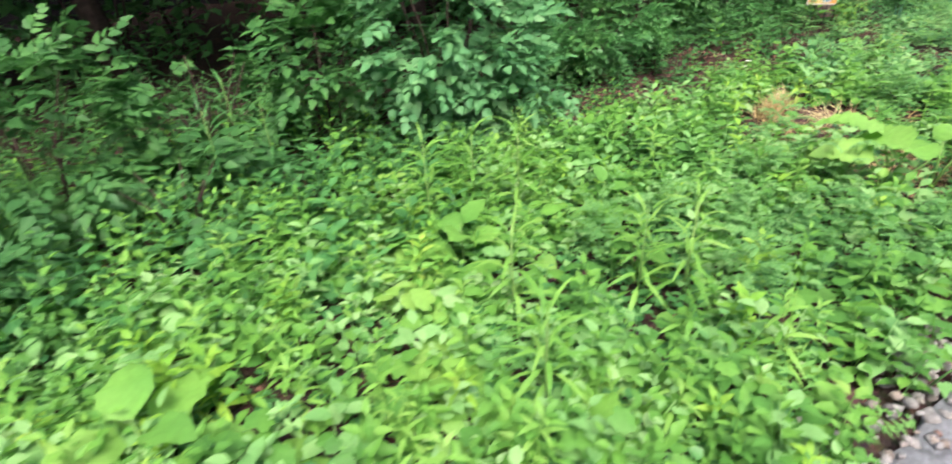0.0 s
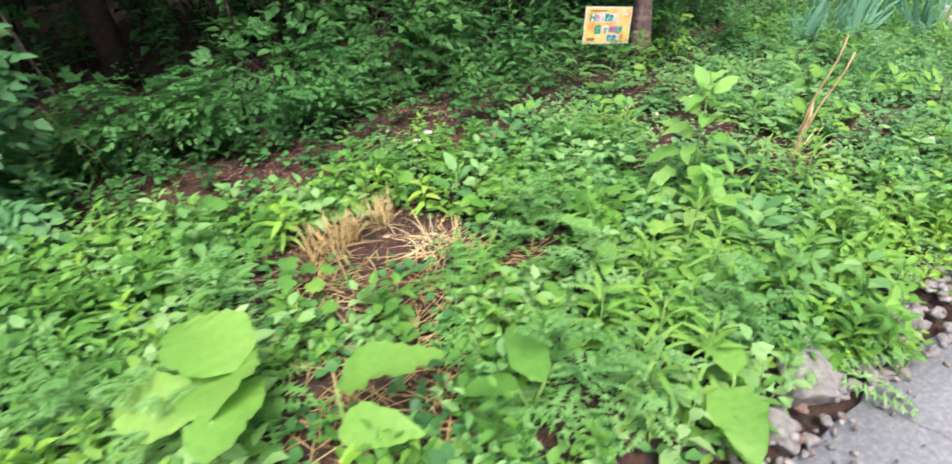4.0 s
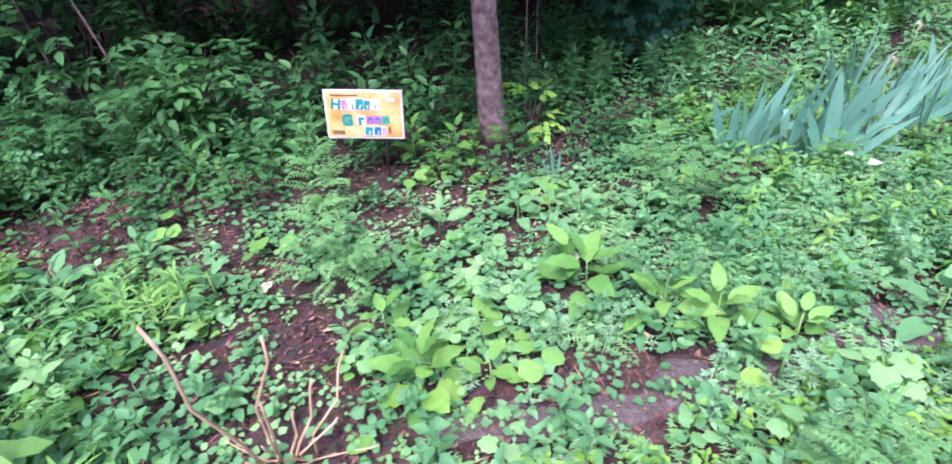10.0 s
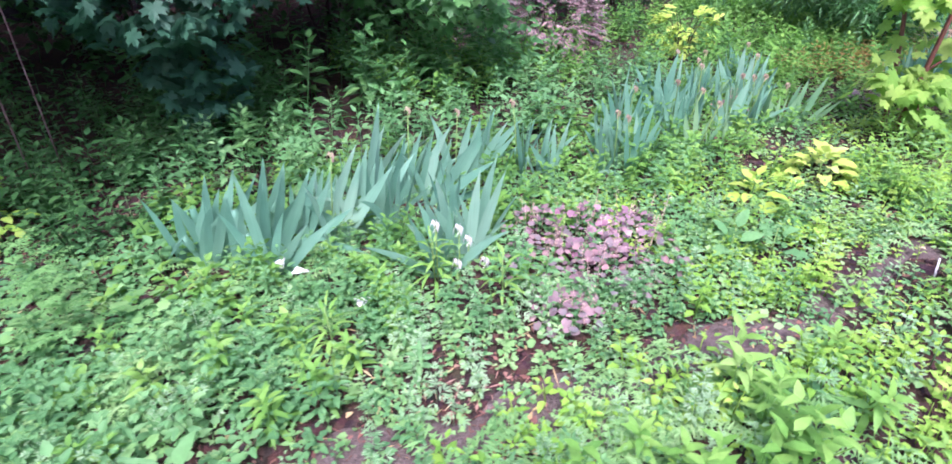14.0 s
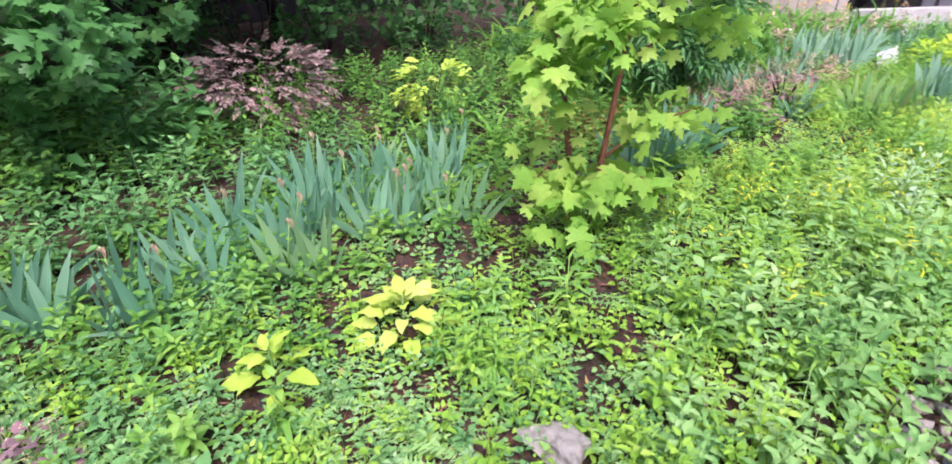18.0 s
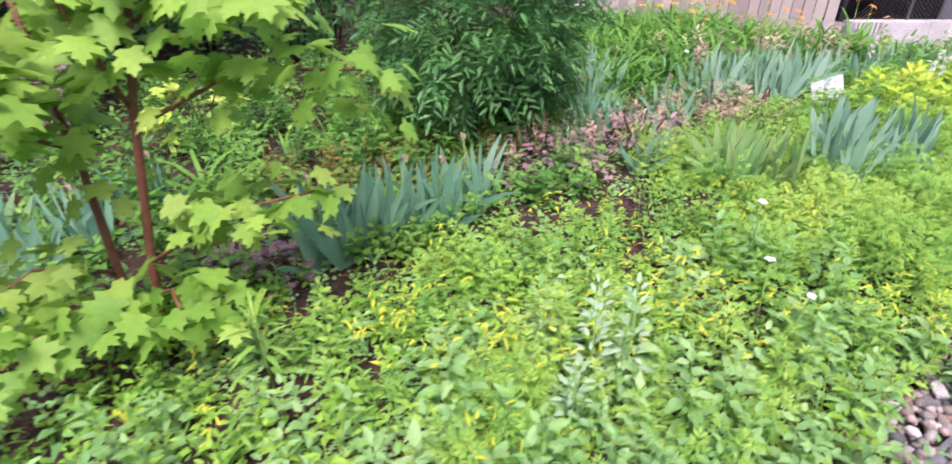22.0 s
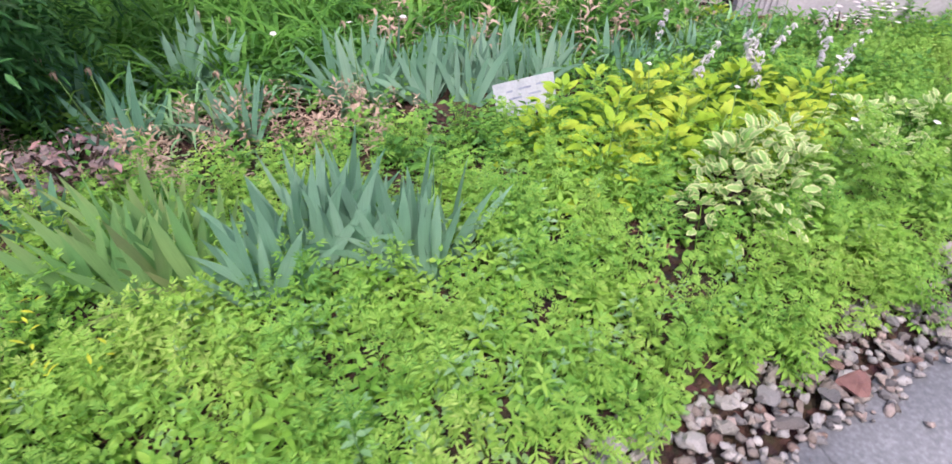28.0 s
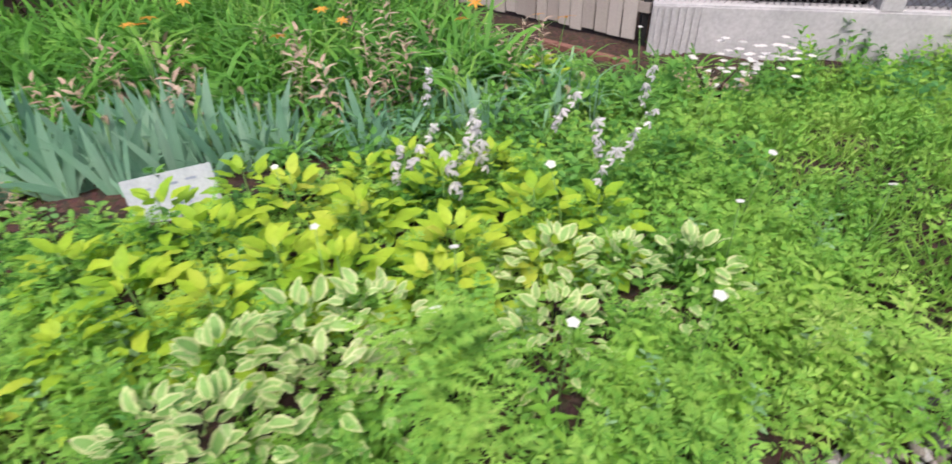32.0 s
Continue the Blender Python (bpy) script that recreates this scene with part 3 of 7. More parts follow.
    for k in range(n):
        if me is None:
            ob = part("board", bevelled_box((0.14, 0.022, 1.5), 0.003), M_BOARD, f)
            me = ob.data
        else:
            ob = part("board", me, M_BOARD, f)
        ob.matrix_local = pose(0.075 + k * 0.15, float(RNG.normal(0, 0.003)), 0.80 + float(RNG.normal(0, 0.015)), 0, float(RNG.normal(0, 0.5)), 0)
    for z in (0.35, 1.2):
        bm = bmesh.new()
        box(bm, (ln2, 0.04, 0.09), Matrix.Translation((ln2 / 2, 0.034, z)))
        part("rail", bm, M_BOARD, f)
    # course of red brick at the foot of the fence
    br = thing("brick_footing", Matrix.Translation((20.9, 4.95, -0.37)) @ Matrix.Rotation(ang2, 4, "Z"),
               "low course of dark red brick at the fence foot", "brick footing", kind="structure")
    me = None
    for r in range(2):
        for k in range(5):
            if me is None:
                me = part("brick", bevelled_box((0.2, 0.09, 0.06), 0.006), M_BRICKRED, br).data
                ob = br.children[0]
            else:
                ob = part("brick", me, M_BRICKRED, br)
            ob.matrix_local = pose(-0.1 + k * 0.212 + 0.1 * (r % 2), -0.12, 0.035 + r * 0.068, 0, 0, float(RNG.normal(0, 1)))


far_end()


# ---- plants: prototypes ----
def p_stem(h, r=0.003, lean=0.0):
    return tube([(0, 0, -0.02), (lean * h * 0.4, 0, h * 0.5), (lean * h, 0, h)], [r, r * 0.8, r * 0.4], 3)


def p_weed(h, ll, lw, k, n=2):
    out = [p_stem(h)]
    for i in range(k):
        f = (i + 0.5) / k
        s = ll * (1.0 - 0.35 * f) * RNG.uniform(0.75, 1.2)
        az, pit = i * 2.4 + RNG.uniform(-0.4, 0.4), 0.05 + 0.75 * f * f + RNG.uniform(-0.2, 0.25)
        r = rot(az, pit, RNG.uniform(-0.4, 0.4))
        out.append(moved(leaf_of(s, lw * s / ll, n, 0.25, RNG.uniform(0.1, 0.5)), r, r @ (s * 0.25, 0, 0) + (0, 0, h * (0.2 + 0.8 * f))))
    return joined(out)


def p_pairs(h, ll, lw, k, n=2):
    """Opposite leaves in crossed pairs up a square stem, as mint and nettle have."""
    out = [p_stem(h, 0.003, RNG.uniform(-0.2, 0.2))]
    for i in range(k):
        f = (i + 0.6) / k
        s = ll * (1.05 - 0.55 * f)
        for q in (0, math.pi):
            r = rot(i * 1.571 + q + RNG.uniform(-0.25, 0.25), 0.1 + 0.5 * f + RNG.uniform(-0.15, 0.2), RNG.uniform(-0.3, 0.3))
            out.append(moved(leaf_of(s, lw * s / ll, n, 0.25, RNG.uniform(0.15, 0.5)), r, r @ (0.012, 0, 0) + (0, 0, h * (0.15 + 0.85 * f))))
    return joined(out)


def p_lance(h, ll, lw, k):
    out = [p_stem(h, 0.003, RNG.uniform(-0.25, 0.25))]
    for i in range(k):
        f = (i + 0.5) / k
        s = ll * (1.05 - 0.6 * f) * RNG.uniform(0.8, 1.15)
        r = rot(i * 2.4 + RNG.uniform(-0.3, 0.3), 0.15 + 0.9 * f * f + RNG.uniform(-0.2, 0.2), RNG.uniform(-0.3, 0.3))
        out.append(moved(blade(s, lw, 3, 0.2, RNG.uniform(0.25, 0.8), 0.4), r, (0, 0, h * (0.12 + 0.88 * f))))
    return joined(out)


def p_frond(length, pairs, pitch, az, lw=0.011, ls=0.25):
    out, p, pit = [], np.zeros(3), pitch
    step = length / pairs
    for i in range(pairs):
        f = (i + 0.5) / pairs
        d = rot(az, pit) @ (1.0, 0, 0)
        p = p + d * step
        pit -= 1.3 * pitch / pairs
        s = length * ls * math.sin(math.pi * (0.15 + 0.8 * f)) ** 0.8
        for q in (-1.05, 1.05):
            r = rot(az + q, 0.05 + RNG.uniform(-0.2, 0.15), RNG.uniform(-0.4, 0.4))
            out.append(moved(diamond(s, (lw * (s / 0.05) ** 0.5 + 0.003) * 0.85), r, p))
            for g in (-0.75, 0.75):
                out.append(moved(diamond(s * 0.46, lw * 0.62), r @ rot(g), p + r @ (s * 0.38, 0, 0)))
    out.append(moved(blade(length * 0.12, lw, 2, 0.2, 0.2), rot(az, pit), p))
    return joined(out)


def p_fern(k, length, pairs):
    return joined([p_frond(length * RNG.uniform(0.7, 1.15), pairs, RNG.uniform(0.6, 1.3), i * 2.4 + RNG.uniform(-0.4, 0.4)) for i in range(k)])


def p_cut(h, k, ll=0.06):
    """Upright stem with finely cut leaves, each of five to seven narrow lobes."""
    out = [p_stem(h, 0.003, RNG.uniform(-0.2, 0.2))]
    for i in range(k):
        f = (i + 0.5) / k
        az, pit = i * 2.4 + RNG.uniform(-0.4, 0.4), 0.15 + 0.8 * f * f + RNG.uniform(-0.2, 0.2)
        s = ll * (1.1 - 0.5 * f) * RNG.uniform(0.8, 1.2)
        R, o = rot(az, pit, RNG.uniform(-0.4, 0.4)), np.array((0, 0, h * (0.15 + 0.85 * f)))
        for t, q in ((0.35, 0.9), (0.35, -0.9), (0.65, 0.7), (0.65, -0.7), (0.75, 0.0)):
            r = R @ rot(q, 0.0)
            out.append(moved(diamond(s * (0.66 if q else 0.55), s * 0.22, 0.25), r, o + R @ (s * t, 0, 0)))
    return joined(out)


def p_ivy(k, size, spread, n=2):
    out = []
    for i in range(k):
        a, d = RNG.uniform(0, 6.28), spread * math.sqrt(RNG.uniform(0, 1))
        s = size * RNG.uniform(0.7, 1.25)
        out.append(moved(ovate(s, s * 0.95, 0.15, 0.2, 0.3) if n == 2 else blade(s, s * 0.95, n, 0.15, 0.2, 0.38), rot(RNG.uniform(0, 6.28), RNG.uniform(-0.2, 0.5), RNG.uniform(-0.4, 0.4)),
                         (d * math.cos(a), d * math.sin(a), RNG.uniform(0.015, 0.07))))
    return joined(out)


def strap(length, width, bend, n=5):
    """A strap leaf along +x that arches over through the angle bend, channelled along its middle."""
    v, f, p, an = [], [], np.zeros(2), 0.0
    for k in range(n + 1):
        t = k / n
        w = width / 2 * (0.75 + 0.5 * t - 1.2 * t ** 3 if t < 1 else 0.04)
        v += [(p[0], -w, p[1] + 0.3 * w), (p[0], 0.0, p[1]), (p[0], w, p[1] + 0.3 * w)]
        an += bend / n * (0.35 + 1.3 * t)
        p = p + np.array((math.cos(an), -math.sin(an))) * length / n
    for k in range(n):
        a, c = 3 * k, 3 * k + 3
        f += [(a, c, c + 1), (a, c + 1, a + 1), (a + 1, c + 1, c + 2), (a + 1, c + 2, a + 2)]
    return np.array(v, float), np.array(f)


def p_strap(k, h, w):
    """A tuft of arching strap leaves, tips hanging."""
    return joined([moved(strap(h * RNG.uniform(0.6, 1.15), w * RNG.uniform(0.8, 1.15), RNG.uniform(1.3, 2.7)), rot(RNG.uniform(0, 6.28), RNG.uniform(1.1, 1.5), RNG.normal(0, 0.15)),
                         (RNG.normal(0, 0.025), RNG.normal(0, 0.025), -0.01)) for i in range(k)])


def p_grass(k, h, w=0.008, bend=0.7):
    out = []
    for i in range(k):
        s = h * RNG.uniform(0.6, 1.2)
        out.append(moved(blade(s, w, 4, 0.3, RNG.uniform(0.3, 1.0) * bend, 0.35), rot(RNG.uniform(0, 6.28), RNG.uniform(0.9, 1.5)),
                         (RNG.normal(0, 0.02), RNG.normal(0, 0.02), -0.01)))
    return joined(out)


def p_litter(k):
    """A leaf scrap, or a long thin shred of bark."""
    ll, lw = (RNG.uniform(0.025, 0.05), RNG.uniform(0.012, 0.024)) if k < 3 else (RNG.uniform(0.035, 0.09), RNG.uniform(0.004, 0.010))
    v, t = blade(ll, lw, 2, RNG.uniform(-0.3, 0.6), RNG.uniform(-0.3, 0.3))
    return moved((v, t), rot(0, RNG.uniform(-0.25, 0.25), RNG.uniform(-0.6, 0.6)), (0, 0, 0.012))


PROTO = dict(
    weed=[p_weed(RNG.uniform(0.10, 0.2), 0.055, 0.034, 13) for _ in range(6)],
    tallweed=[p_weed(RNG.uniform(0.24, 0.36), 0.075, 0.04, 17, 2) for _ in range(6)],
    mint=[p_pairs(RNG.uniform(0.16, 0.28), 0.06, 0.032, 6, 2) for _ in range(6)],
    lowmint=[p_pairs(RNG.uniform(0.07, 0.13), 0.042, 0.026, 4, 2) for _ in range(6)],
    lance=[p_lance(RNG.uniform(0.24, 0.38), 0.10, 0.015, 24) for _ in range(6)],
    widelance=[p_lance(RNG.uniform(0.16, 0.3), 0.12, 0.026, 16) for _ in range(5)],
    fern=[p_fern(6, 0.27, 11) for _ in range(6)],
    cut=[p_cut(RNG.uniform(0.2, 0.32), 13) for _ in range(7)],
    ivy=[p_ivy(8, 0.034, 0.07) for _ in range(6)],
    bigivy=[p_ivy(6, 0.07, 0.09, 4) for _ in range(5)],
    straps=[p_strap(9, 0.8, 0.04) for _ in range(7)],
    ytuft=[joined([moved(blade(RNG.uniform(0.025, 0.06), 0.011, 3, 0.3, RNG.uniform(0.2, 0.8)), rot(RNG.uniform(0, 6.28), RNG.uniform(-0.2, 0.9)), (RNG.normal(0, 0.02), RNG.normal(0, 0.02), 0.022 * k)) for k in range(4)]) for _ in range(6)],
    bigmint=[p_pairs(RNG.uniform(0.16, 0.26), 0.095, 0.055, 4, 3) for _ in range(5)],
    lawn=[joined([moved(diamond(RNG.uniform(0.05, 0.13), 0.006), rot(RNG.uniform(0, 6.28), RNG.uniform(0.5, 1.4)), (RNG.normal(0, 0.03), RNG.normal(0, 0.03), 0.0)) for _ in range(13)]) for _ in range(6)],
    lobe=[joined([moved(lobed(RNG.uniform(0.05, 0.085), rng=RNG, sharp=False), rot(k * 2.4 + RNG.uniform(-0.4, 0.4), RNG.uniform(-0.3, 0.35), RNG.uniform(-0.3, 0.3)),
                        (0.055 * math.cos(k * 2.4) * (k / 6 + 0.4), 0.055 * math.sin(k * 2.4) * (k / 6 + 0.4), RNG.uniform(0.08, 0.2))) for k in range(6)]) for _ in range(5)],
    litter=[p_litter(k) for k in range(10)],
    crumb=[(np.array([(0.008, 0, 0), (-0.007, 0.002, 0), (0, 0.009, 0.001), (0.001, -0.008, 0), (0, 0.001, 0.008), (0, 0, -0.004)]) * RNG.uniform(0.7, 1.3, (6, 3)), np.array([(0, 2, 4), (2, 1, 4), (1, 3, 4), (3, 0, 4), (2, 0, 5), (1, 2, 5), (3, 1, 5), (0, 3, 5)])) for _ in range(4)],
)

# soil shows through here: x, y, half-widths, how bare
BARE = [(3.62, 1.42, 0.58, 0.42, 0.96), (3.3, 0.72, 0.3, 0.12, 0.75), (4.6, 2.3, 0.5, 0.3, 0.6), (5.2, 2.4, 0.5, 0.3, 0.7), (6.7, 1.9, 0.4, 0.2, 0.6), (6.5, 2.9, 0.6, 0.3, 0.7), (7.2, 2.7, 0.4, 0.25, 0.7), (3.6, 1.5, 0.38, 0.3, 1.0), (3.9, 1.1, 0.25, 0.2, 0.9), (4.1, 2.75, 0.8, 0.4, 0.9), (3.1, 2.65, 0.6, 0.3, 0.9), (5.4, 2.75, 0.6, 0.35, 0.7),
        (4.9, 2.9, 0.5, 0.3, 0.8), (6.4, 2.2, 0.4, 0.25, 0.85), (5.9, 1.45, 0.35, 0.2, 0.9), (5.36, 1.41, 0.25, 0.15, 0.9), (5.5, 2.0, 0.4, 0.25, 0.7),
        (6.8, 0.85, 0.45, 0.2, 0.9), (7.9, 0.86, 0.3, 0.1, 0.8), (9.1, 0.86, 0.3, 0.1, 0.7), (6.9, 2.45, 0.5, 0.2, 0.7), (7.6, 2.4, 0.5, 0.2, 0.6), (8.3, 1.95, 0.5, 0.12, 0.9), (8.7, 0.68, 0.5, 0.14, 0.8),
        (9.4, 0.60, 0.5, 0.09, 0.75), (10.2, 0.48, 0.5, 0.12, 0.95), (10.9, 0.55, 0.35, 0.14, 0.95), (9.3, 0.85, 0.25, 0.07, 0.6), (11.7, 1.65, 0.35, 0.15, 0.8),
        (12.1, 1.4, 0.25, 0.15, 0.7), (14.6, 1.6, 0.3, 0.12, 0.8), (15.2, 1.36, 0.38, 0.13, 0.85), (14.85, 1.5, 0.3, 0.12, 0.7), (17.9, 0.62, 0.16, 0.08, 0.8), (17.8, 0.98, 0.1, 0.07, 0.9), (17.9, 0.82, 0.1, 0.1, 0.95), (17.6, 2.3, 0.5, 0.12, 0.8),
        (5.85, 1.0, 0.22, 0.16, 0.9), (1.0, 1.5, 0.12, 0.1, 0.9), (1.35, 0.85, 0.1, 0.1, 0.9), (0.4, 1.7, 0.15, 0.12, 0.8), (1.9, 0.55, 0.1, 0.08, 0.8),
        (13.4, 1.55, 0.3, 0.1, 0.6), (11.3, 0.95, 0.15, 0.1, 0.7), (11.9, 0.6, 0.12, 0.1, 0.7), (7.33, 2.41, 0.22, 0.16, 0.9), (7.4, 2.05, 0.2, 0.12, 0.9), (6.88, 2.14, 0.2, 0.14, 0.9), (8.1, 2.95, 0.4, 0.16, 0.9), (3.5, 2.5, 0.7, 0.28, 0.92), (2.9, 2.9, 0.4, 0.25, 0.9), (9.4, 2.0, 0.4, 0.1, 0.8)]


# single plants that stand out of the cover: docks, tansies, narrow-leaved stems
DOCKS = [(4.79, 2.06, 0.15), (5.51, 1.78, 0.14), (7.0, 1.35, 0.17), (7.21, 1.13, 0.15), (7.36, 1.03, 0.15), (6.3, 1.08, 0.15), (6.52, 0.98, 0.1), (6.9, 1.97, 0.11), (7.05, 1.93, 0.1),
         (7.55, 0.87, 0.12), (6.51, 1.98, 0.12), (6.99, 1.47, 0.15), (7.16, 1.83, 0.12), (7.44, 1.74, 0.11), (4.2, 1.75, 0.15), (8.06, 0.82, 0.13), (5.0, 0.6, 0.14), (10.4, 0.95, 0.14), (10.6, 0.88, 0.12), (5.1, 2.2, 0.1), (6.2, 1.35, 0.12)]
TANSIES = [(5.94, 2.72, 1.1), (5.98, 2.32, 1.2), (5.99, 1.72, 1.1), (6.12, 1.58, 1.0), (2.21, 0.77, 0.9), (2.28, 0.6, 0.9), (2.71, 0.88, 0.9), (1.77, 1.18, 0.9), (1.71, 0.73, 0.9), (2.96, 1.34, 1.0),
           (3.72, 0.37, 1.0), (2.45, 0.42, 0.9), (1.95, 0.95, 0.9), (2.5, 1.15, 0.9), (1.5, 1.3, 0.9), (18.84, 0.86, 1.3), (18.98, 0.96, 1.1), (18.9, 0.72, 1.0), (4.38, 0.27, 0.9), (3.85, 0.22, 0.8), (4.2, 1.2, 0.9), (4.1, 0.75, 0.9), (7.75, 1.7, 1.0), (7.6, 2.0, 1.0), (8.3, 0.25, 0.9), (8.7, 0.3, 0.9), (7.3, 0.35, 0.9), (4.9, 3.2, 1.5), (4.55, 3.35, 1.6), (5.3, 3.4, 1.4)]
STEMS = [(0.35, 2.9, 0.6), (0.5, 3.0, 0.7), (0.62, 2.85, 0.55), (1.06, 1.96, 0.5), (1.28, 1.9, 0.52), (1.45, 1.77, 0.5), (1.41, 1.0, 0.46), (1.56, 0.9, 0.48), (0.75, 0.8, 0.42), (0.95, 1.2, 0.44), (5.37, 0.82, 0.3), (5.5, 0.66, 0.32), (5.58, 0.75, 0.3), (5.32, 1.64, 0.26), (5.2, 1.72, 0.24), (5.42, 1.72, 0.26),
         (8.01, 0.36, 0.34), (7.85, 0.48, 0.3), (8.31, 0.4, 0.32), (8.15, 0.25, 0.34), (3.95, 0.5, 0.3), (3.9, 0.25, 0.3), (4.05, 0.35, 0.32), (4.12, 0.22, 0.28),  (4.3, 0.6, 0.32), (4.55, 0.5, 0.34), (4.7, 0.7, 0.32), (9.1, 1.4, 0.26), (8.6, 1.2, 0.26), (9.3, 1.15, 0.26), (12.0, 0.9, 0.34), (13.0, 1.1, 0.36)]
# ground taken up by planted clumps
TAKEN = [(11.58, 0.42, 0.22), (15.85, 1.42, 0.2), (16.0, 1.28, 0.16), (15.75, 1.25, 0.14), (16.95, 1.15, 0.12)] + [(x_, y_, 0.1) for x_, y_, _ in DOCKS + STEMS] + [(x_, y_, 0.15) for x_, y_, _ in TANSIES] + [(11.44, 1.24, 0.2), (11.38, 1.1, 0.14), (10.92, 1.26, 0.13), (10.88, 1.15, 0.1), (3.5, 1.58, 0.24), (3.82, 1.36, 0.2), (3.3, 0.78, 0.16), (3.6, 1.05, 0.16), (18.05, 1.7, 0.2), (18.5, 1.75, 0.2), (18.95, 1.75, 0.2), (19.3, 1.75, 0.18), (18.2, 1.0, 0.2), (18.45, 1.1, 0.18), (18.75, 1.2, 0.16), (19.4, 1.2, 0.18), (19.7, 1.15, 0.16), (19.2, 0.95, 0.1), (5.9, 2.2, 0.26), (6.02, 1.7, 0.22),
         (16.72, 1.3, 0.26), (14.6, 2.15, 0.12), (14.85, 2.26, 0.13), (15.1, 2.2, 0.13), (13.15, 1.8, 0.12), (9.62, 1.22, 0.11), (9.8, 1.1, 0.11), (9.98, 1.16, 0.13), (9.88, 1.42, 0.11), (9.68, 1.5, 0.1), (10.12, 1.3, 0.1), (9.47, 0.95, 0.07), (17.6, 2.75, 0.4), (18.1, 2.5, 0.28), (18.0, 2.18, 0.2), (17.85, 2.15, 0.18), (4.98, 0.92, 0.16), (3.15, 0.85, 0.22), (5.86, 1.0, 0.18), (6.22, 2.6, 0.14)]


def bare(x, y):
    k = np.zeros_like(x)
    for bx, by, rx, ry, s in BARE:
        k = np.maximum(k, s * np.clip(1.35 - ((x - bx) / rx) ** 2 * 0.7 - ((y - by) / ry) ** 2 * 0.7, 0, 1))
    return k


def spots(x0, x1, y0, y1, per_m2, clear=0.16, keep_bare=1.0, accept=None, near=1.0):
    n = RNG.poisson(per_m2 * (x1 - x0) * (y1 - y0))
    x, y = RNG.uniform(x0, x1, n), RNG.uniform(y0, y1, n)
    ok = (y > edge(x) + clear + 0.08 * np.sin(9 * x) + RNG.normal(0, 0.03, n)) & (RNG.uniform(0, 1, n) > keep_bare * bare(x, y))
    clump = 0.5 + 0.5 * np.sin(3.1 * x + 2.0 * np.sin(2.3 * y)) * np.sin(3.7 * y + 1.7 * x)
    ok &= RNG.uniform(0, 1, n) < 0.65 + 0.5 * clump
    for tx, ty, tr in TAKEN:
        ok &= (x - tx) ** 2 + (y - ty) ** 2 > (near * tr * RNG.uniform(0.7, 1.1, n)) ** 2
    if accept is not None:
        ok &= RNG.uniform(0, 1, n) < accept(x, y)
    return np.stack([x, y, ground_z(x, y)], -1)[ok]


def spread(protos, pts, s0, s1, tilt=0.14, lift=0.0):
    """Copies of the prototypes at the spots, joined into one mesh."""
    pick, verts, tris, k = RNG.integers(len(protos), size=len(pts)), [], [], 0
    for q, (pv, pt) in enumerate(protos):
        p = pts[pick == q]
        m = len(p)
        if not m:
            continue
        a, s = RNG.uniform(0, 2 * math.pi, m), RNG.uniform(s0, s1, m)
        tx, ty = RNG.normal(0, tilt, m), RNG.normal(0, tilt, m)
        R = np.zeros((m, 3, 3))
        R[:, 0, 0], R[:, 0, 1], R[:, 1, 0], R[:, 1, 1], R[:, 2, 2] = np.cos(a), -np.sin(a), np.sin(a), np.cos(a), 1
        L = np.tile(np.eye(3), (m, 1, 1))
        L[:, 0, 2], L[:, 1, 2], L[:, 2, 0], L[:, 2, 1] = tx, ty, -tx, -ty
        R = L @ R
        v = np.einsum("nij,vj->nvi", R, pv) * s[:, None, None] + p[:, None, :] + (0, 0, lift)
        verts.append(v.reshape(-1, 3))
        tris.append((pt[None] + (k + np.arange(m) * len(pv))[:, None, None]).reshape(-1, 3))
        k += m * len(pv)
    return np.concatenate(verts), np.concatenate(tris)


def stuff(name, data, mat, label, category):
    return tagged(new(name, with_mat(tri_mesh(name, *data), mat)), label, category, kind="stuff")


def cover(name, kind, mat, area, s, label, category="ground cover", **kw):
    return stuff(name, spread(PROTO[kind], spots(*area, **kw), *s), mat, label, category)


# ---- ground cover, from the start of the walk to its end ----
cover("leafy_weeds", "mint", M_WEED, (-1.5, 4.6, 0.0, 2.6, 44), (0.8, 1.4), "dense mid-green leafy weeds beside the path", clear=0.1)
cover("large_leaf_weeds", "bigmint", M_SOFT, (-1.0, 5.0, 0.05, 2.2, 24), (0.8, 1.3), "larger soft green leaves among the weeds")
cover("wide_lance_weeds", "widelance", M_WEED_BRIGHT, (-1.0, 4.3, 0.05, 2.0, 7), (0.7, 1.2), "bright narrow-leaved weeds beside the path", clear=0.1)
cover("low_weeds", "weed", M_WEED, (-1.5, 4.6, 0.0, 2.3, 55), (0.8, 1.5), "low green weeds in the bed", clear=0.06)
cover("lance_weeds", "lance", M_LANCE, (-1.0, 3.0, 0.3, 2.2, 8), (0.8, 1.2), "light green stems with narrow whorled leaves")
cover("feathery_weeds", "fern", M_FERN, (-1.0, 5.2, 0.1, 2.4, 10), (0.9, 1.35), "feathery green tansy-like weeds")
cover("soft_low_weeds", "lowmint", M_SOFT, (-1.5, 4.4, 0.0, 2.4, 60), (1.0, 1.8), "soft pale green low weeds", clear=0.06, near=0.35)
cover("lobed_weeds", "lobe", M_WEED, (-1.2, 4.6, 0.1, 2.3, 20), (0.6, 1.15), "rosettes of rounded lobed leaves among the weeds")
cover("lobed_pale_weeds", "lobe", M_SOFT, (-1.2, 8.0, 0.1, 2.0, 12), (0.5, 1.0), "pale rosettes of lobed leaves")
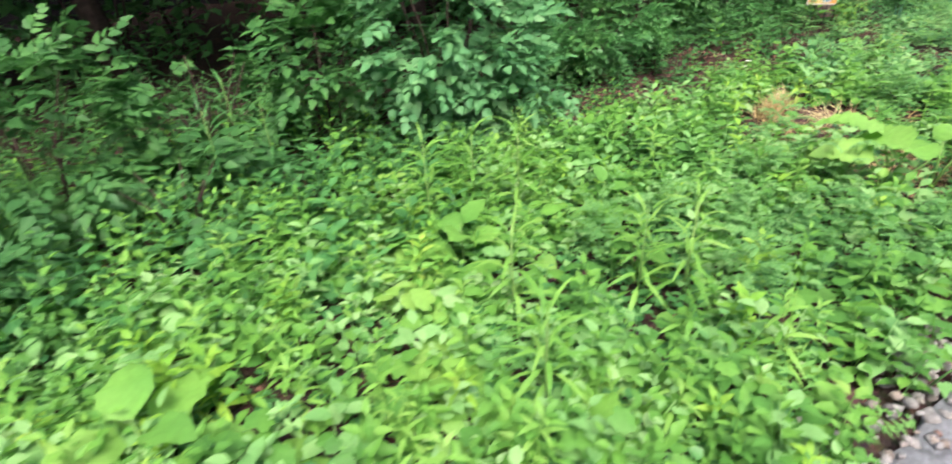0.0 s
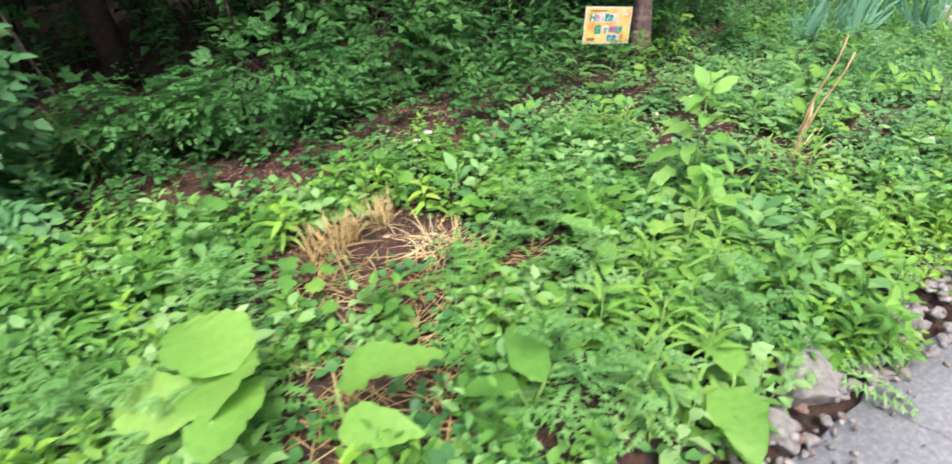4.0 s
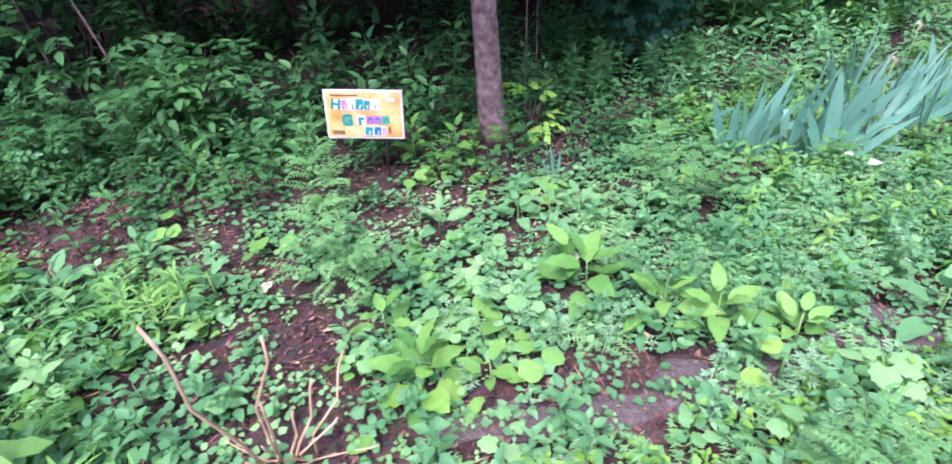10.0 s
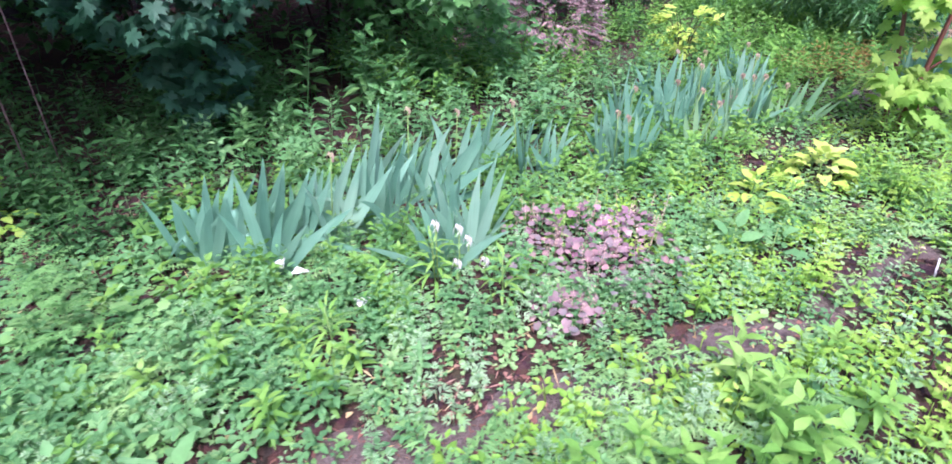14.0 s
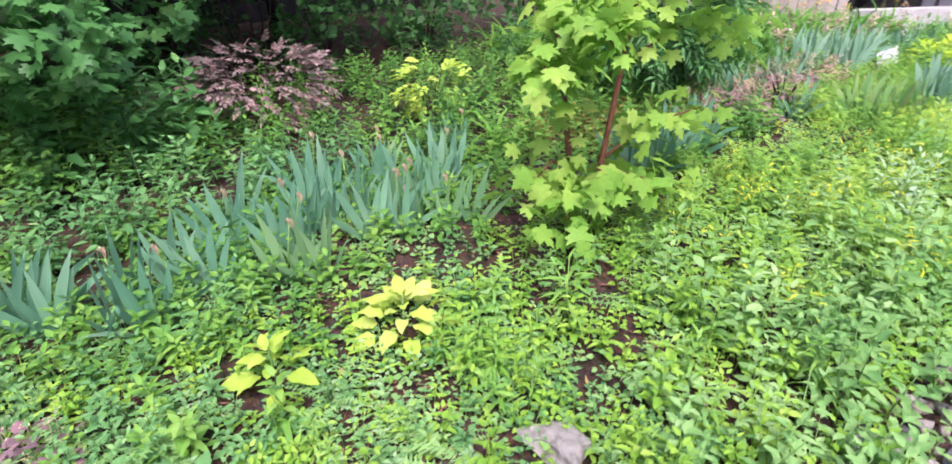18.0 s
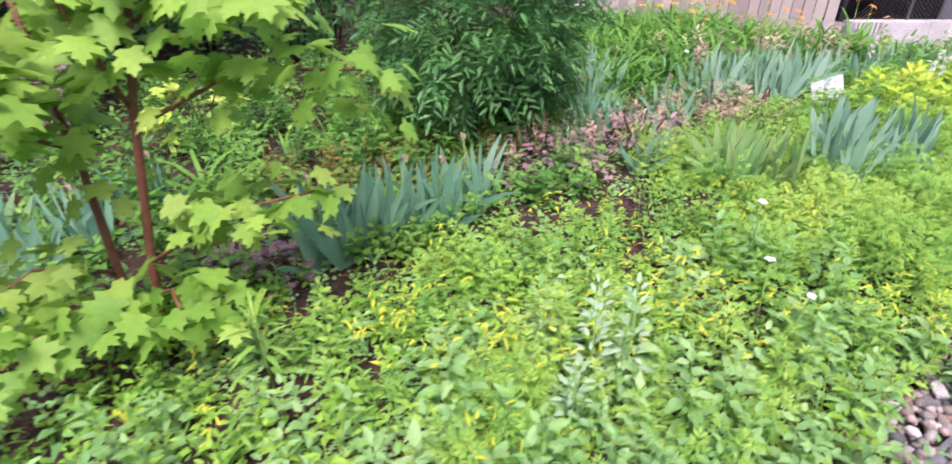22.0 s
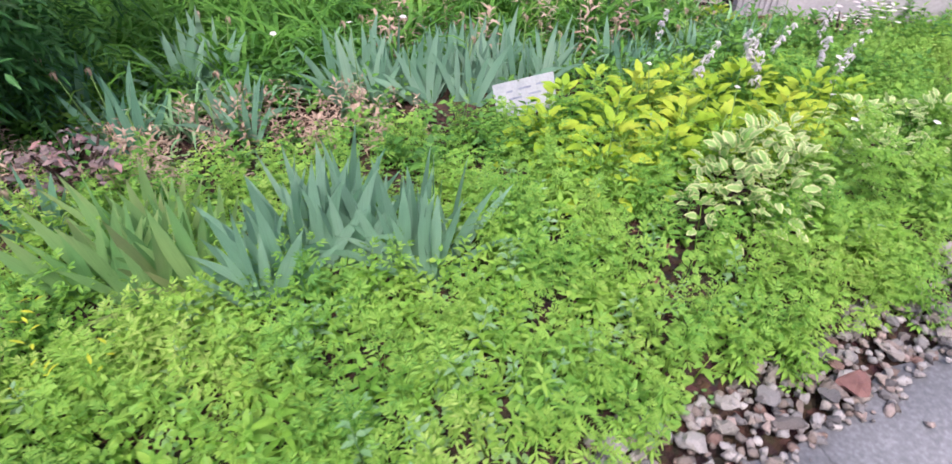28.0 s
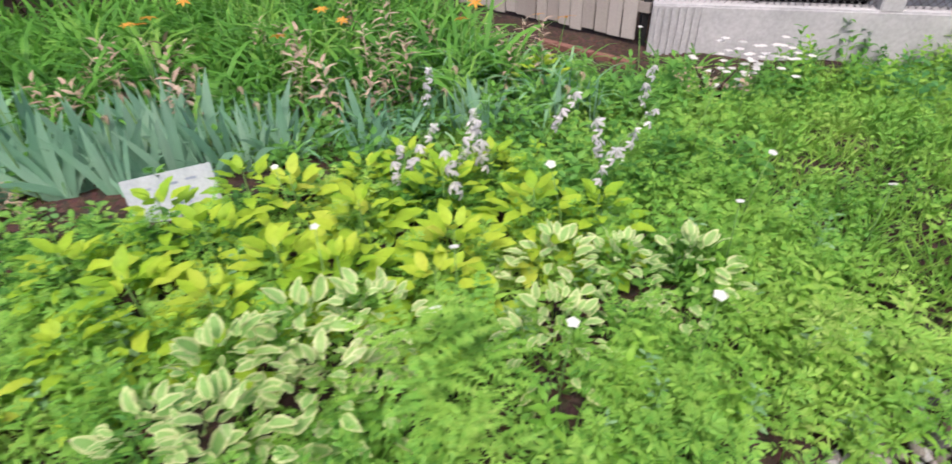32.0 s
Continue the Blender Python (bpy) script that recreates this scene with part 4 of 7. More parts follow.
cover("broad_weeds", "bigivy", M_BURDOCK, (-1.0, 5.0, 0.1, 2.2, 16), (0.8, 1.3), "broad bright green leaves among weeds")
cover("creeping_cover", "ivy", M_IVY, (-1.5, 5.4, 0.1, 4.2, 118), (0.75, 1.4), "creeping dark green ground cover", keep_bare=0.72, near=0.35)
# Same creeper twice: lighter leaf in front, shade put into the colour behind.
cover("creeping_mint", "ivy", M_WEED_COOL, (5.4, 8.4, 0.1, 2.5, 165), (0.6, 1.2), "creeping fresh green ground cover over mulch", keep_bare=0.72, near=0.35)
cover("creeping_shade", "ivy", M_IVY, (5.4, 8.2, 2.5, 4.2, 120), (0.7, 1.2), "creeping ground cover, darker green put in for shade", keep_bare=0.72)
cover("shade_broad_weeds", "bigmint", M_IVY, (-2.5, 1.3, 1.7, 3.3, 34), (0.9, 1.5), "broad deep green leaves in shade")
cover("shade_mid_weeds", "mint", M_WEED, (-2.5, 1.4, 2.0, 3.9, 42), (0.9, 1.6), "mid-green weeds at the shaded back")
# Weeds under the trees take the leaf with shade in its colour.
cover("shade_weeds", "mint", M_DARK, (-2.5, 8.0, 2.3, 5.2, 48), (0.9, 1.6), "weeds under trees, the shade put into their deep green", keep_bare=0.8, accept=lambda x, y: np.where((y > 3.5) & (x > 1.6), 0.18, 1.0))
# Undergrowth added at the back, deep shade put into its colour.
cover("deep_shade_weeds", "tallweed", M_DARK, (-5.0, 15.0, 4.8, 8.0, 4), (1.2, 2.2), "added undergrowth with deep shade put into its leaf colour")
cover("verge_lance_weeds", "widelance", M_LANCE, (4.6, 10.2, -0.2, 0.42, 55), (0.8, 1.2), "light green narrow-leaved weeds at the edge", clear=0.1)
cover("verge_ferns", "fern", M_SOFT, (4.4, 10.2, -0.2, 0.75, 20), (0.6, 1.0), "feathery weeds at the path edge", clear=0.1)
cover("verge_low", "lowmint", M_WEED_BRIGHT, (4.4, 10.6, -0.2, 0.7, 110), (0.8, 1.4), "low weeds at the path edge", clear=0.06)
cover("middle_weeds", "weed", M_WEED_COOL, (4.3, 8.2, 0.2, 2.3, 52), (0.7, 1.3), "cool green low weeds over mulch", keep_bare=0.9)
cover("middle_mint", "mint", M_WEED_COOL, (5.2, 8.0, 0.8, 1.9, 24), (0.6, 1.0), "cool green leafy weeds")
cover("middle_fern", "fern", M_SOFT, (6.9, 8.9, 0.9, 2.4, 16), (0.55, 0.95), "feathery pale green weeds over mulch")
cover("silvery_weeds", "cut", M_SILVER, (6.4, 10.2, 0.2, 1.5, 46), (0.35, 0.75), "silvery pale green cut-leaved weeds", clear=0.2, keep_bare=0.8)
cover("silvery_low", "lowmint", M_SILVER, (6.2, 11.4, 0.1, 1.4, 70), (0.5, 1.0), "pale grey-green low weeds on dusty soil", clear=0.1, keep_bare=0.75, near=0.35)
cover("trunk_foot_weeds", "bigmint", M_WEED, (6.55, 7.4, 2.55, 3.0, 45), (0.7, 1.1), "leafy stems round the foot of the tree")
cover("comfrey_leaves", "bigivy", M_BURDOCK, (5.0, 8.0, 0.7, 2.6, 18), (0.8, 1.3), "broad low leaves over mulch")
cover("iris_front_weeds", "mint", M_WEED_COOL, (7.6, 11.0, 0.9, 1.9, 120), (0.55, 0.95), "dense leafy weeds in front of the irises")
cover("iris_front_lance", "widelance", M_LANCE, (7.8, 11.0, 0.9, 1.8, 22), (0.6, 0.95), "narrow-leaved weeds in front of the irises")
cover("iris_side_low", "lowmint", M_WEED_COOL, (7.0, 8.5, 0.9, 2.6, 110), (0.8, 1.3), "low dark creeping weeds", keep_bare=0.8)
cover("iris_front_low", "lowmint", M_WEED_COOL, (8.3, 12.0, 0.1, 2.6, 165), (0.55, 1.05), "low creeping weeds", keep_bare=0.8, near=0.35)
cover("iris_gap_weeds", "weed", M_WEED, (8.0, 14.0, 1.6, 2.9, 75), (0.8, 1.3), "green weeds between the irises", keep_bare=0.8)
# One weed in lit and shaded greens; the tree's shade is in the colour.
cover("back_goldenrod", "tallweed", M_WEED_COOL, (7.8, 12.0, 2.5, 3.4, 60), (0.7, 1.15), "upright green weeds behind the irises")
cover("back_goldenrod_bright", "tallweed", M_WEED, (9.6, 14.4, 3.4, 5.4, 50), (0.7, 1.15), "upright green weeds behind the irises")
cover("maple_back_weeds", "tallweed", M_WEED, (12.0, 14.4, 2.5, 3.4, 46), (0.6, 1.05), "green upright weeds behind the maple")
cover("maple_back_straps", "straps", M_TALL, (12.9, 14.6, 2.7, 3.9, 16), (0.45, 0.75), "green strap-like leaves behind the maple", "daylily leaves")
cover("back_goldenrod_shade", "tallweed", M_IVY, (7.3, 9.0, 3.0, 5.0, 46), (0.8, 1.35), "upright weeds beside the tree, darkened for its shade", accept=lambda x, y: np.where(x < 7.8, 0.35, 1.0))
cover("tall_shade_weeds", "tallweed", M_DARK, (8.2, 9.4, 3.5, 4.8, 12), (1.3, 2.1), "tall leafy weeds, the tree's shade put into their green")
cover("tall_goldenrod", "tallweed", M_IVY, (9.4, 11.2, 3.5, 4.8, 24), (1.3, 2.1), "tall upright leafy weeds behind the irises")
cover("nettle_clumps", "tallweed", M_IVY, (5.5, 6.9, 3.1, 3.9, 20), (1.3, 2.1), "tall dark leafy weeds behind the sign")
cover("shade_goldenrod", "lance", M_DARK, (7.0, 14.0, 2.6, 5.4, 10), (0.8, 1.3), "upright narrow-leaved weeds in a shade-darkened green")
cover("bright_low", "lowmint", M_WEED_BRIGHT, (10.0, 16.2, -0.2, 1.7, 225), (0.6, 1.15), "low bright yellow-green weeds", clear=0.08, near=0.35)
cover("bright_mint", "mint", M_WEED_BRIGHT, (11.2, 14.6, -0.2, 1.45, 46), (0.65, 1.15), "bright green leafy weeds", clear=0.12)
cover("soft_mint", "mint", M_SOFT, (11.2, 14.8, -0.2, 1.45, 34), (0.65, 1.15), "soft green leafy weeds", clear=0.12)
cover("mugwort_shoots", "lance", M_MUG, (14.3, 20.2, -0.1, 1.6, 26), (0.5, 0.85), "upright shoots with narrow bright green leaves", clear=0.15)
cover("bright_tall", "tallweed", M_SOFT, (12.3, 15.2, -0.2, 0.9, 34), (0.7, 1.1), "tall light green leafy weeds near the path", clear=0.14)
cover("bright_lance", "lance", M_LANCE, (10.6, 15.2, -0.1, 1.4, 22), (0.6, 1.0), "narrow-leaved light green stems")
cover("bright_fern", "fern", M_SOFT, (10.2, 15.0, -0.1, 1.3, 9), (0.6, 0.9), "feathery bright green weeds near the path")
cover("bright_cut", "cut", M_MUG, (13.4, 16.4, 0.0, 1.5, 105), (0.6, 1.1), "finely cut bright green weeds", clear=0.14)
cover("mugwort", "cut", M_MUG, (15.4, 20.4, -0.1, 2.1, 160), (0.45, 1.1), "dense finely cut bright green weeds", clear=0.17)
cover("mugwort_fern", "fern", M_MUG, (15.6, 20.4, 0.1, 2.1, 16), (0.6, 0.95), "feathery bright green weeds", clear=0.3)
cover("mugwort_low", "lowmint", M_MUG, (15.6, 20.5, -0.1, 2.4, 170), (0.8, 1.4), "low bright green weeds under the cut-leaved ones", clear=0.16, near=0.35)
cover("lawn_weeds", "cut", M_MUG, (20.2, 24.5, 0.2, 3.1, 40), (0.45, 0.85), "bright green weedy grass", clear=0.3)
cover("lawn_cover", "lowmint", M_MUG, (19.8, 23.6, 0.3, 3.2, 115), (0.8, 1.4), "low bright green weeds in the grass", clear=0.3)
cover("edge_overhang", "mint", M_SOFT, (11.8, 15.1, -0.35, 0.3, 70), (0.7, 1.2), "leafy weeds leaning over the edge stones", clear=0.0)
cover("edge_overhang_cut", "cut", M_MUG, (18.2, 20.6, 0.0, 0.6, 80), (0.5, 0.85), "cut-leaved weeds leaning over the edge stones", clear=0.04)
cover("hosta_young_leaves", "mint", M_CHART, (17.7, 19.7, 1.3, 2.2, 60), (0.7, 1.1), "young chartreuse leaves under the hostas")
cover("mugwort_mint", "mint", M_MUG, (15.6, 20.4, 0.1, 1.6, 22), (0.6, 1.0), "leafy bright green weeds among the cut-leaved ones", clear=0.25)
cover("mugwort_pale", "mint", M_SILVER, (15.6, 20.4, 0.1, 1.6, 20), (0.6, 1.0), "pale grey-green leafy weeds among the cut-leaved ones", clear=0.25)
cover("mugwort_lance", "widelance", M_WEED_BRIGHT, (15.6, 20.4, 0.1, 1.5, 24), (0.5, 0.9), "narrow-leaved weeds among the cut-leaved ones", clear=0.25)
cover("ground_ivy", "ivy", M_SOFT, (5.0, 17.6, 0.1, 2.5, 95), (0.45, 0.9), "small pale leaves creeping over the soil", clear=0.08, keep_bare=0.5, near=0.35)
cover("sprouts", "lowmint", M_SOFT, (8.0, 11.6, 0.2, 1.1, 120), (0.35, 0.9), "tiny green sprouts on bare soil", keep_bare=0.5, near=0.35)
cover("strip_weeds", "weed", M_SOFT, (8.6, 10.6, 0.45, 1.25, 45), (0.4, 0.8), "small soft green weeds by the heucheras", keep_bare=0.7)
# Tree shade put into the leaf colour here too.
cover("back_dark_weeds", "tallweed", M_DARK, (3.2, 5.8, 2.5, 3.7, 34), (0.7, 1.2), "leafy weeds in a green darkened for tree shade", keep_bare=0.6)
cover("lawn_grass", "lawn", M_MUG, (18.6, 25.0, 0.2, 3.3, 150), (0.8, 1.5), "bright green grass", clear=0.3)
cover("heuchera_back_weeds", "tallweed", M_DARK, (13.9, 15.4, 1.95, 2.7, 26), (0.5, 0.9), "dark weeds behind the heucheras")
cover("back_cover", "weed", M_WEED, (13.6, 20.6, 1.7, 3.6, 90), (0.8, 1.4), "green weeds among the irises", keep_bare=0.9, accept=lambda x, y: np.where((x > 15.2) & (x < 17.3) & (y < 2.7), 0.4, 1.0))
cover("wall_foot_tall_weeds", "tallweed", M_WEED_BRIGHT, (21.8, 24.6, 2.5, 3.4, 14), (0.7, 1.1), "leafy weeds at the foot of the wall")
cover("wall_foot_leaves", "bigmint", M_IVY, (22.2, 24.6, 2.0, 3.0, 26), (0.9, 1.4), "broad dark green leaves near the wall")
cover("wall_foot_straps", "straps", M_TALL, (19.7, 21.6, 2.9, 4.1, 16), (0.3, 0.55), "arching strap-like leaves before the fence", "daylily leaves")
cover("wall_foot_weeds", "widelance", M_WEED, (19.4, 24.0, 2.4, 3.7, 30), (0.8, 1.3), "low weeds at the foot of the wall")
cover("daylily_foliage", "straps", M_TALL, (14.8, 19.9, 3.1, 6.0, 40), (0.6, 0.95), "tall arching strap-like daylily leaves", "daylily leaves")
cover("grassy_foliage", "straps", M_IRIS_GREEN, (15.4, 20.2, 2.6, 3.6, 26), (0.35, 0.6), "thin grassy leaves among the irises", "grass leaves")
cover("gold_foliage", "mint", M_GOLD, (13.2, 15.0, 2.25, 2.95, 100), (0.65, 1.1), "brown and golden dying foliage")
cover("seed_stalks", "lance", M_TAN_PETAL, (17.2, 20.2, 2.9, 4.2, 14), (1.0, 1.7), "tan seed stalks among the daylily leaves", "dead stalks")
cover("dead_iris_leaves", "widelance", M_TAN_PETAL, (15.5, 17.4, 2.05, 2.9, 42), (0.4, 0.85), "brown dead leaves between iris clumps", "dead leaves")
cover("dead_stalks", "lance", M_TAN_PETAL, (15.1, 17.2, 2.1, 2.8, 34), (0.5, 0.95), "dry tan stalks and leaves among irises", "dead stalks")
cover("fallen_leaves", "litter", M_DRY, (-1.0, 9.0, 0.3, 4.0, 330), (0.4, 1.0), "reddish brown dead leaves and bark chips", "leaf litter", keep_bare=-0.5)
cover("dry_litter", "litter", M_DRY, (9.0, 18.5, 0.3, 3.4, 170), (0.5, 1.1), "brown dead leaves on the soil", "leaf litter", keep_bare=-0.5)
cover("bark_mulch", "litter", M_DRY, (2.5, 9.2, 0.4, 3.4, 1500), (0.3, 0.85), "reddish brown bark shreds on the soil", "mulch", keep_bare=-0.8, accept=lambda x, y: 0.08 + bare(x, y))
cover("soil_crumbs", "crumb", M_SOIL, (2.5, 18.5, 0.2, 3.2, 900), (0.5, 1.5), "loose crumbs of dark soil", "soil", keep_bare=-0.8, accept=lambda x, y: bare(x, y))
cover("dust_litter", "litter", M_DRY, (6.3, 11.4, 0.3, 1.05, 420), (0.4, 0.9), "brown crumbs and twigs on dusty soil", "leaf litter", keep_bare=-0.5)
cover("dust_straw", "litter", M_STRAW, (6.3, 11.4, 0.3, 1.05, 110), (0.4, 1.0), "straw bits on dusty soil", "leaf litter", keep_bare=-0.5)
cover("straw_litter", "litter", M_STRAW, (2.8, 12.0, 0.3, 2.6, 30), (0.5, 1.3), "straw-coloured bits on the soil", "leaf litter", keep_bare=-1.0)
cover("yellow_leaves", "ytuft", M_YELLOW, (12.6, 16.0, 0.1, 1.5, 120), (0.5, 0.95), "yellowed narrow leaves in the weeds", "yellow leaves", accept=lambda x, y: np.clip(0.4 + np.sin(5 * x + 3 * y) * np.sin(4 * y - 2 * x), 0, 1))
bpy.data.objects["yellow_leaves"].location.z = 0.22


def closing_wall():
    """Near-black panel standing in for deep shade far behind the trees, and a plain wall added across the path, never
    in view, to block low sky light.
    """
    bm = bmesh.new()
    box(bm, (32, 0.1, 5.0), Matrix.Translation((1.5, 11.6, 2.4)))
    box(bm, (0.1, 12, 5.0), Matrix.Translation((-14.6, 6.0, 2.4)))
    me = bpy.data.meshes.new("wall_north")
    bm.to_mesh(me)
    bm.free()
    tagged(new("wall_north", with_mat(me, M_VOID)), "added near-black panel for the deep shade behind the trees", "wall", kind="structure")
    bm = bmesh.new()
    box(bm, (60, 0.3, 5.5), Matrix.Translation((10, -5.5, 2.65)))
    me = bpy.data.meshes.new("wall_south")
    bm.to_mesh(me)
    bm.free()
    tagged(new("wall_south", with_mat(me, M_WALL)), "added plain grey wall out of view, blocking low sky light", "wall", kind="structure")


closing_wall()


# ---- single plants ----
def at(x, y, yaw=0.0, s=1.0, tilt=0.0):
    return Matrix.Translation((x, y, float(ground_z(x, y)))) @ Matrix.Rotation(yaw, 4, "Z") @ Matrix.Rotation(tilt, 4, "X") @ Matrix.Scale(s, 4)


def put(mesh, name, mat, parent, az, pitch, roll, p, s=1.0):
    ob = part(name, mesh, mat, parent)
    ob.matrix_local = Matrix.Translation(p) @ Matrix(rot(az, pitch, roll).tolist()).to_4x4() @ Matrix.Scale(s, 4)
    return ob


IRIS_MESH = {}


def sword(width, bend, kink=0.0):
    """A unit-long iris leaf along +x, its flat side in the xz plane, bending towards -z; with a kink its upper part hangs over."""
    v, f, n, p, an = [], [], 8, np.zeros(2), 0.0
    for k in range(n + 1):
        t = k / n
        w = width / 2 * (0.62 + 0.9 * t - 0.9 * t * t) * min(1.0, 1.0 - max(0.0, (t - 0.55) / 0.45) ** 1.6)
        c, d = math.cos(an), math.sin(an)
        v += [(p[0] - d * w, 0.0, p[1] - c * w), (p[0], 0.10 * w, p[1]), (p[0] + d * w, 0.0, p[1] + c * w)]
        an = an + bend / n * (0.5 + t) + (kink if k == 5 else 0.0)
        p = p + np.array((math.cos(an), -math.sin(an))) / n
    for k in range(n):
        a, c = 3 * k, 3 * k + 3
        f += [(a, c, c + 1), (a, c + 1, a + 1), (a + 1, c + 1, c + 2), (a + 1, c + 2, a + 2)]
    return np.array(v, float), np.array(f)


def iris_meshes(mat):
    if mat.name not in IRIS_MESH:
        IRIS_MESH[mat.name] = [with_mat(tri_mesh("iris_leaf", *sword(w, b, k), True), mat)
                               for w, b, k in ((0.125, 0.1, 0), (0.12, 0.3, 0), (0.11, 0.55, 0), (0.10, 1.1, 0), (0.13, -0.1, 0), (0.115, 0.15, 1.9))]
    return IRIS_MESH[mat.name]


WITHERED = with_mat(tri_mesh("withered_flower", *joined([moved(blade(0.035, 0.016, 3, 0.8, 1.2, 0.5, 0.3), rot(k * 1.3, -0.9 + 0.4 * (k % 3)), (0, 0, 0)) for k in range(5)])), M_TAN_PETAL)


def iris(x, y, h, n, r, mat=M_IRIS, label="blue-green iris clump with sword-shaped leaves", stalks=0, group="irises", lean=0.0, kinked=0):
    """Fans of flat leaves; lean tips the fans towards +x."""
    mat = M_IRIS_PALE if mat is M_IRIS and x > 16 else mat
    c = thing("iris_clump", at(x, y), label, "iris", group)
    ms = iris_meshes(mat)
    n = int(n * 1.7)
    fans = max(1, round(n / 6))
    for f in range(fans):
        a, d = f * 2.4 + RNG.uniform(0, 1), r * math.sqrt((f + 0.3) / fans)
        fx, fy, az = d * math.cos(a), d * math.sin(a), RNG.normal(0.15, 0.65)
        k = max(4, n // fans)
        tip = lean + RNG.normal(0, 0.13) + 0.8 * fx
        for i in range(k):
            q = (i + 0.5) / k * 2 - 1
            th = tip + q * RNG.uniform(0.4, 0.85)
            side = az if th > 0 else az + math.pi
            kind = 5 if i < kinked and f % 3 == 0 else int(RNG.integers(4)) if abs(q) > 0.5 else int(RNG.choice([0, 1, 4]))
            put(ms[kind], "leaf", mat, c, side + RNG.normal(0, 0.16), math.pi / 2 - abs(th), RNG.normal(0, 0.22),
                (fx + 0.035 * q * math.cos(az), fy + 0.035 * q * math.sin(az), -0.02), h * (1.02 - 0.28 * abs(q)) * RNG.uniform(0.72, 1.1))
    for s in range(stalks):
        a, d, hh = RNG.uniform(0, 6.28), RNG.uniform(0, r), h * RNG.uniform(0.75, 1.05)
        lx, ly = RNG.normal(0.3 * lean * hh, 0.05), RNG.normal(0, 0.05)
        st = part("flower_stalk", tube([(d * math.cos(a), d * math.sin(a), 0), (d * math.cos(a) + lx, d * math.sin(a) + ly, hh)], [0.004, 0.003], 4), M_STEM, c)
        wf = part("withered_flower", WITHERED, M_TAN_PETAL, st)
        wf.location = (d * math.cos(a) + lx, d * math.sin(a) + ly, hh)
    return c


for x, y, h, n, r in [(8.2, 2.12, 0.5, 14, 0.08), (8.45, 1.92, 0.52, 16, 0.1), (8.72, 2.0, 0.5, 16, 0.1), (9.0, 1.95, 0.5, 16, 0.1), (9.24, 1.55, 0.48, 20, 0.1),
                      (9.05, 2.35, 0.5, 14, 0.1), (9.35, 2.25, 0.5, 14, 0.1), (9.7, 2.3, 0.48, 14, 0.1), (10.1, 2.17, 0.46, 16, 0.1), (10.5, 1.92, 0.42, 14, 0.1)]:
    iris(x, y, h * 1.05, n, r * 1.4, label="blue-green iris clump in a row, leaves leaning", stalks=int(x * 10) % 2, lean=0.42 if x < 10 and y > 1.7 else 0.1, kinked=1)
iris(7.2, 2.3, 0.24, 6, 0.02, label="single small pale iris fan in mulch")
for x, y, h, n, r in [(11.0, 2.42, 0.46, 14, 0.12), (11.25, 2.1, 0.45, 14, 0.12), (11.5, 2.55, 0.5, 16, 0.12), (11.72, 2.05, 0.45, 12, 0.12), (11.95, 2.55, 0.45, 14, 0.12), (12.35, 2.5, 0.45, 12, 0.12), (12.6, 2.85, 0.4, 12, 0.12), (10.75, 2.12, 0.44, 12, 0.12), (11.38, 2.35, 0.45, 12, 0.12), (11.62, 2.3, 0.45, 12, 0.12), (12.12, 2.32, 0.42, 12, 0.12)]:
    iris(x, y, h, n, r, label="blue-green iris clump with withered flowers", stalks=1)
for x, y, h, n, r in [(11.9, 2.15, 0.42, 12, 0.14), (12.1, 1.95, 0.38, 10, 0.12), (11.2, 1.85, 0.4, 10, 0.12), (12.0, 2.7, 0.42, 12, 0.14), (13.4, 1.82, 0.5, 20, 0.12), (13.65, 1.85, 0.5, 22, 0.12), (13.97, 1.92, 0.48, 20, 0.12), (14.3, 2.05, 0.4, 15, 0.12)]:
    iris(x, y, h, n, r, M_IRIS if x > 13 else M_IRIS_GREEN, "blue-green iris clump behind the weeds", 1)
for x, y, h, n, r in [(15.36, 3.1, 0.55, 16, 0.15), (16.1, 3.35, 0.55, 18, 0.18), (15.7, 2.75, 0.45, 14, 0.15), (15.45, 1.92, 0.38, 10, 0.08), (16.3, 2.6, 0.4, 14, 0.15)]:
    iris(x, y, h, n, r, label="blue-green iris clump among brown stalks", stalks=2)
for x, y in [(15.8, 1.5), (16.02, 1.38), (15.9, 1.62)]:
    iris(x, y, 0.46, 22, 0.15, M_IRIS_GOLD, "yellowing iris clump with brown leaf bases")
iris(16.6, 1.4, 0.52, 40, 0.17, label="large blue-green iris clump with a folded pale leaf", kinked=1)
iris(16.36, 1.24, 0.5, 22, 0.14, label="blue-green iris clump with drooping outer leaves", kinked=1)
iris(16.92, 1.2, 0.5, 30, 0.13, label="large blue-green iris clump with a broken leaf", kinked=1)
for x, y, h, n, r in [(17.05, 2.85, 0.5, 24, 0.2), (17.25, 2.7, 0.5, 26, 0.2), (17.6, 2.72, 0.5, 28, 0.2), (17.8, 3.0, 0.5, 22, 0.2), (17.98, 2.78, 0.5, 24, 0.2), (18.35, 2.75, 0.45, 18, 0.16), (18.9, 2.7, 0.4, 18, 0.16), (19.45, 2.65, 0.38, 16, 0.16), (20.0, 2.55, 0.36, 14, 0.16)]:
    iris(x, y, h, n, r, label="dense blue-green iris clump behind the sign", stalks=2)


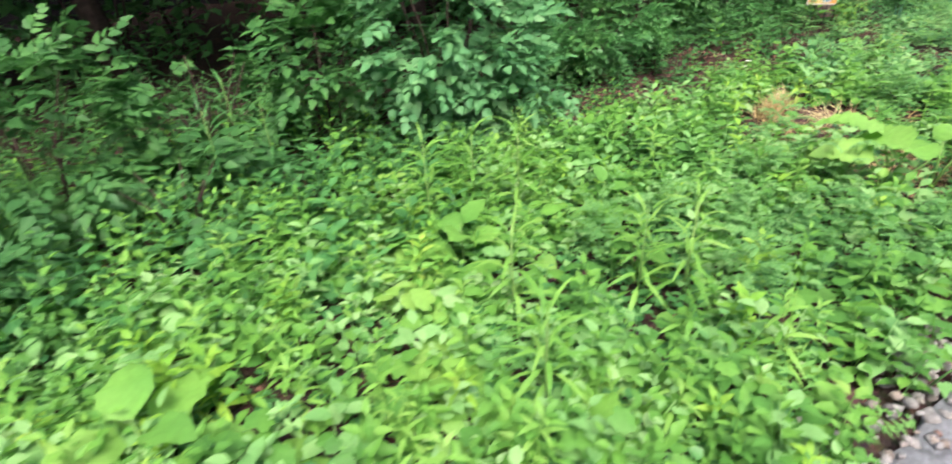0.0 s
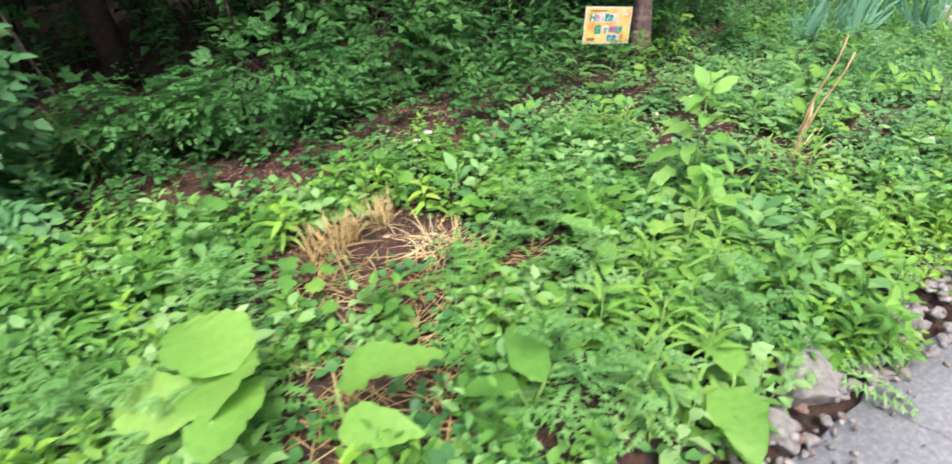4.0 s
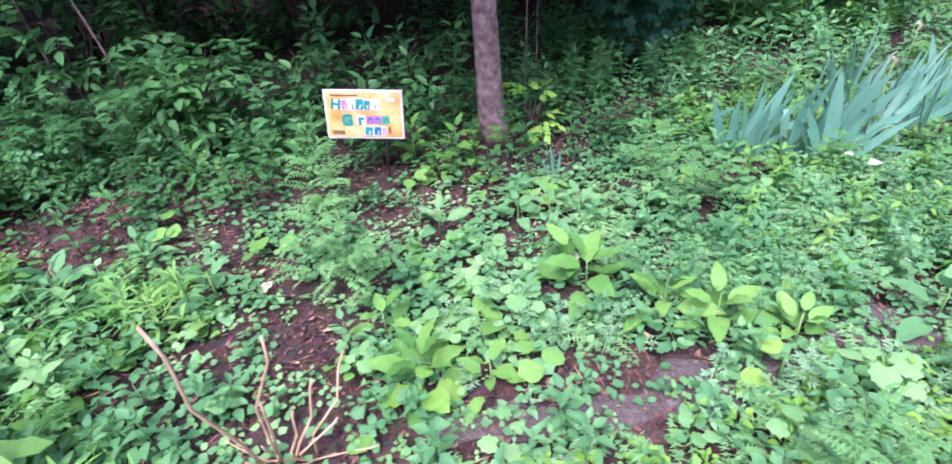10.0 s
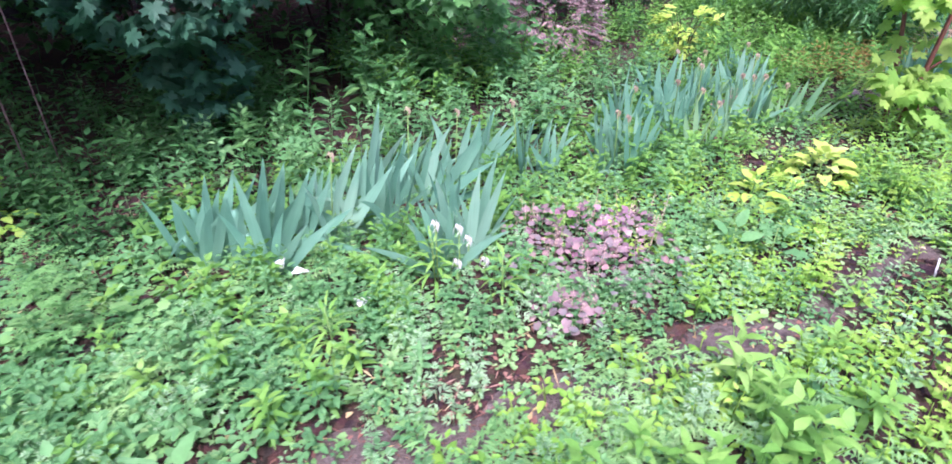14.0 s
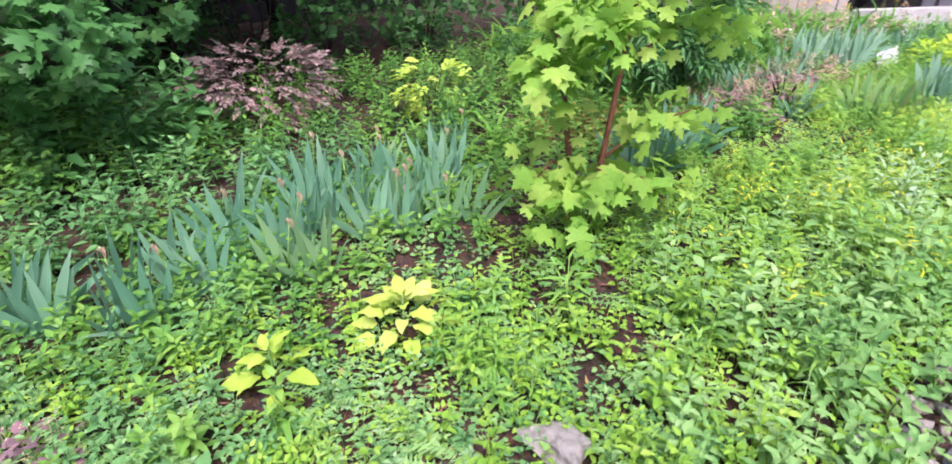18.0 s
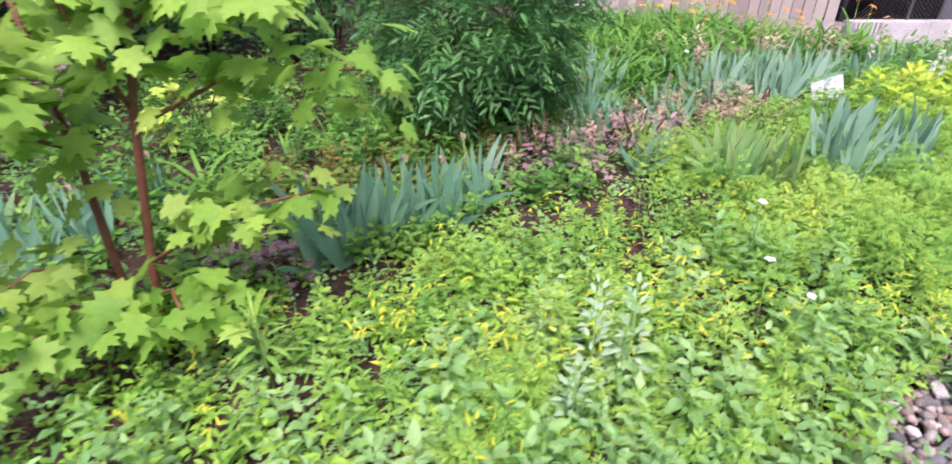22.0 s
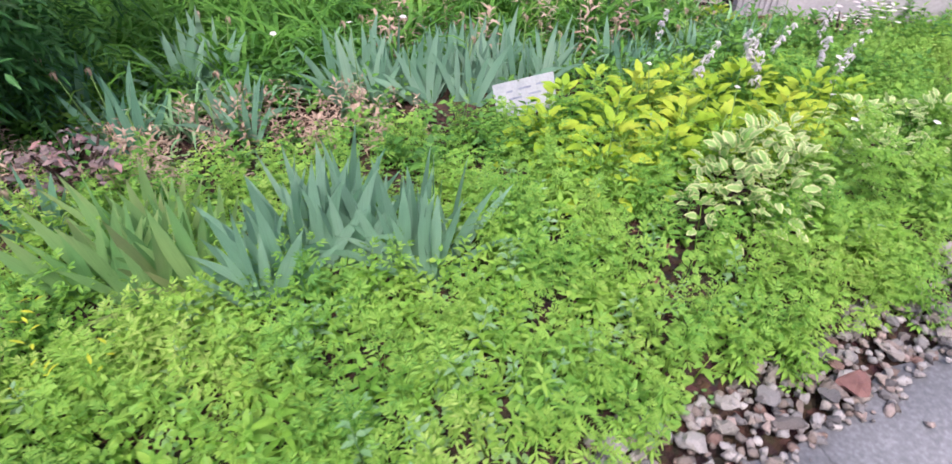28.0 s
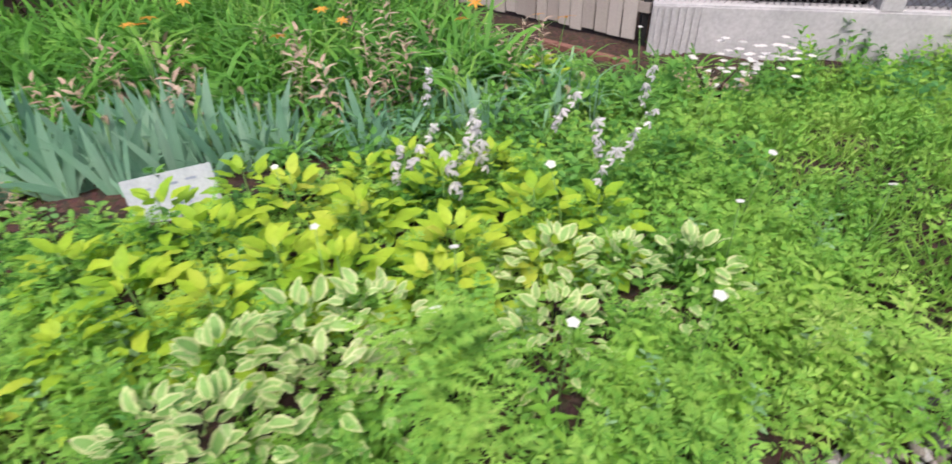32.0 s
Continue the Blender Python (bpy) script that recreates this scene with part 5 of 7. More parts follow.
for x, y, h in [(9.12, 1.42, 0.32), (9.2, 1.36, 0.3), (9.26, 1.4, 0.2), (9.16, 1.3, 0.18), (9.3, 1.32, 0.12)]:
    c = thing("faded_iris_flower", at(x, y), "faded cream iris flower on a short stalk", "flower", "faded iris flowers")
    part("stalk", tube([(0, 0, -0.02), (0.01, 0.0, h)], [0.004, 0.003], 4), M_STEM, c)
    ob = part("flower_head", WITHERED.copy(), None, c)
    ob.data.materials[0] = M_WHITE_PETAL
    ob.matrix_local = Matrix.Translation((0.01, 0, h)) @ Matrix.Scale(1.1, 4)


def leafy(name, x, y, h, k, ll, lw, mat, label, category, group="", spreadr=0.05, n=5, pitch=(0.1, 0.9), shape=None, stem=True, droop=(0.15, 0.5), wave=0.05):
    """A plant whose big leaves are parts: a rosette or a leafy stem."""
    c = thing(name, at(x, y, RNG.uniform(0, 6.28)), label, category, group)
    ms = [with_mat(tri_mesh("leaf", *(shape(1.0) if shape else blade(1.0, lw / ll, n, 0.22, RNG.uniform(*droop), 0.42, wave)), True), mat) for _ in range(4)]
    if stem:
        part("stem", p_stem(h, 0.006), M_STEM, c)
    for i in range(k):
        f = (i + 0.5) / k
        s = ll * (1.1 - 0.45 * f) * RNG.uniform(0.8, 1.15)
        az = i * 2.4 + RNG.uniform(-0.3, 0.3)
        rr = spreadr * (1 - f) + 0.015
        put(ms[i % 4], "leaf", mat, c, az, pitch[0] + (pitch[1] - pitch[0]) * f + RNG.uniform(-0.15, 0.15), RNG.normal(0, 0.25), (rr * math.cos(az), rr * math.sin(az), h * (0.15 + 0.85 * f)), s)
    return c


# hostas
leafy("hosta", 11.44, 1.24, 0.2, 34, 0.125, 0.075, M_HOSTA, "yellow hosta rosette in weeds", "hosta", "yellow hostas", 0.13, pitch=(0.1, 1.0), droop=(0.2, 0.7), wave=0.1)
leafy("hosta", 10.92, 1.26, 0.2, 18, 0.12, 0.068, M_HOSTA, "small yellow hosta in weeds", "hosta", "yellow hostas", 0.06)
for x, y, s in [(17.75, 1.72, 1.0), (18.0, 1.5, 1.1), (18.2, 1.75, 1.1), (18.0, 2.0, 1.0), (18.45, 1.55, 1.1), (18.5, 2.0, 1.1), (18.75, 1.7, 1.15), (18.8, 2.1, 1.0), (19.05, 1.45, 1.1), (19.1, 1.85, 1.1), (19.4, 1.6, 1.1), (19.35, 2.0, 1.0), (17.85, 1.35, 0.8), (18.25, 1.4, 1.0), (18.65, 1.45, 1.0), (18.3, 2.15, 1.0), (19.0, 2.2, 0.9), (18.95, 1.3, 0.9), (19.65, 1.55, 1.0), (20.0, 3.05, 0.9)]:
    leafy("hosta", x, y, 0.27 * s, 33, 0.12 * s, 0.06 * s, M_CHART, "chartreuse hosta with upright glossy leaves", "hosta", "chartreuse hostas", 0.2, pitch=(-0.1, 1.0))


def edged_leaf(droop):
    """An oval leaf whose rim is cream and whose middle is green: two materials in one blade."""
    v, t = blade(1.0, 0.56, 7, 0.22, droop, 0.42, 0.05)
    verts, faces, mats = [tuple(q) for q in v], [], []
    rows = [(1 + 3 * k, 2 + 3 * k, 3 + 3 * k) for k in range(6)]
    inner = []
    for a, m, c in rows:
        inner.append((len(verts), len(verts) + 1))
        verts += [tuple(v[m] + 0.58 * (v[a] - v[m])), tuple(v[m] + 0.58 * (v[c] - v[m]))]
    last = len(v) - 1
    for (a, m, c), (p, q) in ((rows[0], inner[0]),):
        faces += [(0, a, p), (0, p, m), (0, m, q), (0, q, c)]
        mats += [1, 0, 0, 1]
    for (a, m, c), (p, q), (a2, m2, c2), (p2, q2) in zip(rows, inner, rows[1:], inner[1:]):
        for quad, k in (((a, a2, p2, p), 1), ((p, p2, m2, m), 0), ((m, m2, q2, q), 0), ((q, q2, c2, c), 1)):
            faces += [quad[:3], (quad[0], quad[2], quad[3])]
            mats += [k, k]
    a, m, c, p, q = *rows[-1], *inner[-1]
    faces += [(a, last, p), (p, last, m), (m, last, q), (q, last, c)]
    mats += [1, 1, 1, 1]
    me = with_mat(tri_mesh("leaf", verts, faces, True), M_VARIEG, M_PALE_EDGE)
    me.polygons.foreach_set("material_index", np.array(mats, np.int32))
    return me


EDGED = [edged_leaf(d) for d in (0.2, 0.35, 0.55)]


def variegated(x, y, s):
    c = thing("variegated_hosta", at(x, y, RNG.uniform(0, 6.28)), "variegated hosta, green leaves with cream edges", "hosta", "variegated hostas")
    for i in range(60):
        f = (i + 0.5) / 60
        az = i * 2.4 + RNG.uniform(-0.6, 0.6)
        rr = 0.18 * (1 - f) ** 0.6 + 0.012
        put(EDGED[i % 3], "leaf", M_VARIEG, c, az, 0.05 + 0.9 * f + RNG.uniform(-0.5, 0.45), RNG.normal(0, 0.5), (rr * math.cos(az), rr * math.sin(az), 0.30 * s * (0.2 + 0.8 * f) + RNG.uniform(-0.02, 0.02)), 0.062 * s * RNG.uniform(0.6, 1.2))


for x, y, s in [(18.18, 0.92, 1.0), (18.36, 0.86, 1.05), (18.34, 1.06, 1.15), (18.54, 1.12, 1.15), (18.58, 0.94, 1.05), (18.72, 1.16, 1.05), (19.25, 1.02, 0.9), (19.36, 1.28, 1.05), (19.56, 1.2, 1.0), (19.78, 1.12, 0.95)]:
    variegated(x, y, s)

# purple and pink-leaved clumps
ROUND = {}


def heuchera(x, y, r, h, mat, label):
    """A low mound of rounded leaves with a haze of thin spent flower stems over it."""
    if mat.name not in ROUND:
        ROUND[mat.name] = [with_mat(tri_mesh("leaf", *lobed(1.0, rng=RNG, sharp=False)), mat) for _ in range(4)]
    c = thing("heuchera", at(x, y), label, "heuchera", "heucheras")
    for i in range(70):
        d, az = math.sqrt((i + 0.5) / 70), i * 2.4 + RNG.uniform(-0.3, 0.3)
        dd = r * d * RNG.uniform(0.8, 1.15)
        put(ROUND[mat.name][i % 4], "leaf", mat, c, az + RNG.normal(0, 0.7), 0.45 * (1 - d) - 0.25 * d + RNG.normal(0, 0.28), RNG.normal(0, 0.35),
            (dd * math.cos(az), dd * math.sin(az), 0.03 + h * (1 - 0.75 * d * d) * RNG.uniform(0.6, 1.05)), RNG.uniform(0.024, 0.042))
    wisps = []
    for i in range(9):
        az, d, hh = RNG.uniform(0, 6.28), RNG.uniform(0, 0.7) * r, h * RNG.uniform(1.2, 1.9)
        p, q = np.array((d * math.cos(az), d * math.sin(az), 0.03)), np.array((1.3 * d * math.cos(az), 1.3 * d * math.sin(az), hh))
        wisps.append(tube([p, q], [0.0012, 0.0008], 3))
        for g in range(8):
            wisps.append(moved(diamond(0.011, 0.007), rot(RNG.uniform(0, 6.28), RNG.uniform(-0.6, 0.6)), p + (q - p) * RNG.uniform(0.55, 1.0) + RNG.normal(0, 0.008, 3)))
    part("inflorescence", joined(wisps), M_TAN_PETAL, c, "thin spent flower stems")


for x, y, s, m, lb in [(14.6, 2.15, 1.0, M_HEUCHERA, "dark purple"), (14.85, 2.28, 1.1, M_HEUCHERA, "purple"), (15.1, 2.25, 1.0, M_HEUCHERA, "purple and pink"), (15.05, 2.0, 0.8, M_PINK, "pinkish"), (15.35, 2.35, 0.9, M_PINK, "pinkish brown"),
                       (13.15, 1.78, 0.8, M_HEUCHERA, "dark purple"), (12.95, 1.9, 0.7, M_PINK, "pinkish"), (9.6, 1.22, 1.2, M_PINK, "pale pink and grey"), (9.78, 1.08, 1.2, M_PINK, "pink and grey"), (9.98, 1.14, 1.4, M_PINK, "pale pink"), (9.47, 0.95, 0.75, M_PINK, "pink and grey"), (9.88, 1.42, 1.3, M_HEUCHERA, "pink and purple"), (9.68, 1.52, 1.1, M_PINK, "pale pink"), (10.12, 1.3, 1.1, M_HEUCHERA, "purple"),
                       (11.9, 2.25, 0.7, M_PINK, "pinkish")]:
    heuchera(x, y, (0.21 if x > 11 else 0.18) * s, (0.19 if x > 11 else 0.12) * s, m, lb + " heuchera clump with rounded lobed leaves")

# big-leaved plants
tall = leafy("comfrey", 4.98, 0.93, 0.66, 36, 0.165, 0.09, M_COMFREY, "tall bright green plant with broad leaves and a pale flower spike", "tall plant", spreadr=0.11, pitch=(-0.3, 1.0), wave=0.12, droop=(0.3, 0.9))
part("flower_spike", joined([moved(blade(0.013, 0.010, 2, 0.4, 0.5), rot(k * 2.4, 0.5), (-0.16 + 0.0025 * k, -0.05, 0.5 + 0.0018 * k)) for k in range(44)]), M_LILAC_PETAL, tall, "pale pinkish flower spike")
leafy("comfrey", 4.82, 0.72, 0.36, 16, 0.15, 0.09, M_COMFREY, "bright green broad-leaved plant", "tall plant", pitch=(-0.1, 1.0))
def burdock(x, y, leaves):
    """Large leaves on stalks from one root; each is given by its base and tip on the plan, height and width."""
    c = thing("burdock", at(x, y), "burdock with large rippled bright green leaves", "burdock", "burdocks")
    for bx, by, tx, ty, z, w in leaves:
        ll = math.hypot(tx - bx, ty - by)
        v, f = blade(ll, w * 0.9, 15, 0.3, RNG.uniform(0.15, 0.4), 0.36, 0.03)
        v[:, 2] += 0.06 * w * np.sin(9 * v[:, 0] / ll + RNG.uniform(0, 6)) * np.abs(v[:, 1]) / w * 2 + RNG.normal(0, 0.0022, len(v))
        v[:, 1] *= 1 + 0.07 * np.sin(17 * v[:, 0] / ll + RNG.uniform(0, 6))
        me = with_mat(tri_mesh("leaf", v, f), M_BURDOCK)
        part("stalk", tube([(0, 0, -0.02), ((bx - x) * 0.45, (by - y) * 0.45, z * 0.62), (bx - x, by - y, z)], [0.007, 0.006, 0.004], 5), M_STEM, c)
        put(me, "leaf", M_BURDOCK, c, math.atan2(ty - by, tx - bx), RNG.uniform(0.05, 0.35), RNG.normal(0, 0.35), (bx - x, by - y, z))


burdock(2.88, 0.72, [(2.93, 0.83, 2.84, 1.13, 0.3, 0.26), (2.84, 0.7, 2.97, 1.0, 0.3, 0.24), (2.8, 0.6, 2.99, 0.83, 0.28, 0.17), (2.8, 0.8, 2.62, 1.0, 0.24, 0.2)])
burdock(3.12, 0.62, [(3.13, 0.65, 3.42, 0.58, 0.26, 0.2), (3.1, 0.58, 3.25, 0.42, 0.2, 0.13)])
burdock(3.6, 0.42, [(3.59, 0.36, 3.64, 0.62, 0.26, 0.12), (3.55, 0.42, 3.42, 0.55, 0.2, 0.12)])
burdock(4.05, 0.08, [(4.06, 0.12, 3.93, -0.06, 0.17, 0.17), (4.1, 0.12, 4.2, 0.3, 0.2, 0.12)])
burdock(4.28, 0.86, [(4.28, 0.84, 4.18, 0.66, 0.16, 0.12), (4.3, 0.9, 4.26, 1.08, 0.18, 0.13)])
leafy("burdock", 4.22, 1.54, 0.14, 6, 0.17, 0.12, M_WEED, "low plant with rounded dark green leaves", "burdock", "burdocks", 0.04, 6, (0.0, 0.6))
leafy("burdock", -0.25, 1.32, 0.24, 7, 0.26, 0.2, M_BURDOCK, "burdock with bright large leaves", "burdock", "burdocks", 0.05, 7, (0.1, 0.6))
leafy("burdock", 1.0, 1.6, 0.26, 8, 0.18, 0.15, M_BURDOCK, "bright yellow-green broad leaves", "burdock", "burdocks", 0.05, 6, (0.1, 0.8))
leafy("burdock", 1.75, 1.5, 0.24, 7, 0.16, 0.13, M_BURDOCK, "broad bright green leaves in weeds", "burdock", "burdocks", 0.05, 6, (0.1, 0.8))
for x, y, s in DOCKS:
    leafy("dock", x, y, 0.11 + 0.5 * s, int(RNG.integers(6, 11)), s * 1.05, s * 0.52, M_BURDOCK if 5.9 < x < 8 and y < 1.6 else M_WEED_COOL, "broad-leaved green dock low in the bed", "dock", "docks", 0.04, 6, (0.2, 1.0))
for x, y, h in [(13.95, 0.56, 0.4), (14.05, 0.5, 0.44), (14.15, 0.6, 0.42), (14.08, 0.7, 0.38), (13.8, 0.45, 0.34)]:
    leafy("grey_sage", x, y, h, 38, 0.05, 0.022, M_GREY, "grey-green leafy stem in weeds", "weed", "grey-leaved stems", 0.03, 3, (0.1, 1.1), wave=0)
for x, y, h in STEMS:
    # Past y 2.5 a darker leaf stands in for the shade there.
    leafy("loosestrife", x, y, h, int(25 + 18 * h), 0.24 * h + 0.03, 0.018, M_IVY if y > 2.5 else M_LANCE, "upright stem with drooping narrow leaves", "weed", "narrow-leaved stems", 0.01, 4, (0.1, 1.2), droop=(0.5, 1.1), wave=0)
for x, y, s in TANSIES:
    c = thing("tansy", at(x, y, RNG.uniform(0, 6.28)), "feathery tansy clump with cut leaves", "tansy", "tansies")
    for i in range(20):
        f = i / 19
        # Fronds past y 3 have tree shade put into their green.
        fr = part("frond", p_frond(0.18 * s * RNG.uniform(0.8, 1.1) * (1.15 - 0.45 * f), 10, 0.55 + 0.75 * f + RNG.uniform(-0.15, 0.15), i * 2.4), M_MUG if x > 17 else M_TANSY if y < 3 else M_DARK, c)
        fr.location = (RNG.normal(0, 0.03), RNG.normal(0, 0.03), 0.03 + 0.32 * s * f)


# straw and cut canes
def straw(x, y, n, r, lying):
    c = thing("cut_grass_clump", at(x, y), "cut-back straw-coloured grass clump", "dead grass", "cut grass clumps")
    for q in range(4):
        out = []
        for i in range(n // 4):
            a, d = RNG.uniform(0, 6.28), r * math.sqrt(RNG.uniform(0, 1))
            up = RNG.uniform(0.0, 0.35) if RNG.uniform() < lying else RNG.uniform(0.9, 1.5)
            ll = RNG.uniform(0.08, 0.26) if up < 0.5 else RNG.uniform(0.1, 0.2)
            out.append(moved(blade(ll, 0.0048, 3, 0.3, RNG.uniform(0.0, 0.3), 0.4), rot(RNG.uniform(0, 6.28), up), (d * math.cos(a), d * math.sin(a), 0.012 + RNG.uniform(0, 0.03))))
        part("straw", joined(out), M_STRAW, c)


for x, y, n, r, ly in [(3.42, 1.6, 56, 0.1, 0.35), (3.56, 1.68, 50, 0.07, 0.1), (3.74, 1.7, 36, 0.05, 0.1), (3.88, 1.4, 60, 0.12, 0.85), (3.55, 1.25, 28, 0.2, 0.95), (3.3, 1.42, 24, 0.12, 0.9), (3.12, 0.75, 30, 0.12, 0.9), (3.42, 0.6, 34, 0.12, 0.9), (3.6, 1.0, 40, 0.2, 0.95), (3.3, 0.9, 36, 0.2, 0.95), (3.02, 1.2, 24, 0.15, 0.95), (3.75, 0.75, 24, 0.15, 0.95), (4.05, 1.15, 24, 0.12, 0.95)]:
    straw(x, y, int(n * 2.3), r, ly)

cane = thing("cut_canes", at(5.84, 0.9), "bare cut tan canes rising from one base", "cut canes")
for k, (dx, dy, h, b) in enumerate([(-0.08, -0.12, 0.72, -0.06), (0.03, -0.02, 0.33, 0.0), (0.13, -0.09, 0.6, -0.05), (0.16, 0.04, 0.3, 0.03), (0.08, 0.03, 0.2, 0.02), (0.2, 0.0, 0.16, 0.0), (-0.06, -0.06, 0.14, 0.0),
                                    (0.26, 0.08, 0.34, 0.05), (0.02, -0.1, 0.24, 0.02), (-0.14, 0.05, 0.12, 0.0), (0.3, -0.06, 0.07, 0.02), (0.1, -0.14, 0.1, 0.0)]):
    part("cane", tube([(0.02 * k - 0.04, 0.01 * (k % 3), -0.02), (dx * 0.3 + b * 0.6, dy * 0.25, h * 0.25), (dx * 0.6 + b, dy * 0.55, h * 0.55), (dx * 0.9, dy * 0.9, h * 0.85), (dx, dy, h)], [0.006 - 0.0002 * k, 0.0052 - 0.0002 * k, 0.0048 - 0.0002 * k, 0.0044 - 0.0002 * k, 0.004 - 0.0002 * k], 6), M_CUTSTEM, cane)


# trees and shrubs
def trunk_tree():
    t = thing("garden_tree", Matrix(), "slim tree with bare grey-brown bark trunk and dark lobed leaves", "tree")
    part("trunk", tube([(7.04, 3.0, -0.1), (7.035, 3.0, 0.1), (7.04, 3.02, 0.4), (7.05, 3.03, 0.9), (7.03, 3.08, 1.6), (7.1, 3.2, 2.6)], [0.12, 0.092, 0.08, 0.074, 0.07, 0.062], 12), M_BARK, t)
    part("branch", tube([(7.04, 3.08, 1.5), (7.7, 3.25, 1.75), (8.4, 3.5, 1.5)], [0.04, 0.03, 0.012], 6), M_BARK, t)
    part("branch", tube([(7.05, 3.12, 1.9), (8.6, 3.7, 2.1), (10.2, 4.0, 1.6)], [0.045, 0.03, 0.012], 6), M_BARK, t)
    leaf = [lobed(0.12, rng=RNG) for _ in range(5)]
    # Crown masses above the view, added to shade the bed behind.
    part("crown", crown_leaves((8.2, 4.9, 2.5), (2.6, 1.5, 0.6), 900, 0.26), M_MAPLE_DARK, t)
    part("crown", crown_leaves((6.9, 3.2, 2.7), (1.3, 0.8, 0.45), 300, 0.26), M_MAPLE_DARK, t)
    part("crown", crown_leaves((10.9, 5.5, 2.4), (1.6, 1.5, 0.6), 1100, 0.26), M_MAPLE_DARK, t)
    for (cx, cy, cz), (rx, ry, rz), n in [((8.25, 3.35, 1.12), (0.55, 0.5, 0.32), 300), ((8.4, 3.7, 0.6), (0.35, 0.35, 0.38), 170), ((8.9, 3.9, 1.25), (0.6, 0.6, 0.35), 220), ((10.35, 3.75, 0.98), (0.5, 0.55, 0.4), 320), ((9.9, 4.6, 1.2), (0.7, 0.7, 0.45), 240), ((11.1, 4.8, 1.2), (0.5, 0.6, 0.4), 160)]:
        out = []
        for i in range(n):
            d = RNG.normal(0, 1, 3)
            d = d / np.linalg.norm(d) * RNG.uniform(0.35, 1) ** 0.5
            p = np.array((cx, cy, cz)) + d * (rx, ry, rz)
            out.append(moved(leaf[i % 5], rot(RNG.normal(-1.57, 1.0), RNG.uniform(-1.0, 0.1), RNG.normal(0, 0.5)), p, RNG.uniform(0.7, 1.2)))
        # Sprays beyond x 9.5 are better lit; that is put into a lighter leaf.
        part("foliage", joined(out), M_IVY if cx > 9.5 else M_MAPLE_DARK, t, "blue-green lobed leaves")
    # More unseen crown, placed so its shadow falls behind the trunk.
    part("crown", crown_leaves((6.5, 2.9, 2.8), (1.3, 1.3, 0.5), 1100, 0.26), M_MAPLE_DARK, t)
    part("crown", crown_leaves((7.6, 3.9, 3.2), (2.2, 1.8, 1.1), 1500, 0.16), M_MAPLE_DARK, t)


def crown_leaves(c, r, n, size):
    """Leaves in uneven clumps through an ellipsoid."""
    cl = RNG.normal(0, 1, (max(6, n // 60), 3))
    cl = cl / np.linalg.norm(cl, axis=1, keepdims=True) * RNG.uniform(0.2, 1, (len(cl), 1)) ** 0.4
    pick = cl[RNG.integers(len(cl), size=n)] + RNG.normal(0, 0.17, (n, 3))
    pts = np.array(c) + pick * r
    protos = [moved(blade(1.0, 0.6, 2, 0.25, 0.3), rot(RNG.uniform(0, 6.28), RNG.uniform(-0.6, 0.5), RNG.uniform(-0.6, 0.6)), (0, 0, 0)) for _ in range(8)]
    return spread(protos, pts, size * 0.7, size * 1.2, 0.3)


def canopy_tree(x, y, zc, r, n, lean=0.0):
    t = thing("canopy_tree", Matrix(), "added shade tree with dark trunk and an unseen dense crown", "tree", "shade trees")
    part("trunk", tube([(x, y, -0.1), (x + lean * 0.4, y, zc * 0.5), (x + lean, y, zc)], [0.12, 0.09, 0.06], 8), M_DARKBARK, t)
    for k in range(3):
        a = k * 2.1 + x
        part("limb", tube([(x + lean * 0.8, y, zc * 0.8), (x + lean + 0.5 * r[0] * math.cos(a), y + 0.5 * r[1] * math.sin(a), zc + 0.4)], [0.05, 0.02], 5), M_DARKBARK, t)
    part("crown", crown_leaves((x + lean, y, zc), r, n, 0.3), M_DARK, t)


trunk_tree()
# Trees added for shade: their crowns stay above the view and darken the back.
for x, y, zc, rx, ry, n in [(-3.0, 6.5, 3.2, 2.6, 2.4, 3000), (0.2, 6.5, 3.0, 2.4, 2.3, 3000), (3.0, 5.8, 3.0, 2.4, 2.3, 3100), (5.8, 6.2, 3.1, 2.4, 2.3, 3100), (8.6, 6.4, 3.2, 2.4, 2.3, 3100), (11.2, 7.2, 3.0, 2.2, 2.2, 3100), (-1.5, 9.0, 3.4, 3.5, 2.6, 2400), (3.5, 9.4, 3.4, 3.5, 2.6, 1800), (8.0, 9.8, 3.4, 3.5, 2.6, 1800), (13.0, 9.6, 3.4, 3.2, 2.4, 3100)]:
    canopy_tree(x, y - 0.5, zc, (rx, ry, 1.2), n, RNG.uniform(-0.3, 0.3))


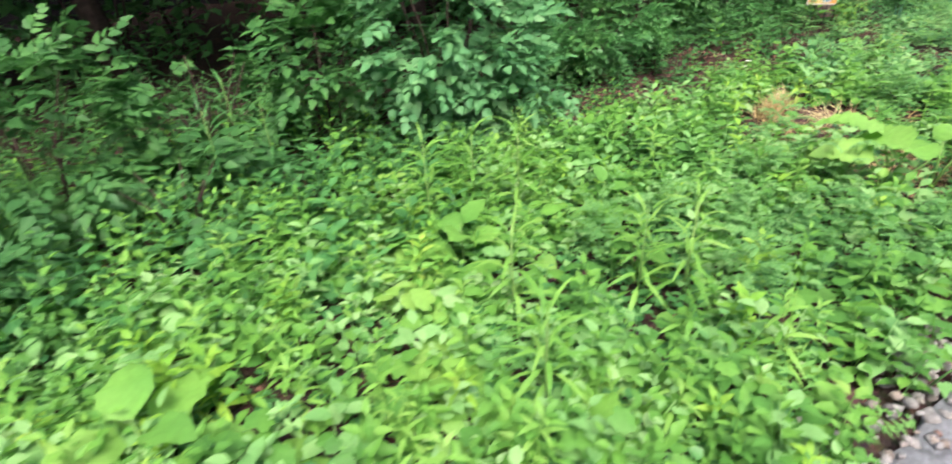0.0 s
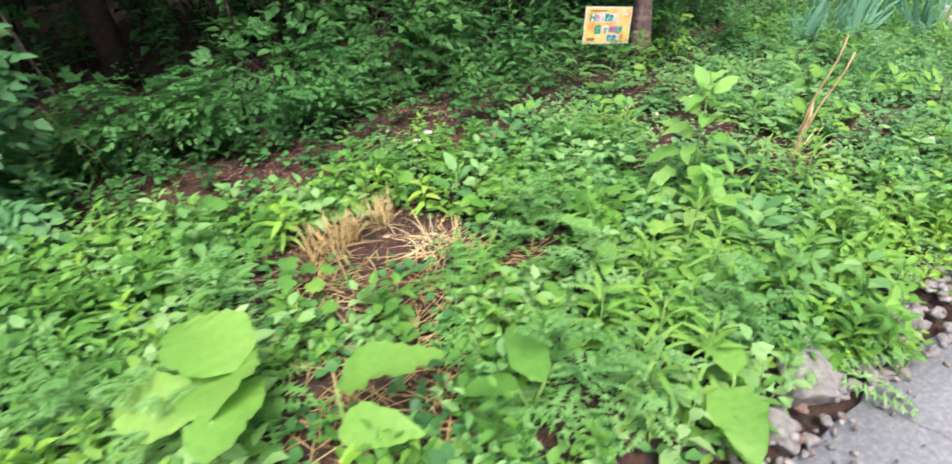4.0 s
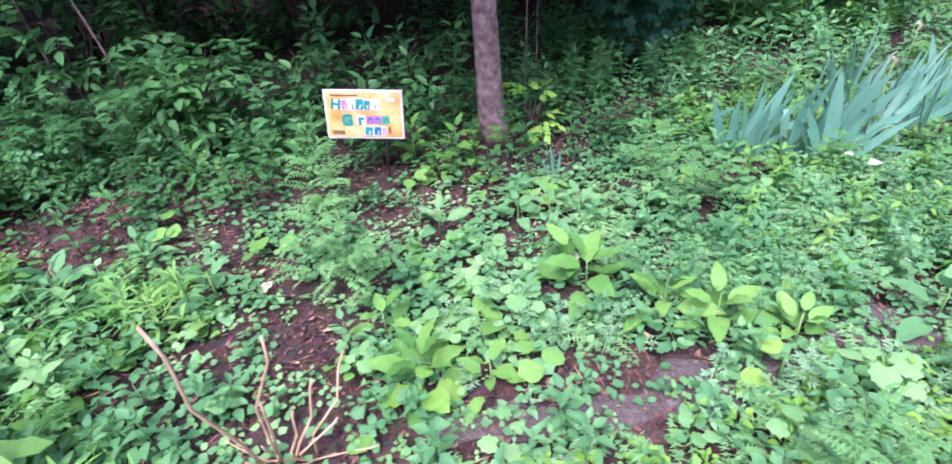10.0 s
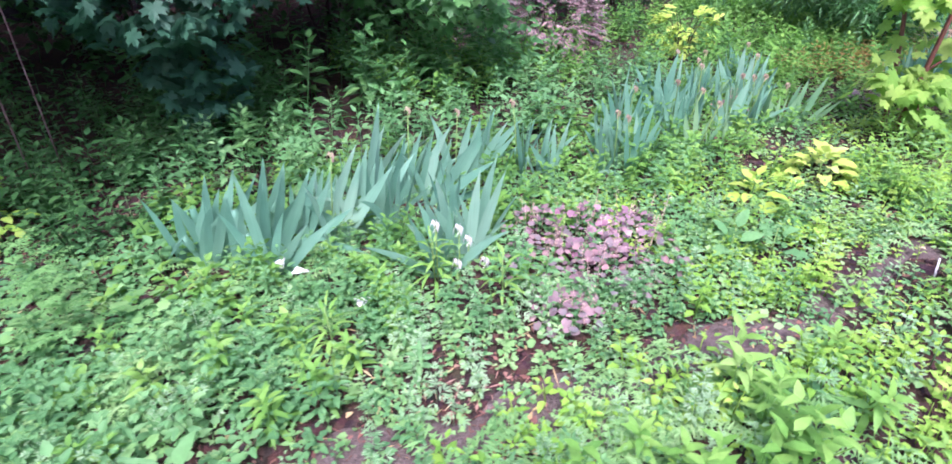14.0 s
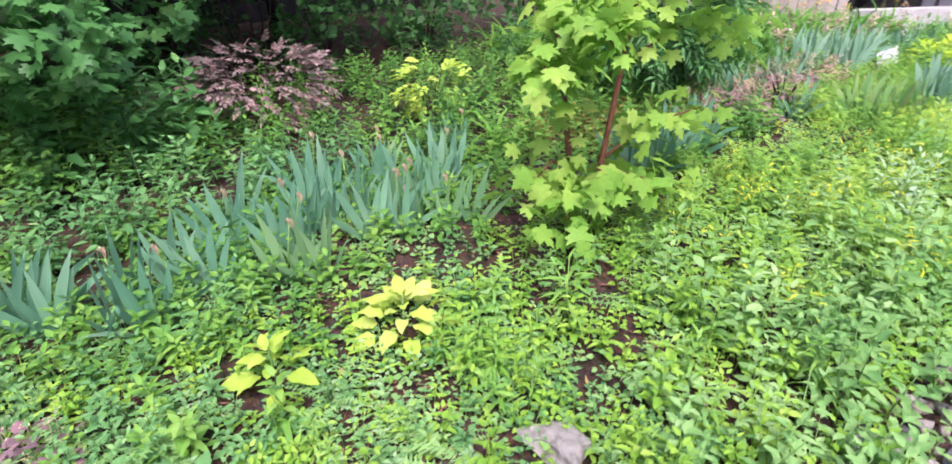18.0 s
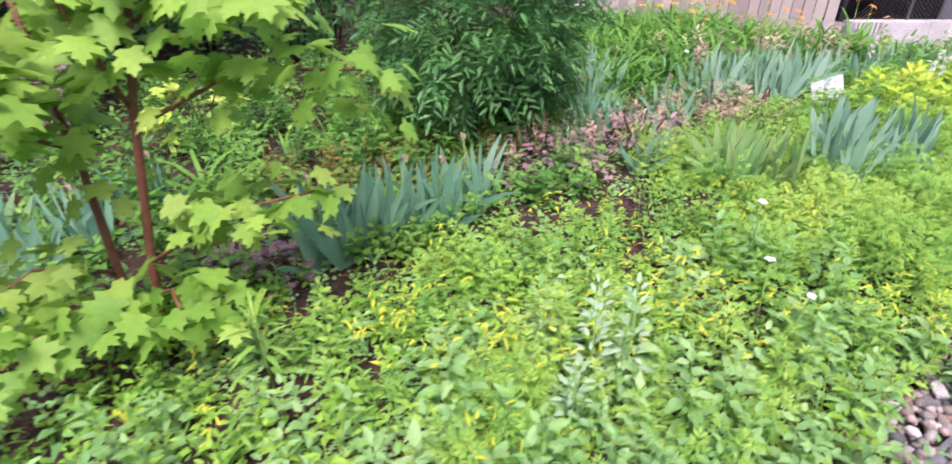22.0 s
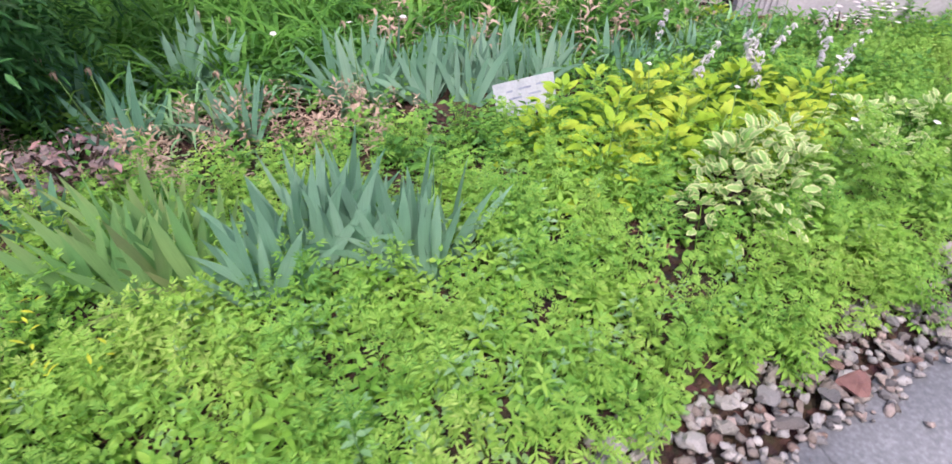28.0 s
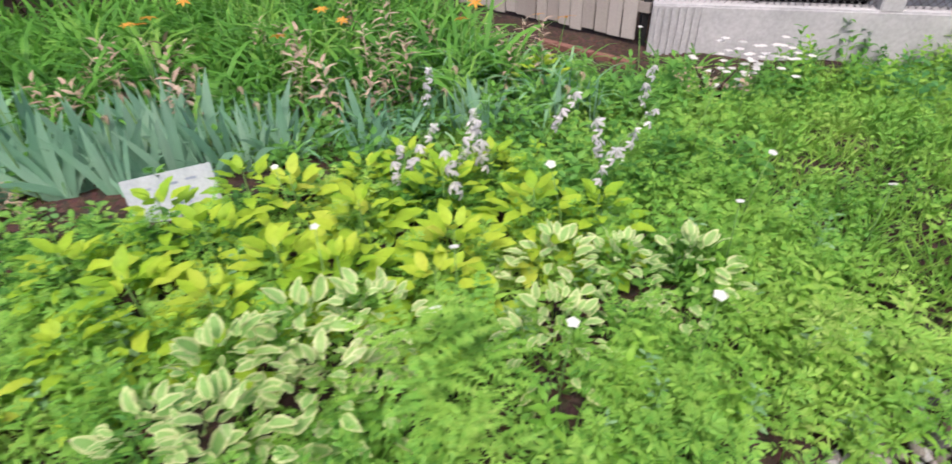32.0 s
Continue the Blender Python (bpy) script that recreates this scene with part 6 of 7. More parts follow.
def shrub(x, y, r, h, n, size, mat, label, name="shrub", group="shrubs", z0=0.12, aspect=0.55):
    t = thing(name, Matrix(), label, "shrub", group)
    for k in range(5):
        a = k * 1.3 + x
        part("stem", tube([(x + 0.05 * math.cos(a), y + 0.05 * math.sin(a), -0.05), (x + 0.3 * r * math.cos(a), y + 0.3 * r * math.sin(a), h * 0.5), (x + 0.6 * r * math.cos(a), y + 0.6 * r * math.sin(a), h * 0.9)], [0.014, 0.01, 0.005], 5), M_DARKBARK, t)
    cl = RNG.normal(0, 1, (max(8, n // 30), 3))
    cl = cl / np.linalg.norm(cl, axis=1, keepdims=True) * RNG.uniform(0.15, 1, (len(cl), 1)) ** 0.4
    pts = cl[RNG.integers(len(cl), size=n)] + RNG.normal(0, 0.14, (n, 3))
    pts = np.array((x, y, (h + z0) / 2)) + pts * (r, r, (h - z0) / 2)
    pts = pts[pts[:, 2] > 0.03]
    protos = [moved(blade(1.0, aspect, 4 if aspect > 0.7 else 2, 0.25, 0.3), rot(RNG.uniform(0, 6.28), RNG.uniform(-0.5, 0.4), RNG.uniform(-0.5, 0.5)), (0, 0, 0)) for _ in range(8)]
    part("foliage", spread(protos, pts, size * 0.7, size * 1.25, 0.35), mat, t)


def p_spray(k, ll, lw, length, sag):
    """A twig along +x with leaves set alternately along it and one at its tip."""
    out = [blade(length, 0.005, 2, 0.3, sag)]
    for i in range(k):
        t = 0.12 + 0.88 * (i + 1) / (k + 1)
        q = (1 if i % 2 else -1) * RNG.uniform(0.7, 1.15)
        s = ll * RNG.uniform(0.8, 1.15) * (1.05 - 0.25 * t)
        out.append(moved(ovate(s, lw * s / ll, 0.2, RNG.uniform(0.1, 0.4)), rot(q, RNG.uniform(-0.25, 0.3), RNG.uniform(-0.35, 0.35)), (t * length, 0, -sag * length * t * t)))
    out.append(moved(ovate(ll, lw, 0.2, 0.3), rot(0, -sag), (length, 0, -sag * length)))
    return joined(out)


def spray_shrub(x, y, r, h, n, leaf, mat, label, name="shrub", group="back shrubs", z0=0.08, sag=0.2, k=7, twig=0.2, stretch=1.0):
    """A shrub of bent stems clothed in leafy twigs that point outwards, thick at the skin and open inside."""
    t = thing(name, at(x, y), label, "shrub", group)
    for i in range(6):
        a = i * 1.05 + x
        part("stem", tube([(0.04 * math.cos(a), 0.04 * math.sin(a), -0.05), (0.3 * r * math.cos(a), 0.3 * r * math.sin(a), h * 0.45), (0.62 * r * math.cos(a), 0.62 * r * math.sin(a), h * 0.8)], [0.008, 0.006, 0.003], 5), M_DARKBARK, t)
    protos = [p_spray(k, leaf[0], leaf[1], twig, sag) for _ in range(5)]
    lumps = RNG.normal(0, 1, (max(7, n // 14), 3))
    lumps /= np.linalg.norm(lumps, axis=1, keepdims=True)
    out = []
    for i in range(n):
        d = lumps[int(RNG.integers(len(lumps)))] + RNG.normal(0, 0.26, 3)
        d = d / np.linalg.norm(d) * RNG.uniform(0.35, 1.0) ** 0.5
        pt = np.array((d[0] * r * stretch, d[1] * r, (h + z0) / 2 + d[2] * (h - z0) / 2))
        if pt[2] < 0.04:
            continue
        pit = 0.75 * d[2] + RNG.uniform(-0.35, 0.35)
        out.append(moved(protos[i % 5], rot(math.atan2(d[1], d[0]) + RNG.normal(0, 0.6), pit, RNG.normal(0, 0.4)), pt, RNG.uniform(0.75, 1.2)))
    part("foliage", joined(out), mat, t)


# oval-leaved shrub near the start, others beside it with tree shade put into their green, nettle banks and a
# broad-leaved bush behind the sign
for x, y, r, h, n, st in [(1.88, 3.02, 0.55, 1.35, 440, 1.0), (2.15, 2.75, 0.35, 0.6, 120, 1.0)]:
    spray_shrub(x, y, r, h, n, (0.07, 0.054), M_SHRUB, "green oval-leaved shrub at the shaded back", stretch=st)
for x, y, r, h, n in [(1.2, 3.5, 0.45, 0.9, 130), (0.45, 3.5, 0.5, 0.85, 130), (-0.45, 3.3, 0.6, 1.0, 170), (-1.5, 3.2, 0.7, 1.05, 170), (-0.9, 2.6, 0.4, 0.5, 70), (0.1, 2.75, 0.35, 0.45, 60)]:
    spray_shrub(x, y, r, h, n, (0.075, 0.05), M_DARK, "broad-leaved shrub, tree shade put into its deep green")
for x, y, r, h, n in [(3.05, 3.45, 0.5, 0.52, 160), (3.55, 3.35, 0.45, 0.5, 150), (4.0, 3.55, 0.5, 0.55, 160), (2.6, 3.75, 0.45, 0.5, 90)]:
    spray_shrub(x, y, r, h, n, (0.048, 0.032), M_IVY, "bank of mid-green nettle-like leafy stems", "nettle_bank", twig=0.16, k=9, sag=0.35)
# Tree shade over these bushes is put into their darker leaf.
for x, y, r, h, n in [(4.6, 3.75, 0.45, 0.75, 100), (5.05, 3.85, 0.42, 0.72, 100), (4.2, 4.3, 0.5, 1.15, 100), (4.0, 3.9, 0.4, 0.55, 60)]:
    spray_shrub(x, y, r, h, n, (0.10, 0.056), M_DARK, "broad-leaved bush in a green darkened for tree shade", sag=0.3, k=5)
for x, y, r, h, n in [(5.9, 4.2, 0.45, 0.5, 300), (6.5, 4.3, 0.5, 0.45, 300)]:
    shrub(x, y, r, h, n, 0.065, M_DARK, "low shrub in a green darkened for tree shade", group="back shrubs", aspect=0.6)
# Leafage added to fill the back, its colour dark as deep shade.
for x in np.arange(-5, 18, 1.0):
    shrub(float(x) + RNG.uniform(-0.3, 0.3), 6.3 + 1.2 * (int(x) % 2) + RNG.uniform(-0.3, 0.3), 0.95, 1.9, 480, 0.14, M_DARK, "added undergrowth with deep shade put into its leaf colour", group="undergrowth")
spray_shrub(12.95, 3.8, 0.28, 0.52, 70, (0.06, 0.045), M_HOSTA, "yellow-leaved bush in green weeds", "yellow_bush", "colour bushes", twig=0.12, k=5)
spray_shrub(11.68, 4.4, 0.5, 0.72, 330, (0.042, 0.028), M_PINK, "dry pinkish brown bush", "dry_bush", "colour bushes", twig=0.13, k=7, stretch=1.1)
spray_shrub(11.15, 4.6, 0.38, 0.45, 110, (0.042, 0.028), M_PINK, "dry pinkish brown bush", "dry_bush", "colour bushes", twig=0.13, k=7)
# Rear half takes a darker leaf: the shrub's shaded inside put into colour.
spray_shrub(15.0, 3.35, 0.85, 1.8, 620, (0.09, 0.024), M_DARK, "dark green narrow-leaved shrub with drooping twigs", "willow_shrub", "colour bushes", 0.25, 0.4, 11, 0.25)
spray_shrub(14.75, 2.95, 0.6, 1.25, 330, (0.09, 0.026), M_IVY, "dark green narrow-leaved shrub with drooping twigs", "willow_shrub", "colour bushes", 0.3, 0.5, 11, 0.25)
shrub(15.6, 2.15, 0.25, 0.35, 180, 0.05, M_PINK, "dry pinkish stalks and leaves", "dry_bush", "colour bushes")
for x, y, h, l in [(2.55, 4.6, 1.7, -0.25), (3.9, 4.7, 1.7, -0.05), (7.35, 3.35, 1.6, 0.12), (7.48, 3.5, 1.5, 0.1), (4.6, 4.2, 1.5, -0.2)]:
    s = thing("sapling", Matrix(), "thin bare brown sapling stem in shade", "sapling", "saplings")
    part("stem", tube([(x, y, -0.05), (x + l * 0.5, y, h * 0.5), (x + l, y, h)], [0.012, 0.010, 0.008] if x < 6 else [0.006, 0.005, 0.004], 6), M_BARK, s)


def young_maple():
    t = thing("maple_sapling", Matrix(), "young maple with red-brown stems and bright yellow-green lobed leaves", "maple")
    stems = [[(12.68, 1.5, -0.05), (12.72, 1.48, 0.4), (12.82, 1.49, 0.94), (12.92, 1.5, 1.35), (12.98, 1.52, 1.7)],
             [(12.82, 1.49, 0.94), (12.72, 1.5, 1.3), (12.66, 1.5, 1.65)],
             [(12.62, 1.54, -0.05), (12.6, 1.58, 0.35), (12.6, 1.66, 0.75), (12.58, 1.74, 1.1), (12.56, 1.8, 1.4)],
             [(12.72, 1.48, 0.42), (13.0, 1.42, 0.58), (13.3, 1.36, 0.62)], [(12.6, 1.58, 0.36), (12.4, 1.5, 0.48), (12.25, 1.45, 0.42)],
             [(12.82, 1.49, 0.9), (13.15, 1.42, 1.05), (13.6, 1.4, 1.0)], [(12.6, 1.67, 0.8), (12.4, 1.55, 0.95), (12.25, 1.45, 0.9)],
             [(12.6, 1.5, 0.3), (12.45, 1.35, 0.38), (12.3, 1.25, 0.3)], [(12.7, 1.48, 0.3), (12.78, 1.3, 0.4), (12.8, 1.18, 0.33)],
             [(12.9, 1.5, 1.2), (13.1, 1.35, 1.3), (13.25, 1.2, 1.25)], [(12.58, 1.73, 1.05), (12.5, 1.4, 1.15), (12.45, 1.2, 1.05)]]
    for i, s in enumerate(stems):
        r0 = 0.019 if i in (0, 2) else 0.009
        part("branch" if i not in (0, 2) else "trunk", tube(s, [r0 * (1 - 0.6 * k / (len(s) - 1)) for k in range(len(s))], 7), M_REDBARK, t)
    ms = [with_mat(tri_mesh("leaf", *lobed(1.0, rng=RNG)), M_MAPLE) for _ in range(5)]
    count = 0
    for i, s in enumerate(stems):
        n = {0: 52, 1: 28, 2: 38}.get(i, 22)
        for k in range(n):
            f = (0.55 if i == 0 else 0.4 if i == 2 else 0.25) + RNG.uniform(0, 1) * (0.45 if i == 0 else 0.6 if i == 2 else 0.75)
            q = f * (len(s) - 1)
            a, b = np.array(s[min(int(q), len(s) - 2)]), np.array(s[min(int(q), len(s) - 2) + 1])
            p = a + (b - a) * min(1, q - min(int(q), len(s) - 2))
            az = RNG.uniform(0, 6.28)
            off = RNG.uniform(0.04, 0.16)
            put(ms[count % 5], "leaf", M_MAPLE, t, az, RNG.uniform(-1.15, -0.15), RNG.normal(0, 0.3), p + np.array((math.cos(az) * off, math.sin(az) * off, RNG.uniform(-0.02, 0.06))), RNG.uniform(0.07, 0.13))
            count += 1
    extra = []
    small = [lobed(0.1, rng=RNG) for _ in range(5)]
    for k in range(320):
        s = stems[int(RNG.choice(len(stems)))]
        a, b = np.array(s[-2]), np.array(s[-1])
        p = a + (b - a) * RNG.uniform(-0.3, 1.15) + RNG.normal(0, 0.11, 3) * (1, 0.8, 0.7)
        if p[2] > 0.18:
            extra.append(moved(small[k % 5], rot(RNG.uniform(0, 6.28), RNG.uniform(-1.1, -0.1), RNG.normal(0, 0.4)), p, RNG.uniform(0.8, 1.25)))
    part("foliage", joined(extra), M_MAPLE, t)


young_maple()


# ---- signs ----
def painted_sign():
    m = Matrix.Translation((6.255, 2.705, 0.42)) @ Matrix.Rotation(radians(-13), 4, "Z") @ Matrix.Rotation(radians(6), 4, "Y") @ Matrix.Rotation(radians(90 - 4), 4, "X")
    s = thing("painted_sign", m, "hand-painted orange and cream sign with teal letters on a stake", "sign")
    paint = lambda nm, c: solid_mat(nm, [tuple(v * 0.6 for v in c), tuple(v * 0.8 for v in c)], 0.55, 14, bump=0.1, dist=0.002)
    part("board", bevelled_box((0.43, 0.275, 0.014), 0.003), paint("sign_white", (0.80, 0.76, 0.66)), s, "cream board edge")
    bm = bevelled_box((0.405, 0.25, 0.004), 0.001)
    ob = part("painted_face", bm, solid_mat("sign_orange", [(0.56, 0.22, 0.05), (0.62, 0.34, 0.08), (0.64, 0.46, 0.16), (0.62, 0.55, 0.36)], 0.55, 9, bump=0.1, dist=0.002), s, "blotchy orange and yellow paint")
    ob.location.z = 0.0075
    teal, blue, pink, green, white, brown = (paint("sign_teal", (0.01, 0.33, 0.30)), paint("sign_blue", (0.03, 0.20, 0.50)), paint("sign_pink", (0.62, 0.22, 0.42)),
                                             paint("sign_green", (0.16, 0.50, 0.22)), paint("sign_pale", (0.80, 0.76, 0.70)), paint("sign_brown", (0.28, 0.15, 0.07)))
    lilac = paint("sign_lilac", (0.55, 0.45, 0.66))
    for x, y, w, h, mt in ((-0.104, 0.056, 0.028, 0.05, pink), (-0.062, 0.058, 0.036, 0.056, white), (-0.02, 0.06, 0.040, 0.056, teal),
                           (0.02, 0.056, 0.032, 0.05, teal), (0.062, 0.058, 0.036, 0.052, white), (0.02, -0.09, 0.04, 0.046, teal), (0.068, -0.09, 0.036, 0.046, blue), (0.105, -0.09, 0.018, 0.04, lilac)):
        ob = part("letter_outline", bevelled_box((w + 0.012, h + 0.012, 0.002), 0.0008), white, s, "pale brushed outline")
        ob.matrix_local = Matrix.Translation((x, y, 0.0104)) @ Matrix.Rotation(RNG.normal(0, 0.08), 4, "Z")
        ob = part("painted_bar", bevelled_box((w, h, 0.003), 0.001), mt, s)
        ob.matrix_local = Matrix.Translation((x, y, 0.0116)) @ Matrix.Rotation(RNG.normal(0, 0.08), 4, "Z")
        ob = part("letter_gap", bevelled_box((w * 0.22, h * 0.45, 0.002), 0.0006), green if mt is white else white, s)
        ob.matrix_local = Matrix.Translation((x + 0.1 * w, y - 0.2 * h, 0.0134)) @ Matrix.Rotation(RNG.normal(0, 0.3), 4, "Z")
    # letters that can be read, over pale brushed patches
    for ch, x, y, size, mt, back in (("H", -0.15, 0.058, 0.078, teal, white), ("G", -0.095, -0.03, 0.088, teal, green), ("r", -0.02, -0.028, 0.082, teal, white), ("e", 0.032, -0.026, 0.066, blue, pink),
                                     ("e", 0.074, -0.026, 0.066, blue, pink), ("n", 0.118, -0.026, 0.066, teal, green)):
        ob = part("letter_outline", bevelled_box((size * 0.66, size * 0.72, 0.002), 0.0008), back, s, "pale brushed patch")
        ob.matrix_local = Matrix.Translation((x, y, 0.0104)) @ Matrix.Rotation(RNG.normal(0, 0.06), 4, "Z")
        tx = bpy.data.curves.new("letter", "FONT")
        tx.body, tx.size, tx.extrude, tx.offset, tx.align_x, tx.align_y = ch, size, 0.0012, 0.0025, "CENTER", "CENTER"
        tmp = new("letter", tx)
        me = bpy.data.meshes.new_from_object(tmp)
        bpy.data.objects.remove(tmp)
        me.materials.clear()
        ob = part("letter", me, mt, s)
        ob.matrix_local = Matrix.Translation((x, y, 0.0126)) @ Matrix.Rotation(RNG.normal(0, 0.06), 4, "Z")
    ob = part("painted_bar", bevelled_box((0.014, 0.04, 0.003), 0.001), brown, s)
    ob.location = (0.137, -0.085, 0.0112)
    for x, y, w, h in ((-0.15, -0.1, 0.07, 0.025), (0.15, 0.085, 0.05, 0.02), (-0.1, 0.108, 0.15, 0.01)):
        ob = part("paint_smear", bevelled_box((w, h, 0.0016), 0.0006), white if x > 0 else brown, s)
        ob.location = (x, y, 0.0106)
    ob = part("stake", tube([(0.11, -0.43, -0.012), (0.11, 0.05, -0.012)], [0.005, 0.005], 6), M_IRON, s, "thin dark metal stake")


painted_sign()


def paper_sign():
    m = Matrix.Translation((17.945, 2.34, 0.115)) @ Matrix.Rotation(radians(-3), 4, "Z") @ Matrix.Rotation(radians(-6), 4, "Y") @ Matrix.Rotation(radians(72), 4, "X")
    s = thing("white_sign", m, "small white weathered sign with faded blue-grey writing", "sign")
    part("board", bevelled_box((0.40, 0.22, 0.006), 0.002), solid_mat("weathered_white", [(0.30, 0.34, 0.38), (0.38, 0.42, 0.45), (0.44, 0.47, 0.50)], 0.7, 8, bump=0.15, dist=0.003), s)
    ink = solid_mat("faded_ink", [(0.16, 0.19, 0.27), (0.3, 0.34, 0.42)], 0.7, 30, bump=0.0)
    for x, y, w in ((-0.1, 0.05, 0.05), (0.0, 0.055, 0.1), (0.1, 0.06, 0.06), (-0.07, 0.005, 0.11), (0.06, 0.012, 0.1), (-0.09, -0.045, 0.08), (0.03, -0.04, 0.1)):
        ob = part("writing_bar", bevelled_box((w * 0.8, 0.011, 0.0016), 0.0005), ink, s)
        ob.location = (x, y, 0.0038)
    part("stake", tube([(0, -0.2, -0.008), (0, 0.05, -0.008)], [0.006, 0.006], 6), M_CUTSTEM, s)


paper_sign()


# ---- flowers ----
def petals(n, ll, lw, pit, droop):
    return joined([moved(blade(ll, lw, 3, 0.15, droop, 0.55), rot(2 * math.pi * k / n, pit), (0, 0, 0)) for k in range(n)])


CAMPION = with_mat(tri_mesh("flower_head", *petals(5, 0.02, 0.018, 0.3, 0.2)), M_WHITE_PETAL)
DAYLILY = with_mat(tri_mesh("flower_head", *petals(6, 0.075, 0.03, 0.8, 0.9)), M_ORANGE_PETAL)
BELL = with_mat(tri_mesh("bell", *petals(5, 0.042, 0.015, -0.9, 0.0)), M_LILAC_PETAL)


def flower(name, x, y, h, head, mat, label, category, group, s=1.0):
    z = float(ground_z(x, y))
    c = thing(name, Matrix.Translation((x, y, z)), label, category, group)
    lx, ly = RNG.normal(0, 0.03), RNG.normal(0, 0.03)
    part("stalk", tube([(0, 0, -0.02), (lx * 0.4, ly * 0.4, h * 0.55), (lx, ly, h)], [0.0035, 0.003, 0.002], 4), M_STEM, c)
    ob = part("flower_head", head, mat, c)
    ob.matrix_local = Matrix.Translation((lx, ly, h)) @ Matrix.Rotation(RNG.uniform(-0.5, 0.5), 4, "X") @ Matrix.Rotation(RNG.uniform(0, 6.28), 4, "Z") @ Matrix.Scale(s, 4)


for x, y, h in [(14.65, 0.47, 0.4), (14.62, 0.34, 0.38), (14.95, 0.75, 0.4), (18.6, 1.35, 0.42), (18.9, 1.0, 0.4), (19.2, 0.85, 0.42), (18.5, 1.85, 0.4), (19.6, 0.8, 0.42), (19.95, 1.15, 0.42), (20.2, 1.4, 0.4), (20.5, 1.1, 0.4), (20.3, 1.9, 0.4), (17.0, 2.7, 0.55), (17.3, 2.6, 0.55), (16.6, 2.75, 0.5), (16.2, 2.2, 0.45), (15.9, 2.1, 0.45), (19.0, 1.2, 0.42), (19.5, 1.5, 0.44), (20.8, 2.2, 0.4), (21.2, 2.6, 0.4), (20.6, 2.9, 0.5)]:
    flower("white_campion", x, y, h, CAMPION, M_WHITE_PETAL, "small white five-petalled flower on a thin stalk", "flower", "white flowers", 0.75 + RNG.uniform(0, 0.35))
for i in range(54):
    flower("daylily", RNG.uniform(17.6, 20.2), RNG.uniform(3.9, 5.3) if i < 42 else RNG.uniform(3.1, 3.9), RNG.uniform(0.46, 0.66), DAYLILY, M_ORANGE_PETAL, "orange daylily on a tall stalk", "daylily", "daylilies", RNG.uniform(0.45, 0.8))
for x, y in [(18.87, 1.98), (18.83, 2.1), (19.11, 1.95), (19.39, 2.04), (19.33, 1.95), (19.17, 1.75), (19.57, 1.7), (19.72, 1.82), (19.85, 1.9), (19.14, 2.75), (20.2, 2.3), (19.6, 2.2)]:
    h = RNG.uniform(0.4, 0.5)
    c = thing("hosta_flower", Matrix.Translation((x, y, float(ground_z(x, y)))), "pale lilac-white hosta flower spike", "flower", "hosta flower spikes")
    lx = RNG.normal(0.06, 0.14)
    part("stalk", tube([(0, 0, 0), (lx * 0.5, 0, h * 0.6), (lx, 0.0, h)], [0.004, 0.003, 0.002], 4), M_STEM, c)
    for k in range(8):
        ob = part("bell", BELL, M_LILAC_PETAL, c)
        ob.matrix_local = Matrix.Translation((lx * (0.5 + 0.06 * k) + 0.024 * math.cos(k * 2.4), 0.024 * math.sin(k * 2.4), h * (0.5 + 0.06 * k))) @ Matrix.Rotation(k * 2.4 + RNG.uniform(-0.5, 0.5), 4, "Z") @ Matrix.Rotation(RNG.uniform(0.3, 1.2), 4, "Y") @ Matrix.Scale(RNG.uniform(0.7, 1.25), 4)
shrub(20.95, 2.65, 0.22, 0.24, 120, 0.03, M_TAN_PETAL, "bush of brown withered leaves near the wall", "dry_bush", "colour bushes", 0.02)
phl = thing("phlox_bush", at(21.35, 2.85), "bush of pale lilac-white flowers by the wall", "flower bush")
part("leaves", spread(PROTO["lance"], np.array([(RNG.normal(0, 0.2), RNG.normal(0, 0.12), 0.0) for _ in range(16)]), 0.6, 0.9), M_WEED, phl)
for k in range(48):
    ob = part("flower_head", CAMPION, M_LILAC_PETAL, phl)
    ob.matrix_local = Matrix.Translation((RNG.normal(0, 0.2), RNG.normal(0, 0.12), RNG.uniform(0.22, 0.44))) @ Matrix.Scale(1.5, 4)
pk = thing("pink_flower", at(4.37, 2.33), "small pinkish white flower low in leaves", "flower")
ob = part("flower_head", CAMPION, M_WHITE_PETAL, pk)
ob.matrix_local = Matrix.Translation((0, 0, 0.13)) @ Matrix.Scale(1.6, 4)
ob = part("flower_head", CAMPION, M_WHITE_PETAL, pk)
ob.matrix_local = Matrix.Translation((-0.09, -0.02, 0.11)) @ Matrix.Scale(1.3, 4)


# ---- bits lying about ----
for x, y, yaw in [(6.4, 0.45, 0.4), (8.52, 1.70, 1.1), (8.62, 1.64, 2.3), (8.74, 1.3, 0.2)]:
    scrap = thing("paper_scrap", at(x, y, yaw), "small pale paper scrap lying in the weeds", "litter", "paper scraps")
    part("sheet", (np.array([(0, 0, 0.1), (0.06, 0.01, 0.12), (0.065, 0.05, 0.1), (0.0, 0.045, 0.125), (0.03, 0.025, 0.098)]), np.array([(0, 1, 4), (1, 2, 4), (2, 3, 4), (3, 0, 4)])), M_PAPER, scrap)
for x, y, yaw in [(5.7, 1.72, 0.6), (7.02, 1.5, 2.0)]:
    fl = thing("dead_leaf", at(x, y, yaw), "curled cream-coloured dead leaf on mulch", "leaf", "cream dead leaves")
    part("blade", moved(blade(0.075, 0.045, 6, 0.7, 0.5, 0.45, 0.1), rot(0, 0.7, 0.3), (0, 0, 0.05)), M_CREAM, fl)
